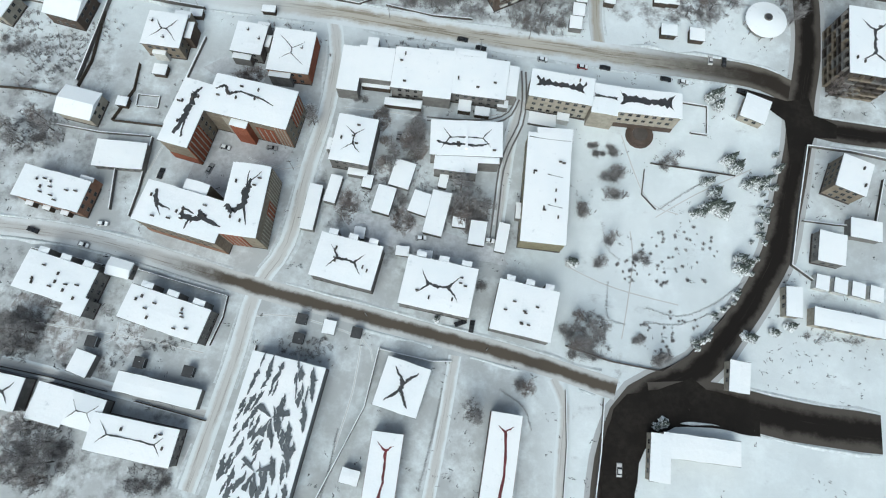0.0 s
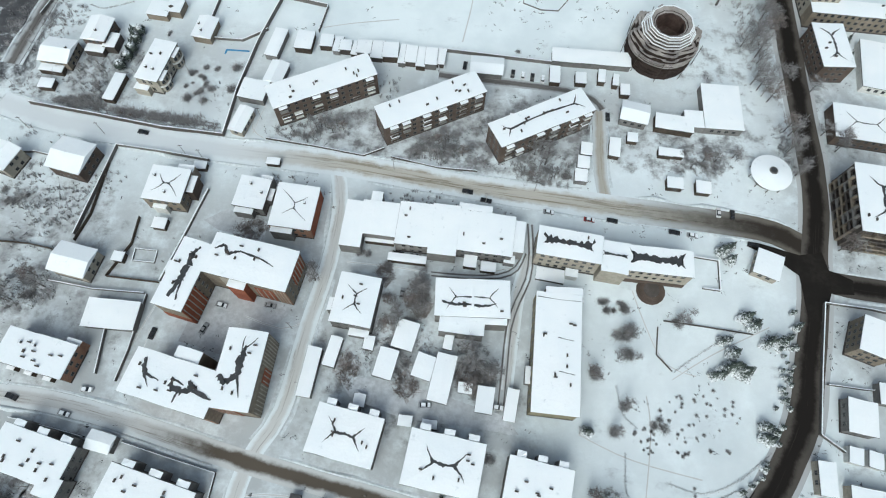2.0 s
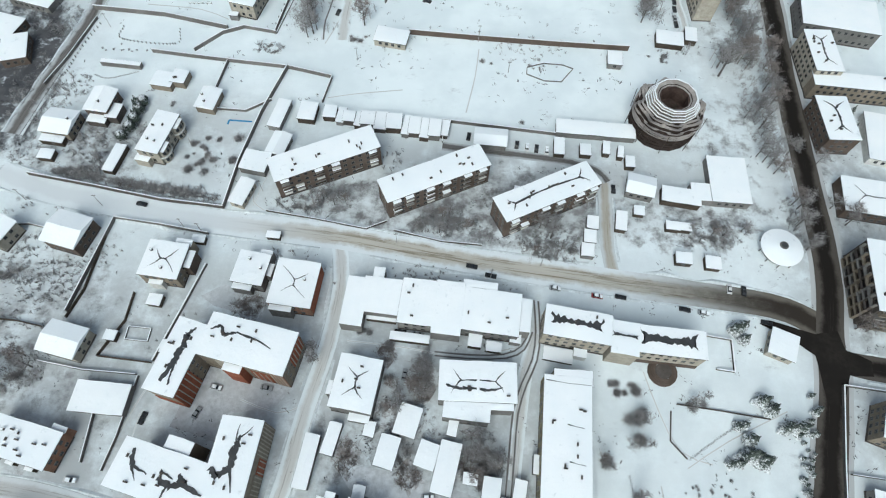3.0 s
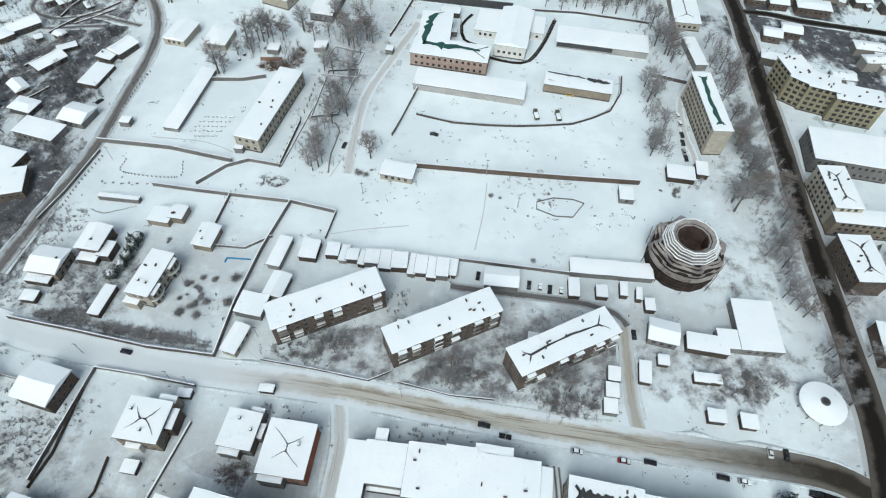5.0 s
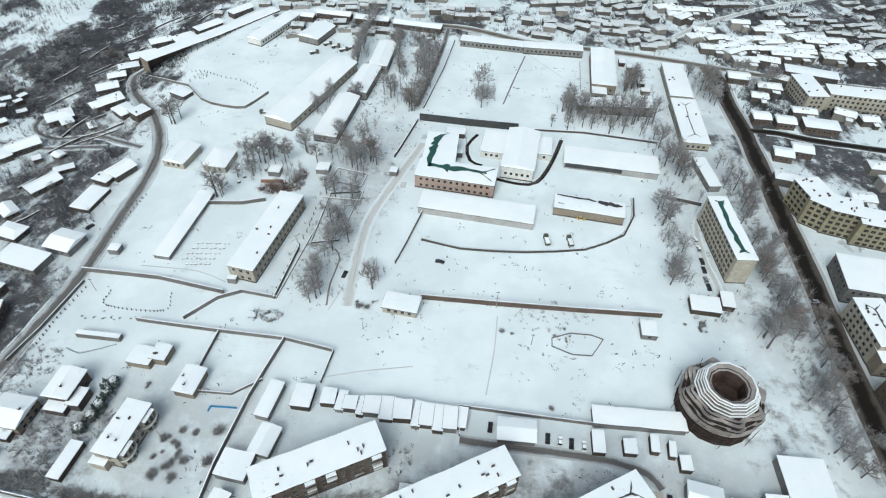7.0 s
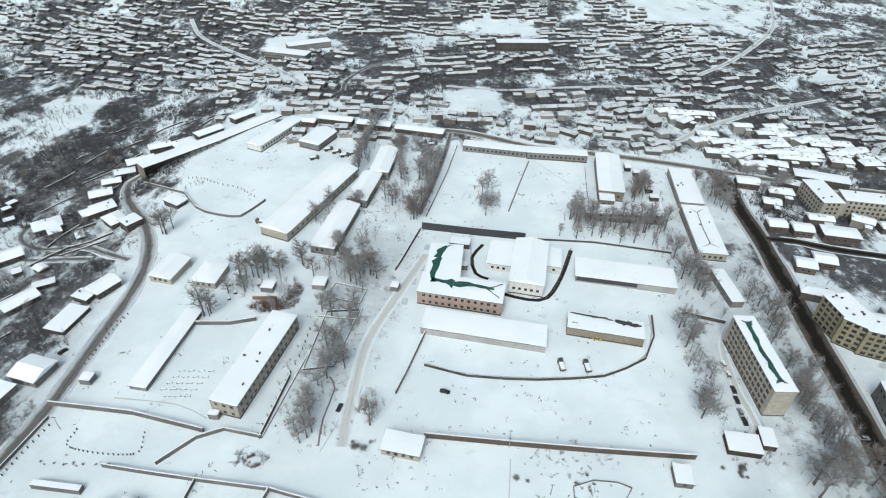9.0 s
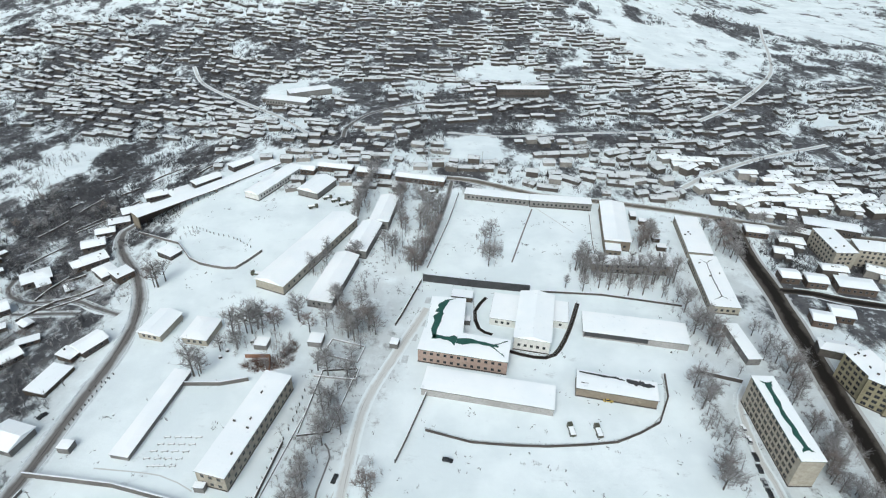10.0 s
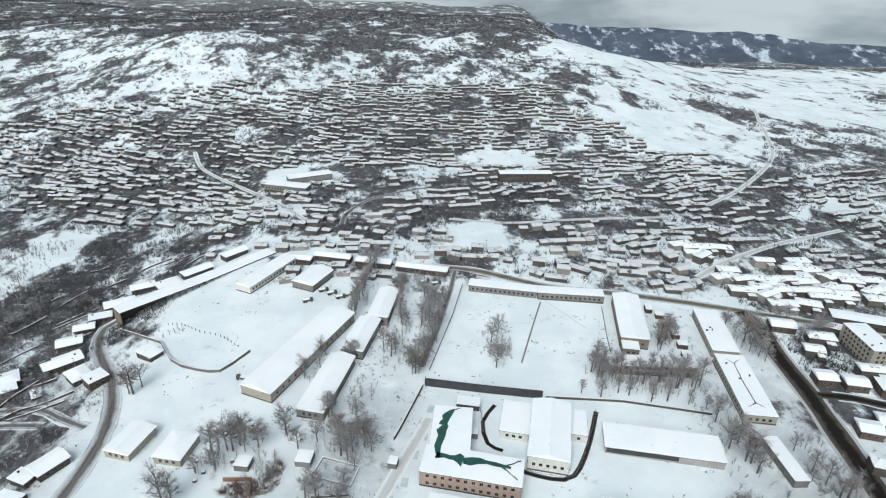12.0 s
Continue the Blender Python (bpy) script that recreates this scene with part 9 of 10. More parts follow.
thicket(121.6, 442.7, 15.4, 10.1, 0, 30, 6.0, 321)
thicket(201.2, 453.6, 14.3, 15.0, 0, 24, 6.0, 322)
thicket(-168.7, 449.7, 14.3, 5.6, 0, 10, 4.0, 323)
thicket(-49.8, 394.2, 8.5, 11.1, 0, 20, 6.0, 324)
thicket(-13.5, 75.9, 11.5, 12.4, 0, 60, 2.6, 325)
thicket(13.5, 67.3, 7.5, 8.8, 0, 40, 3.0, 326)
thicket(-129.5, -16.0, 10.9, 10.7, 0, 60, 3.0, 327)
thicket(-139.9, 22.4, 7.2, 8.3, 0, 30, 4.0, 328)
thicket(-143.8, 130.9, 10.9, 7.7, 0, 30, 2.4, 329)
thicket(-148.9, 97.3, 10.4, 7.1, 0, 30, 3.0, 330)
thicket(145.6, 216.1, 9.1, 31.8, 0, 60, 5.0, 331)
thicket(144.5, 156.9, 2.8, 14.2, 0, 24, 5.0, 332)
thicket(-140.0, 183.1, 8.3, 6.5, 0, 26, 3.0, 333)
bushes(-98.9, 197.6, 0.9, 0.8, 0, 2, 1.8, 339, "round leafless bush in the villa garden")
bushes(-93.6, 196.9, 0.9, 0.8, 0, 2, 1.4, 340, "round leafless bush in the villa garden")
bushes(-85.4, 197.0, 0.9, 0.8, 0, 2, 2.6, 341, "round leafless bush in the villa garden")
bushes(-98.2, 191.3, 0.8, 0.7, 0, 2, 1.8, 342, "round leafless bush in the villa garden")
bushes(-99.2, 184.9, 0.8, 0.7, 0, 2, 2.0, 343, "round leafless bush in the villa garden")
bushes(-94.8, 185.7, 0.8, 0.7, 0, 2, 2.0, 344, "round leafless bush in the villa garden")
bushes(-87.0, 185.8, 0.8, 0.7, 0, 2, 2.4, 345, "round leafless bush in the villa garden")
bushes(-103.3, 181.5, 0.8, 0.7, 0, 2, 2.4, 346, "round leafless bush in the villa garden")
bushes(-96.8, 180.0, 0.8, 0.7, 0, 2, 2.2, 347, "round leafless bush in the villa garden")
bushes(-117.4, 215.9, 0.9, 0.9, 0, 2, 1.6, 348, "round leafless bush in the villa garden")
for px, py in ((-129.4, 215.8), (-130.1, 211.5), (-130.9, 206.2), (-131.9, 201.7), (-134.1, 197.0)):
    yew(px, py, 2.6)
hedge([(-154.9, 177.7), (-141.1, 174.3), (-112.5, 168.5), (-87.9, 164.8)], 2.4, 349)
hedge([(-155.8, 179.8), (-141.9, 176.4), (-113.1, 170.6), (-88.3, 166.8)], 2.4, 350)
hedge([(-156.6, 181.7), (-142.7, 178.3), (-113.7, 172.4), (-88.8, 168.6)], 2.4, 351)
thicket(-145.2, 179.4, 12.5, 2.6, 0, 40, 3.0, 352)
thicket(-113.4, 171.7, 18.5, 2.1, 0, 60, 2.6, 353)
thicket(37.4, 516.9, 80.0, 5.0, 0, 40, 5.0, 354)
thicket(131.3, 502.3, 48.9, 10.1, 0, 40, 5.0, 355)
thicket(-32.8, 511.0, 11.6, 16.4, 0, 30, 6.0, 356)
thicket(-159.6, 154.2, 13.2, 16.6, 0, 40, 3.0, 357)
thicket(-150.0, 120.3, 10.3, 14.6, 0, 40, 3.0, 358)
thicket(-70.9, 120.7, 6.3, 3.3, 0, 14, 2.4, 359)
thicket(-46.7, 132.6, 8.6, 4.9, 0, 20, 2.4, 360)
thicket(22.4, 121.2, 6.5, 9.4, 0, 20, 2.6, 361)
thicket(-16.3, 130.4, 6.5, 7.3, 0, 16, 2.6, 362)
thicket(-39.5, 12.3, 7.7, 3.8, 0, 16, 2.4, 363)
thicket(-67.4, 103.2, 6.4, 4.8, 0, 12, 3.0, 364)
thicket(-93.6, 110.3, 8.6, 9.7, 0, 20, 3.0, 365)
thicket(-23.2, 47.9, 6.0, 4.2, 0, 14, 2.4, 366)
thicket(-56.1, 93.9, 6.3, 7.0, 0, 14, 2.6, 367)
thicket(-128.4, 141.5, 7.5, 6.2, 0, 24, 2.6, 368)
thicket(-60.6, 142.0, 5.7, 3.9, 0, 16, 2.6, 369)
thicket(-7.0, 134.8, 9.4, 3.7, 0, 24, 2.6, 370)
thicket(-171.0, 215.6, 11.4, 12.8, 0, 50, 3.5, 371)
thicket(-197.5, 264.6, 10.6, 27.1, 0, 50, 3.5, 372)
thicket(-191.3, 315.1, 15.5, 22.7, 0, 50, 3.5, 373)
thicket(-234.9, 383.3, 32.5, 47.7, 0, 90, 4.0, 374)
thicket(-185.5, 396.6, 12.0, 23.2, 0, 20, 4.0, 375)
thicket(206.1, 306.0, 9.1, 31.5, 0, 30, 4.0, 376)

# asphalt junctions and swept paths
pave("pavement", "black wet asphalt of the road junction", "asphalt_flat", [(55.2, -17.7), (60.8, -4.2), (66.2, 0.9), (77.1, 2.2), (89.4, 6.3), (93.6, 2.1), (103.0, -0.3), (111.0, -4.1), (109.4, -13.7), (93.7, -10.3), (81.3, -10.2), (72.6, -13.9), (67.7, -21.3), (65.0, -33.3), (54.7, -33.2)], 0.21)
pave("pavement", "black wet asphalt of the crossroads", "asphalt_flat", [(138.4, 111.1), (147.0, 112.2), (148.0, 105.0), (156.1, 100.9), (155.1, 95.2), (146.5, 95.6), (141.8, 85.2), (136.0, 85.3), (136.3, 102.7), (128.9, 109.9), (118.5, 114.8), (121.0, 117.2), (132.7, 113.1)], 0.21)
road("road_25", "dark swept path round the gym hall", "wet_asphalt", 2.4, [(23.8, 346.1), (36.5, 341.8), (46.6, 343.6), (56.6, 360.6), (65.8, 383.7)], 0.12, bank=False, seed=26)
road("road_26", "dark swept path behind the green-roofed building", "wet_asphalt", 2.0, [(17.6, 357.6), (11.1, 362.0), (9.8, 376.0), (16.6, 387.8)], 0.12, bank=False, seed=27)
thicket(-84.4, 337.0, 8.1, 6.5, 0, 16, 6.0, 377)
thicket(-35.2, 274.7, 4.9, 6.5, 0, 12, 6.0, 378)
thicket(116.5, 362.4, 4.9, 31.6, 0, 26, 5.0, 379)
thicket(99.8, 413.4, 27.8, 10.1, 0, 36, 7.0, 380)
thicket(-196.5, 352.6, 19.2, 31.0, 0, 60, 4.0, 381)
thicket(-245.0, 402.4, 23.1, 22.2, 0, 50, 4.0, 382)
fence("yard wall behind the long barrack", 2.2, 0.50, "wall_stone", [(-126.2, 321.3), (-106.9, 321.6), (-95.3, 324.7)])
fence("side wall of the training yard", 2.0, 0.50, "wall_stone", [(-126.2, 321.3), (-128.7, 301.1), (-134.4, 284.6)])
utility_pole(-140.2, 194.3, 8)
utility_pole(-105.3, 194.8, 8)
utility_pole(127.8, 246.0, 8)
utility_pole(-99.8, 153.5, 8)
utility_pole(-16.8, 147.7, 8)
utility_pole(38.7, 138.1, 8)
utility_pole(-175.9, 393.3, 8)
utility_pole(-50.6, 377.2, 8)
utility_pole(-51.3, 82.5, 8)
utility_pole(-22.7, 27.7, 8)
utility_pole(18.4, 15.8, 8)
building("shed", "small snow-covered shed among bare garden plots", "shed", -23.6, 76.8, 3.4, 4.6, -11.1, 2.4, "timber_dark", storeys=0, over=0.3)
building("shed", "small snow-covered shed among bare garden plots", "shed", 4.1, 77.2, 3.0, 5.1, -12.3, 2.4, "timber_dark", storeys=0, over=0.3)
building("shed", "small snow-covered shed among bare garden plots", "shed", 9.6, 61.3, 4.5, 3.3, -7.6, 2.4, "timber_dark", storeys=0, over=0.3)
building("shed", "small snow-covered shed among bare garden plots", "shed", -26.0, 57.3, 3.7, 4.0, -9.8, 2.4, "timber_dark", storeys=0, over=0.3)
building("shed", "small snow-covered shed among bare garden plots", "shed", -2.5, 49.4, 4.8, 2.7, -7.2, 2.4, "timber_dark", storeys=0, over=0.3)
building("shed", "small snow-covered shed among bare garden plots", "shed", -95.7, 104.9, 4.3, 4.4, -9.2, 2.4, "timber_dark", storeys=0, over=0.3)
building("shed", "small snow-covered shed among bare garden plots", "shed", -103.9, 122.6, 4.8, 4.1, -8.5, 2.4, "timber_dark", storeys=0, over=0.3)
building("shed", "small snow-covered shed among bare garden plots", "shed", -116.5, 109.1, 3.9, 3.5, -10.2, 2.4, "timber_dark", storeys=0, over=0.3)
building("shed", "small snow-covered shed among bare garden plots", "shed", -10.6, 50.6, 4.4, 3.2, -7.9, 2.4, "timber_dark", storeys=0, over=0.3)
building("shed", "small snow-covered shed among bare garden plots", "shed", -16.9, 175.7, 5.2, 3.7, -8.6, 2.4, "timber_dark", storeys=0, over=0.3)
building("shed", "small snow-covered shed among bare garden plots", "shed", 32.7, 170.7, 4.7, 3.7, -9.6, 2.4, "timber_dark", storeys=0, over=0.3)
building("shed", "small snow-covered shed among bare garden plots", "shed", 97.7, 154.5, 4.3, 3.3, -7.8, 2.4, "timber_dark", storeys=0, over=0.3)
building("shed", "small snow-covered shed among bare garden plots", "shed", 80.2, 162.0, 4.0, 3.9, -8.7, 2.4, "timber_dark", storeys=0, over=0.3)
building("shed", "small snow-covered shed among bare garden plots", "shed", -64.4, 149.8, 5.1, 2.6, -6.2, 2.4, "timber_dark", storeys=0, over=0.3)
building("shed", "small snow-covered shed among bare garden plots", "shed", -92.7, 147.8, 4.7, 2.9, -6.6, 2.4, "timber_dark", storeys=0, over=0.3)
building("shed", "small snow-covered shed among bare garden plots", "shed", -162.1, 186.9, 5.8, 4.5, -6.5, 2.4, "timber_dark", storeys=0, over=0.3)
building("shed", "small snow-covered shed among bare garden plots", "shed", -149.2, 219.0, 4.9, 4.7, -9.1, 2.4, "timber_dark", storeys=0, over=0.3)

# quarter landmarks on the hillside
building("school", "dark hillside school in a snowy yard", "building", 81.5, 757.5, 56.2, 12.0, 3.3, 9.0, "stone_dark", storeys=2, sides="s")
building("factory", "low pale works hall on the hillside", "building", -160.8, 714.1, 44.2, 14.0, -14.2, 6.0, "plaster_grey", storeys=1, sides="s")
building("factory", "second low works hall on the hillside", "building", -146.0, 746.8, 45.0, 14.0, 25.8, 6.0, "plaster_grey", storeys=0)
road("road_16", "steep lane winding up through the old quarter", "dark_lane", 5.0, [(-92.5, 614.8), (-91.9, 643.9), (-73.8, 687.6), (-31.5, 720.7), (24.0, 743.0)], 0.30, bank=False, seed=16)
road("road_17", "lane climbing between snowy gardens", "snowy_lane", 6.0, [(175.2, 529.5), (212.7, 561.6), (274.5, 601.8), (349.6, 636.6)], 0.30, bank=False, seed=17)
road("road_18", "road through the far snowy fields", "snowy_lane", 6.0, [(250.7, 692.1), (313.7, 753.4), (401.2, 861.8), (451.1, 950.0), (509.4, 1096.7), (558.7, 1214.7)], 0.40, bank=False, seed=18)
road("road_19", "terrace lane below the old quarter", "snowy_lane", 5.0, [(-1.7, 632.8), (49.4, 624.9), (100.2, 634.5), (208.7, 655.2)], 0.30, bank=False, seed=19)
road("road_20", "lane down into the ravine", "snowy_lane", 5.0, [(-311.3, 865.5), (-282.6, 812.7), (-225.1, 753.5), (-154.0, 662.5), (-125.4, 624.7)], 0.30, bank=False, seed=20)

# ---- round tower under construction ----
def lobed_ring(r0, r1, z0, z1, lobes, out, lift, turn, sides=64, jag=0.12, seed=1):
    """A slab round the tower whose rim swings out and up in lobes."""
    rng = random.Random(seed)
    bm = bmesh.new()
    rows = []
    for i in range(sides):
        g = 2 * math.pi * i / sides
        w = math.cos(lobes * (g + turn)) if lobes else 0.0
        j = rng.uniform(-jag, jag)
        r, z = r1 + out * w + j, lift * w + j * 0.6
        c, s = math.cos(g + turn), math.sin(g + turn)
        rows.append([bm.verts.new((q * c, q * s, h)) for q, h in ((r0, z0), (r, z0 + z), (r, z1 + z), (r0, z1))])
    for a, b in zip(rows, rows[1:] + rows[:1]):
        for k in range(4):
            m = (k + 1) % 4
            bm.faces.new((a[k], a[m], b[m], b[k]))
    bmesh.ops.recalc_face_normals(bm, faces=bm.faces)
    return bm


def round_tower(x, y):
    home = thing("round_tower", "round unfinished brick tower with stepped lobed ledges", "tower", x, y)
    part("drum", lobed_ring(10.0, 14.3, -0.5, 11.0, 0, 0, 0, 0.1, 16), "stone_tower", home, "rough dark brick drum")
    for k, (z, r) in enumerate(((2.2, 14.45), (4.0, 14.5), (5.8, 14.55), (7.4, 14.7), (8.6, 14.85), (9.6, 14.9))):
        part("course", lobed_ring(13.5, r, z, z + (0.10 if k < 3 else 0.22), 3, 0.12, 0.35, 0.3 * k, 32, 0.14, k), "stone_tower" if k < 3 else "stone_ledge", home, "thin projecting course of brick")
    for k, (z, r, out, lift, swing) in enumerate(((11.0, 14.2, 0.9, 0.9, 0.12), (12.6, 13.0, 1.5, 1.4, 0.51), (13.9, 12.0, 1.0, 0.9, 0.12))):
        ob = part("ledge", lobed_ring(9.0, r, z - 1.0, z, 8, out, lift, swing, 64, 0.10, 20 + k), "stone_tower", home, "lobed ledge swinging out in petals")
        part("ledge_edge", lobed_ring(r - (1.9 if k == 1 else 1.0), r + 0.12, z + 0.004, z + 0.24, 8, out, lift, swing, 64, 0.12, 20 + k), "stone_ledge", ob, "pale worn edge of the ledge")
    for k, (z, r) in enumerate(((14.3, 11.5), (15.4, 10.9), (16.5, 10.2), (17.5, 9.6))):
        part("step", lobed_ring(7.0, r - 0.35, z - 1.2, z + 0.5, 0, 0, 0, 0.26, 12, 0.05, 40 + k), "stone_tower", home)
        part("step_edge", lobed_ring(7.4, r + 0.05, z + 0.504, z + 0.75, 0, 0, 0, 0.26, 12, 0.12, 50 + k), "stone_ledge", home, "pale projecting edge of a step")
        part("snow", lobed_ring(r - 0.5, r - 0.05, z + 0.754, z + 0.82, 0, 0, 0, 0.26, 12, 0.15, 50 + k), "roof_snow", home, "thin snow lying on the step")
    bm = lobed_ring(6.5, 9.0, 17.6, 18.6, 0, 0, 0, 0.26, 12, 0.03, 60)
    for v in bm.verts:
        if v.co.xy.length < 7.5:
            v.co.z -= 0.9
    part("gallery", bm, "stone_ledge", home, "pale gallery sloping in to the shaft")
    part("parapet", lobed_ring(8.6, 9.2, 18.4, 19.1, 0, 0, 0, 0.26, 12, 0.06, 61), "stone_ledge", home)
    part("parapet_snow", lobed_ring(8.6, 9.15, 19.104, 19.22, 0, 0, 0, 0.26, 12, 0.08, 61), "roof_snow", home)
    part("shaft", lobed_ring(6.4, 7.4, 1.0, 17.4, 0, 0, 0, 0.3, 6, 0.02, 62), "brick_shaft", home, "brown brick shaft with six sides")
    part("shaft_floor", lobed_ring(0.3, 6.5, 10.0, 10.3, 0, 0, 0, 0.3, 6, 0.02, 63), "brick_shaft", home)
    for k in range(7):
        g = 0.9 * k + 0.3
        vs, fs = [], []
        limb_prism(vs, fs, Vector((5.6 * math.cos(g), 5.6 * math.sin(g), 10.4)), Vector((2.4 * math.cos(g + 2), 2.4 * math.sin(g + 2), 12.0 + k % 3)), 0.14, 0.12)
        part("beam", mesh_from("beam", vs, fs, "timber_dark"), None, home, "loose timber beam in the shaft")
    for k in range(9):
        g = 2 * math.pi * k / 9 + 0.3
        vs, fs = [], []
        limb_prism(vs, fs, Vector((15.7 * math.cos(g), 15.7 * math.sin(g), 0)), Vector((16.0 * math.cos(g + 0.04), 16.0 * math.sin(g + 0.04), 11.5)), 0.13, 0.12)
        part("scaffold_pole", mesh_from("scaffold_pole", vs, fs, "timber_dark"), None, home)
    return home


round_tower(97.5, 207.5)


def round_pavilion(x, y):
    home = thing("round_pavilion", "round pavilion with a snowy cone roof and dark lantern", "pavilion", x, y)
    part("wall", ring_bm(5.5, 6.2, -0.5, 3.0, 24), "plaster_grey", home)
    bm = ring_bm(1.3, 8.2, 3.004, 3.4, 28)
    for v in bm.verts:
        if v.co.xy.length < 2:
            v.co.z += 1.5
    part("roof", bm, "roof_snow", home)
    part("lantern", ring_bm(0.3, 1.2, 3.0, 5.3, 12), "sheet_dark", home)
    part("lantern_rim", ring_bm(1.2, 1.7, 4.75, 5.1, 12), "plaster_grey", home)
    for k in range(10):
        g = 2 * math.pi * k / 10
        part("post", box_bm(-0.15, 0.15, -0.15, 0.15, -0.4, 3.0), "plaster_grey", home).matrix_basis = pose(7.6 * math.cos(g), 7.6 * math.sin(g), 0)
    return home


# ---- hillside quarters ----
def far_house(vs, fs, mats, x, y, L, W, H, turn, rng):
    """Walls, windows and a snowy pitched roof of a small house, appended to lists."""
    z = level(x, y)
    c, s = math.cos(radians(turn)), math.sin(radians(turn))
    pts = []
    for u, v, h in ((-1, -1, -1.0), (1, -1, -1.0), (1, 1, -1.0), (-1, 1, -1.0), (-1, -1, H), (1, -1, H), (1, 1, H), (-1, 1, H)):
        pts.append((u * L / 2, v * W / 2, h))
    o, rise = 0.6, W * rng.uniform(0.12, 0.19)
    for u, v, h in ((-1, -1, H), (1, -1, H), (1, 1, H), (-1, 1, H)):
        pts.append((u * (L / 2 + o), v * (W / 2 + o), h))
    pts += [(-L / 2 - o, 0, H + rise + 0.3), (L / 2 + o, 0, H + rise + 0.3)]
    k = len(vs)
    for p in pts:
        vs.append((x + p[0] * c - p[1] * s, y + p[0] * s + p[1] * c, z + p[2]))
    for f, m in (((0, 1, 5, 4), 0), ((1, 2, 6, 5), 0), ((2, 3, 7, 6), 0), ((3, 0, 4, 7), 0), ((8, 9, 13, 12), 1), ((10, 11, 12, 13), 1), ((9, 10, 13), 1), ((11, 8, 12), 1), ((11, 10, 9, 8), 1)):
        fs.append(tuple(k + q for q in f))
        mats.append(m)


m, n, l, bsdf = nodes_of("patchy_snow")
pos = n.new("ShaderNodeNewGeometry").outputs["Position"]
gone = ramp_node(n, l, noise_node(n, l, pos, 0.13, 6.0, 0.75), 0.52, 0.63)
col = mix_node(n, l, gone, (0.58, 0.605, 0.62), (0.10, 0.092, 0.09))
l.new(col, bsdf.inputs["Base Color"])
bsdf.inputs["Roughness"].default_value = 0.8
surface("village_wall", (0.085, 0.075, 0.068), (0.17, 0.155, 0.14), 0.6, 0.02, 0.9, own=0.25)
surface("village_pale", (0.27, 0.255, 0.235), (0.36, 0.34, 0.315), 0.6, 0.02, 0.9, own=0.15)

FAR_HOUSE = []
for L, W, H in ((9, 5.8, 3.0), (11, 6.4, 3.3), (6.5, 5.2, 2.5), (15, 5.8, 3.0), (9, 6.8, 4.4)):
    for wall in ("village_wall", "village_wall", "village_wall", "village_pale"):
        me = bpy.data.meshes.new("wall")
        bm = box_bm(-L / 2, L / 2, -W / 2, W / 2, -1.2, H)
        bm.to_mesh(me)
        bm.free()
        me.materials.append(MATS[wall])
        rf = bpy.data.meshes.new("roof")
        bm = pitched_slab(L, W, H + 0.05, W * 0.17, 0, 0.45, 0.2)
        bm.to_mesh(rf)
        bm.free()
        rf.materials.append(MATS["patchy_snow"])
        FAR_HOUSE.append((me, rf, L, W, H))


m, n, l, bsdf = nodes_of("town_snow")
pos = n.new("ShaderNodeNewGeometry").outputs["Position"]
gone = ramp_node(n, l, noise_node(n, l, pos, 0.16, 6.0, 0.75), 0.57, 0.66)
l.new(mix_node(n, l, gone, (0.84, 0.87, 0.89), (0.14, 0.13, 0.125)), bsdf.inputs["Base Color"])
bsdf.inputs["Roughness"].default_value = 0.8
TOWN_HOUSE = []
for L, W, H in ((12, 8.0, 5.0), (15, 8.5, 5.4), (10, 7.5, 4.4), (14, 7.0, 6.2), (17, 8.0, 5.0)):
    for wall in ("village_wall", "village_wall", "village_pale"):
        me = bpy.data.meshes.new("wall")
        bm = box_bm(-L / 2, L / 2, -W / 2, W / 2, -1.2, H)
        quad_box(bm, L * 0.12, L * 0.42, -W / 2 - 3.2, -W / 2 + 0.01, -1.2, H * 0.75)
        bm.to_mesh(me)
        bm.free()
        me.materials.append(MATS[wall])
        rf = bpy.data.meshes.new("roof")
        bm = pitched_slab(L, W, H + 0.05, W * 0.15, W * (0.35 if L > 14 else 0.0), 0.5, 0.3)
        quad_box(bm, L * 0.12 - 0.3, L * 0.42 + 0.3, -W / 2 - 3.6, -W / 2 + 0.4, H * 0.75 + 0.004, H * 0.75 + 0.35, 0.12)
        bm.to_mesh(rf)
        bm.free()
        rf.materials.append(MATS["town_snow"])
        TOWN_HOUSE.append((me, rf, L, W, H))


def village_house(x, y, turn, rng):
    town = x > 170 and y < 585
    me, rf, L, W, H = rng.choice(TOWN_HOUSE if town else FAR_HOUSE)
    home = thing("house", rng.choice(("small dark-walled house under snow in the old quarter", "low house with a snowy pitched roof in the old quarter")) if me.materials[0].name == "village_wall" else "small pale-walled house with a snowy roof in the old quarter", "house", x, y, turn)
    part("wall", me, None, home)
    part("roof", rf, None, home)
    if town:
        for k in range(rng.choice((1, 1, 2))):
            part("chimney", vent_mesh("chimney"), None, home).matrix_basis = pose(rng.uniform(-0.35, 0.35) * L, rng.uniform(-0.2, 0.2) * W, H + W * 0.06)
    return home


def core(x, y):
    return -215 + max(0, y - 420) * 0.5 < x < 178 and y < 506


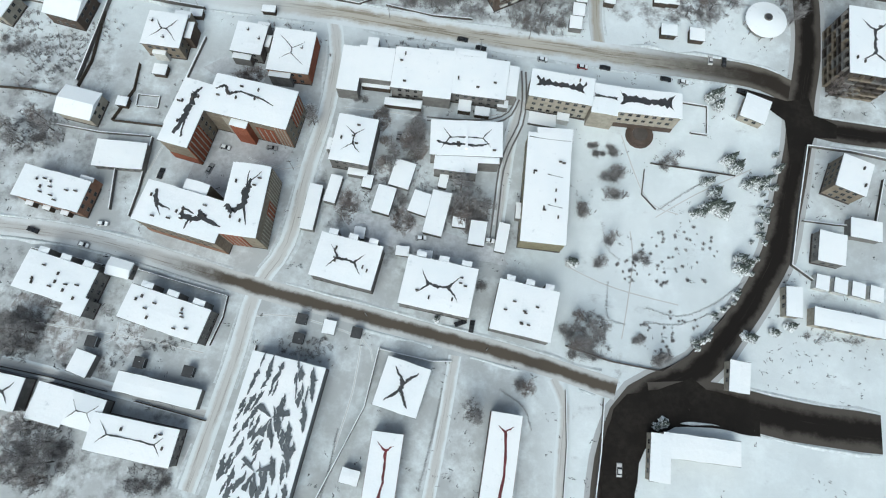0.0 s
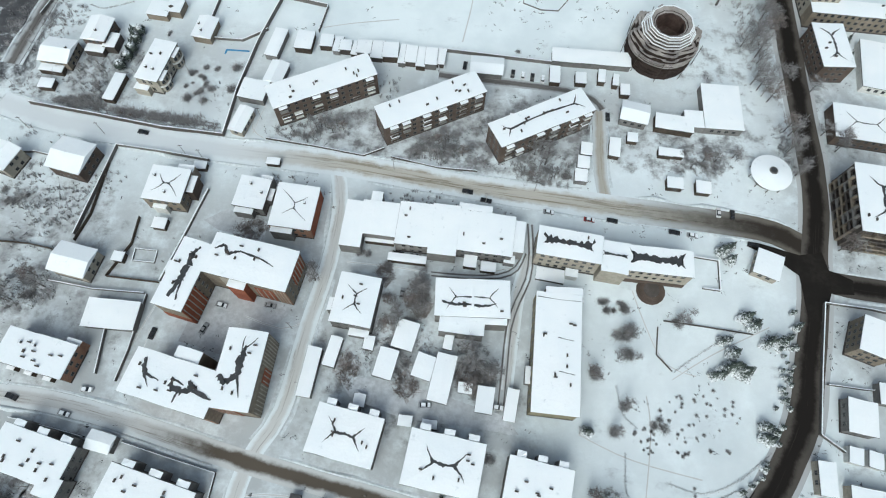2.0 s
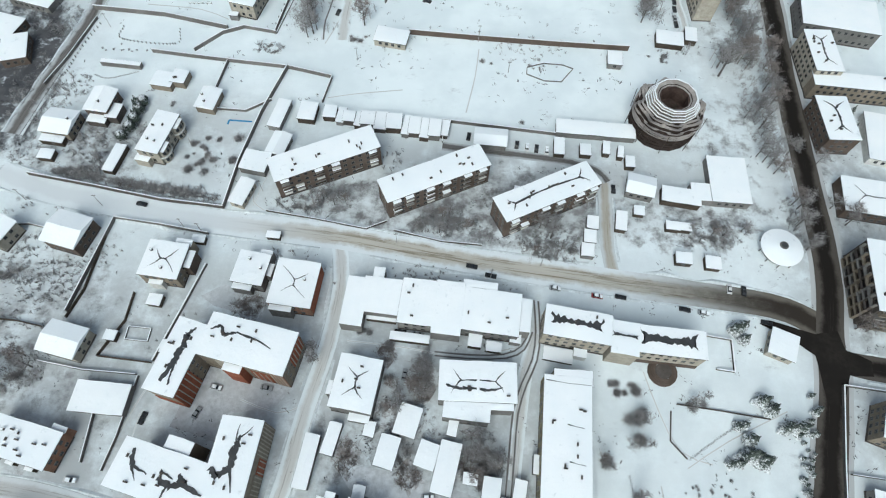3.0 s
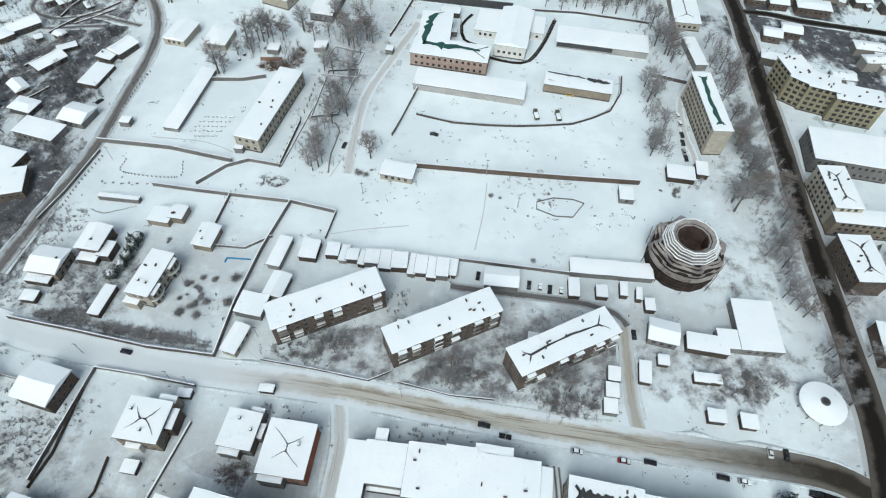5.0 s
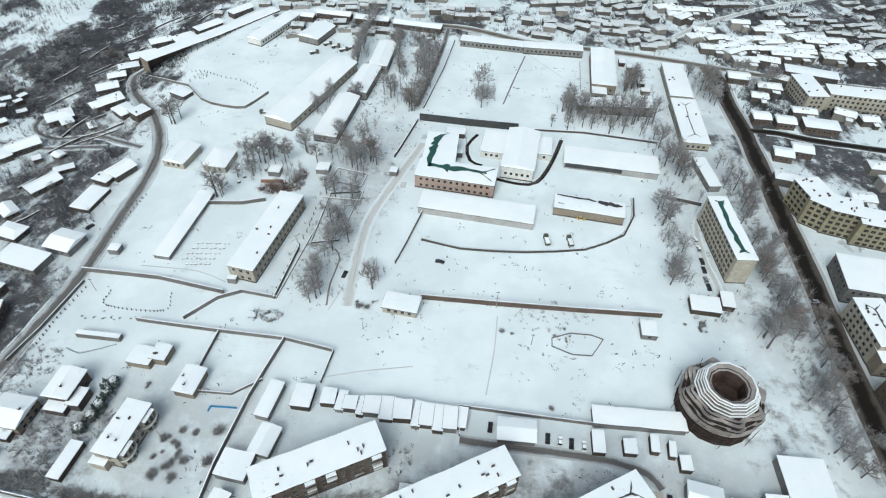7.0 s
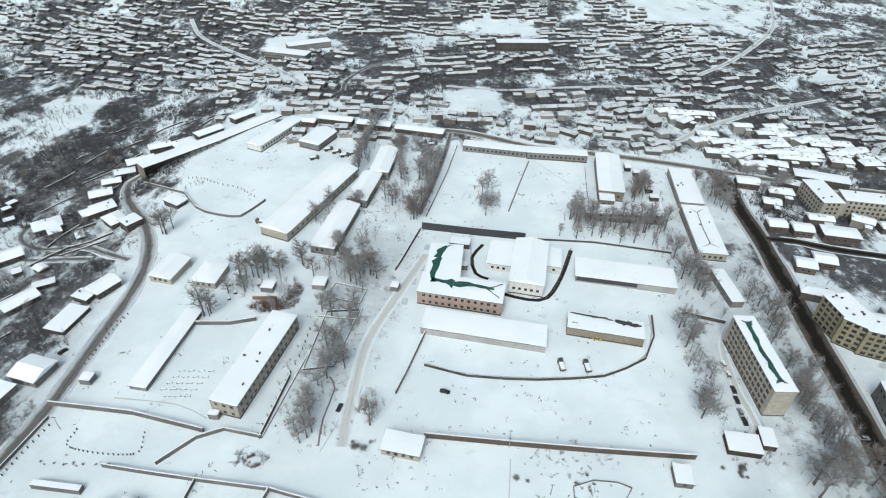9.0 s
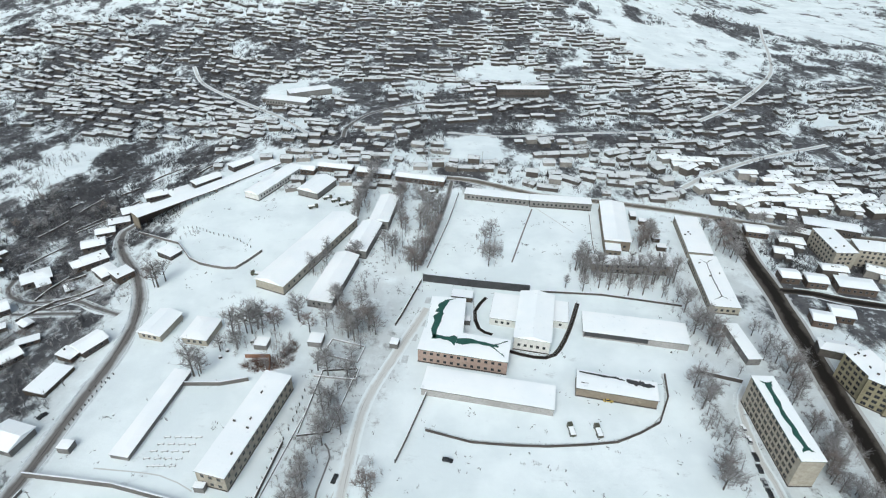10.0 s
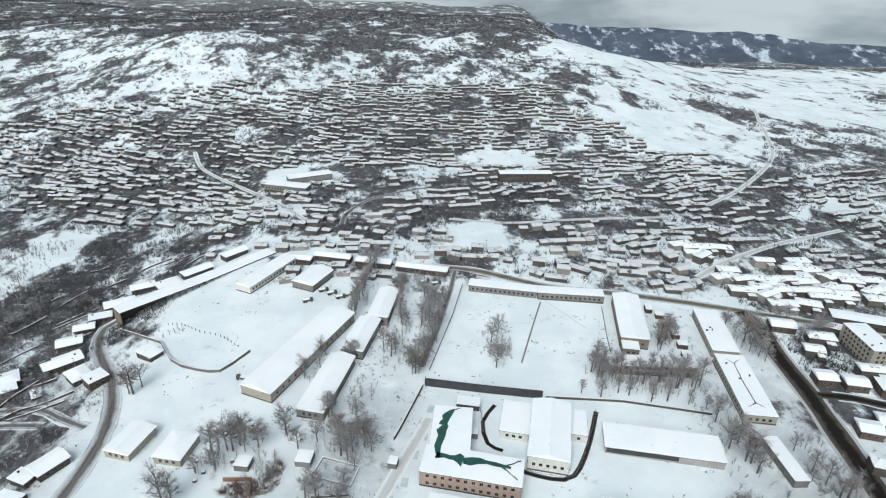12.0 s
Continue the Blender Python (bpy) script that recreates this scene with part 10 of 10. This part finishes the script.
def quarter(seed, x0, x1, y0, y1, row, gap, lean, fill, keep):
    """Rows of houses that follow the slope. keep: nearer ones stand as things of their own."""
    rng = random.Random(seed)
    y = y0
    while y < y1:
        x = x0 + rng.uniform(0, gap)
        while x < x1:
            yy = y + lean * (x - x0) + 16 * noise.noise(Vector((x / 90, y / 80, seed))) + rng.gauss(0, 3.0)
            if rng.random() < fill * min(1.0, 0.50 + 1.9 * (noise.noise(Vector((x / 60, yy / 60, 9.0))) + 0.28)) and village_mask(x, yy) > 0.25 and not core(x, yy) and not taken(x, yy, 6.4):
                turn = math.degrees(math.atan(lean)) + 25 * noise.noise(Vector((x / 70, yy / 70, 4.0))) + rng.gauss(0, 8)
                spot(x, yy)
                if not indoors(x, yy, 5):
                    keep.append((x, yy, turn))
            x += gap * rng.uniform(0.75, 1.25)
        y += row


CELLS = {}


def taken(x, y, r):
    i, j = int(x // 12), int(y // 12)
    return any((x - a) ** 2 + (y - b) ** 2 < r * r for di in (-1, 0, 1) for dj in (-1, 0, 1) for a, b in CELLS.get((i + di, j + dj), ()))


def spot(x, y):
    CELLS.setdefault((int(x // 12), int(y // 12)), []).append((x, y))


# keep the lanes and the large blocks free
for ob in list(scene.collection.objects):
    if ob.name.startswith("road_"):
        for v in ob.data.vertices:
            spot(v.co.x, v.co.y)
    elif ob.parent is None and ob.get("category") in ("building", "house", "villa"):
        for dx in (-8, 0, 8):
            for dy in (-8, 0, 8):
                spot(ob.location.x + dx, ob.location.y + dy)

# the snowy terraces among the houses stay open
for cx, cy, rx, ry, v in BARE[14:17]:
    for i in range(-4, 5):
        for j in range(-3, 4):
            spot(cx + i * rx / 5, cy + j * ry / 4)

homes = []
quarter(1, -600, -130, 800, 1240, 17, 11.5, -0.33, 0.78, homes)
quarter(2, -190, 330, 800, 1185, 18, 12, 0.02, 0.85, homes)
quarter(3, -60, 360, 640, 800, 18, 12, 0.28, 0.76, homes)
quarter(4, 130, 600, 470, 720, 19, 12.5, 0.30, 0.72, homes)
quarter(8, -520, -100, 700, 820, 17, 11.5, -0.2, 0.78, homes)
quarter(5, 184, 480, 322, 580, 15.5, 17.0, -0.17, 0.95, homes)
quarter(6, -200, 200, 556, 650, 17, 13, -0.04, 0.9, homes)
quarter(7, -130, 270, 506, 562, 14, 12, -0.06, 0.85, homes)
rng = random.Random(77)
for _ in range(900):
    x, y = rng.uniform(-380, -192), rng.uniform(175, 400)
    if rng.random() > 0.2 or taken(x, y, 12) or indoors(x, y, 5) or (core(x, y) and y > 300):
        continue
    if abs(x + 250 - (y - 450) * 0.2) < 62:
        spot(x, y)
        homes.append((x, y, rng.choice((35, 42, 125)) + rng.gauss(0, 8)))
rng = random.Random(79)
for _ in range(700):
    x, y = rng.uniform(-300, -186), rng.uniform(215, 450)
    if taken(x, y, 8) or indoors(x, y, 2.5) or core(x, y):
        continue
    if noise.noise(Vector((x / 40, y / 40, 2.0))) < -0.05:
        continue
    spot(x, y)
    turn = 38 + rng.gauss(0, 14) + rng.choice((0, 90))
    building("shed", "small dark outhouse with snowy roof on the ravine slope", "shed", x, y, rng.uniform(4, 8), rng.uniform(3.2, 5), turn, rng.uniform(2.2, 3.0), rng.choice(("timber_dark", "stone_dark")), roof=rng.choice(("flat", "gable")), storeys=0, over=0.3)
for _ in range(46):
    x, y = rng.uniform(-300, -190), rng.uniform(215, 560)
    a = radians(40 + rng.gauss(0, 16))
    run = rng.uniform(8, 26)
    ends = [(x + k * run * math.cos(a) + rng.gauss(0, 0.8), y + k * run * math.sin(a) + rng.gauss(0, 0.8)) for k in (0, 0.5, 1)]
    if any(indoors(px, py, 0.5) for px, py in ends) or core(x, y):
        continue
    fence("rough terrace wall on the ravine slope", rng.uniform(0.8, 1.6), 0.5, "stone_dark", ends, name="terrace_wall")
homes.sort(key=lambda h: (h[0] + 12) ** 2 + (h[1] - 160) ** 2)
rng = random.Random(78)
for x, y, turn in homes[:298]:
    village_house(x, y, turn, rng)
vs, fs, mats = [], [], []
for x, y, turn in homes[298:]:
    far_house(vs, fs, mats, x, y, rng.uniform(6, 18), rng.uniform(3.6, 6.2), rng.uniform(2.0, 3.6), turn, rng)
me = mesh_from("hillside_houses", vs, fs, "village_wall", "patchy_snow")
me.polygons.foreach_set("material_index", mats)
tagged(new("hillside_houses", me), "crowded rows of small snow-roofed houses on the hillside", "houses", kind="stuff")

# ---- woods and scrub on the slopes ----
rng = random.Random(91)
pairs, widths = [], []
draw = np.random.RandomState(91)
ys = 420 + (2500 - 420) * draw.rand(190000) ** 1.6
xs = draw.uniform(-0.85, 0.85, 190000) * (ys + 60)
for x, y, w in zip(xs.tolist(), ys.tolist(), wood_mask(xs, ys).tolist()):
    if len(pairs) >= 420000:
        break
    if w < 0.45 or core(x, y) or taken(x, y, 2.8):
        continue
    if rng.random() > w * (0.35 + 1.3 * (noise.noise(Vector((x / 38, y / 48, 5.0))) + 0.25)):
        continue
    z = level(x, y)
    h = rng.uniform(2.0, 5.5) * (1 + y / 4000)
    thick = 0.16 + y / 3000
    for _ in range(13):
        a = Vector((x + rng.gauss(0, 0.25) * h, y + rng.gauss(0, 0.25) * h, z - 0.3))
        pairs.append((a, a + Vector((rng.gauss(0, 0.3), rng.gauss(0, 0.3), rng.uniform(0.5, 1.0))) * h))
        widths.append(thick * rng.uniform(0.7, 1.3))
vs, fs = blades(pairs, widths, rng)
tagged(new("hillside_woods", mesh_from("hillside_woods", vs, fs, "twig_far")), "leafless scrub and woods covering the slopes", "woods", kind="stuff")
round_pavilion(*ROUND_PLACE)

rng = random.Random(95)
vs, fs = [], []
for _ in range(1500):
    x, y = rng.uniform(182, 480), rng.uniform(300, 600)
    if not (taken(x, y, 3.5) or indoors(x, y, 1.0)) and noise.noise(Vector((x / 30, y / 30, 1.5))) > -0.1:
        bare_tree(vs, fs, x, y, rng.uniform(2.5, 6.5), rng, 22)
tagged(new("garden_trees", mesh_from("garden_trees", vs, fs, "twig_far")), "leafless garden trees among the town houses", "trees", kind="stuff")

# ---- weeds and litter poking out of the snow ----
rng = random.Random(97)
pairs, widths = [], []
done = 0
while done < 9500:
    x, y = rng.uniform(-190, 190), rng.uniform(-70, 540)
    done += 1
    q = noise.noise(Vector((x / 17, y / 17, 3.0))) + 0.5 * noise.noise(Vector((x / 60, y / 60, 6.0)))
    if q < 0.12 or indoors(x, y, 0.6):
        continue
    z = level(x, y)
    g = rng.uniform(0, 6.283)
    for _ in range(rng.choice((2, 3, 5))):
        a = Vector((x + rng.gauss(0, 0.5), y + rng.gauss(0, 0.5), z + 0.02))
        long = rng.uniform(0.4, 1.3)
        pairs.append((a, a + Vector((math.cos(g) * long, math.sin(g) * long, rng.uniform(0.2, 0.6)))))
        widths.append(rng.uniform(0.2, 0.45))
vs, fs = blades(pairs, widths, rng)
tagged(new("weeds", mesh_from("weeds", vs, fs, "twig_far")), "dry weeds and scraps poking out of the snow", "weeds", kind="stuff")

# ---- leafless thickets of the ravine and the barracks grounds ----
rng = random.Random(93)
vs, fs = [], []
done = 0
xs, ys = draw.uniform(-400, -172, 60000), draw.uniform(150, 660, 60000)
for x, y, w in zip(xs.tolist(), ys.tolist(), wood_mask(xs, ys).tolist()):
    if done >= 5000:
        break
    if w < 0.02 or taken(x, y, 5.5) or indoors(x, y, 1.0):
        continue
    if rng.random() > w * (0.25 + 1.8 * (noise.noise(Vector((x / 26, y / 30, 8.0))) + 0.15)):
        continue
    bare_tree(vs, fs, x, y, rng.uniform(2.0, 6.0), rng)
    done += 1
tagged(new("ravine_thicket", mesh_from("ravine_thicket", vs, fs, "twig_far")), "leafless thicket covering the sides of the ravine", "thicket", kind="stuff")

heap_banks()
plant_forest()
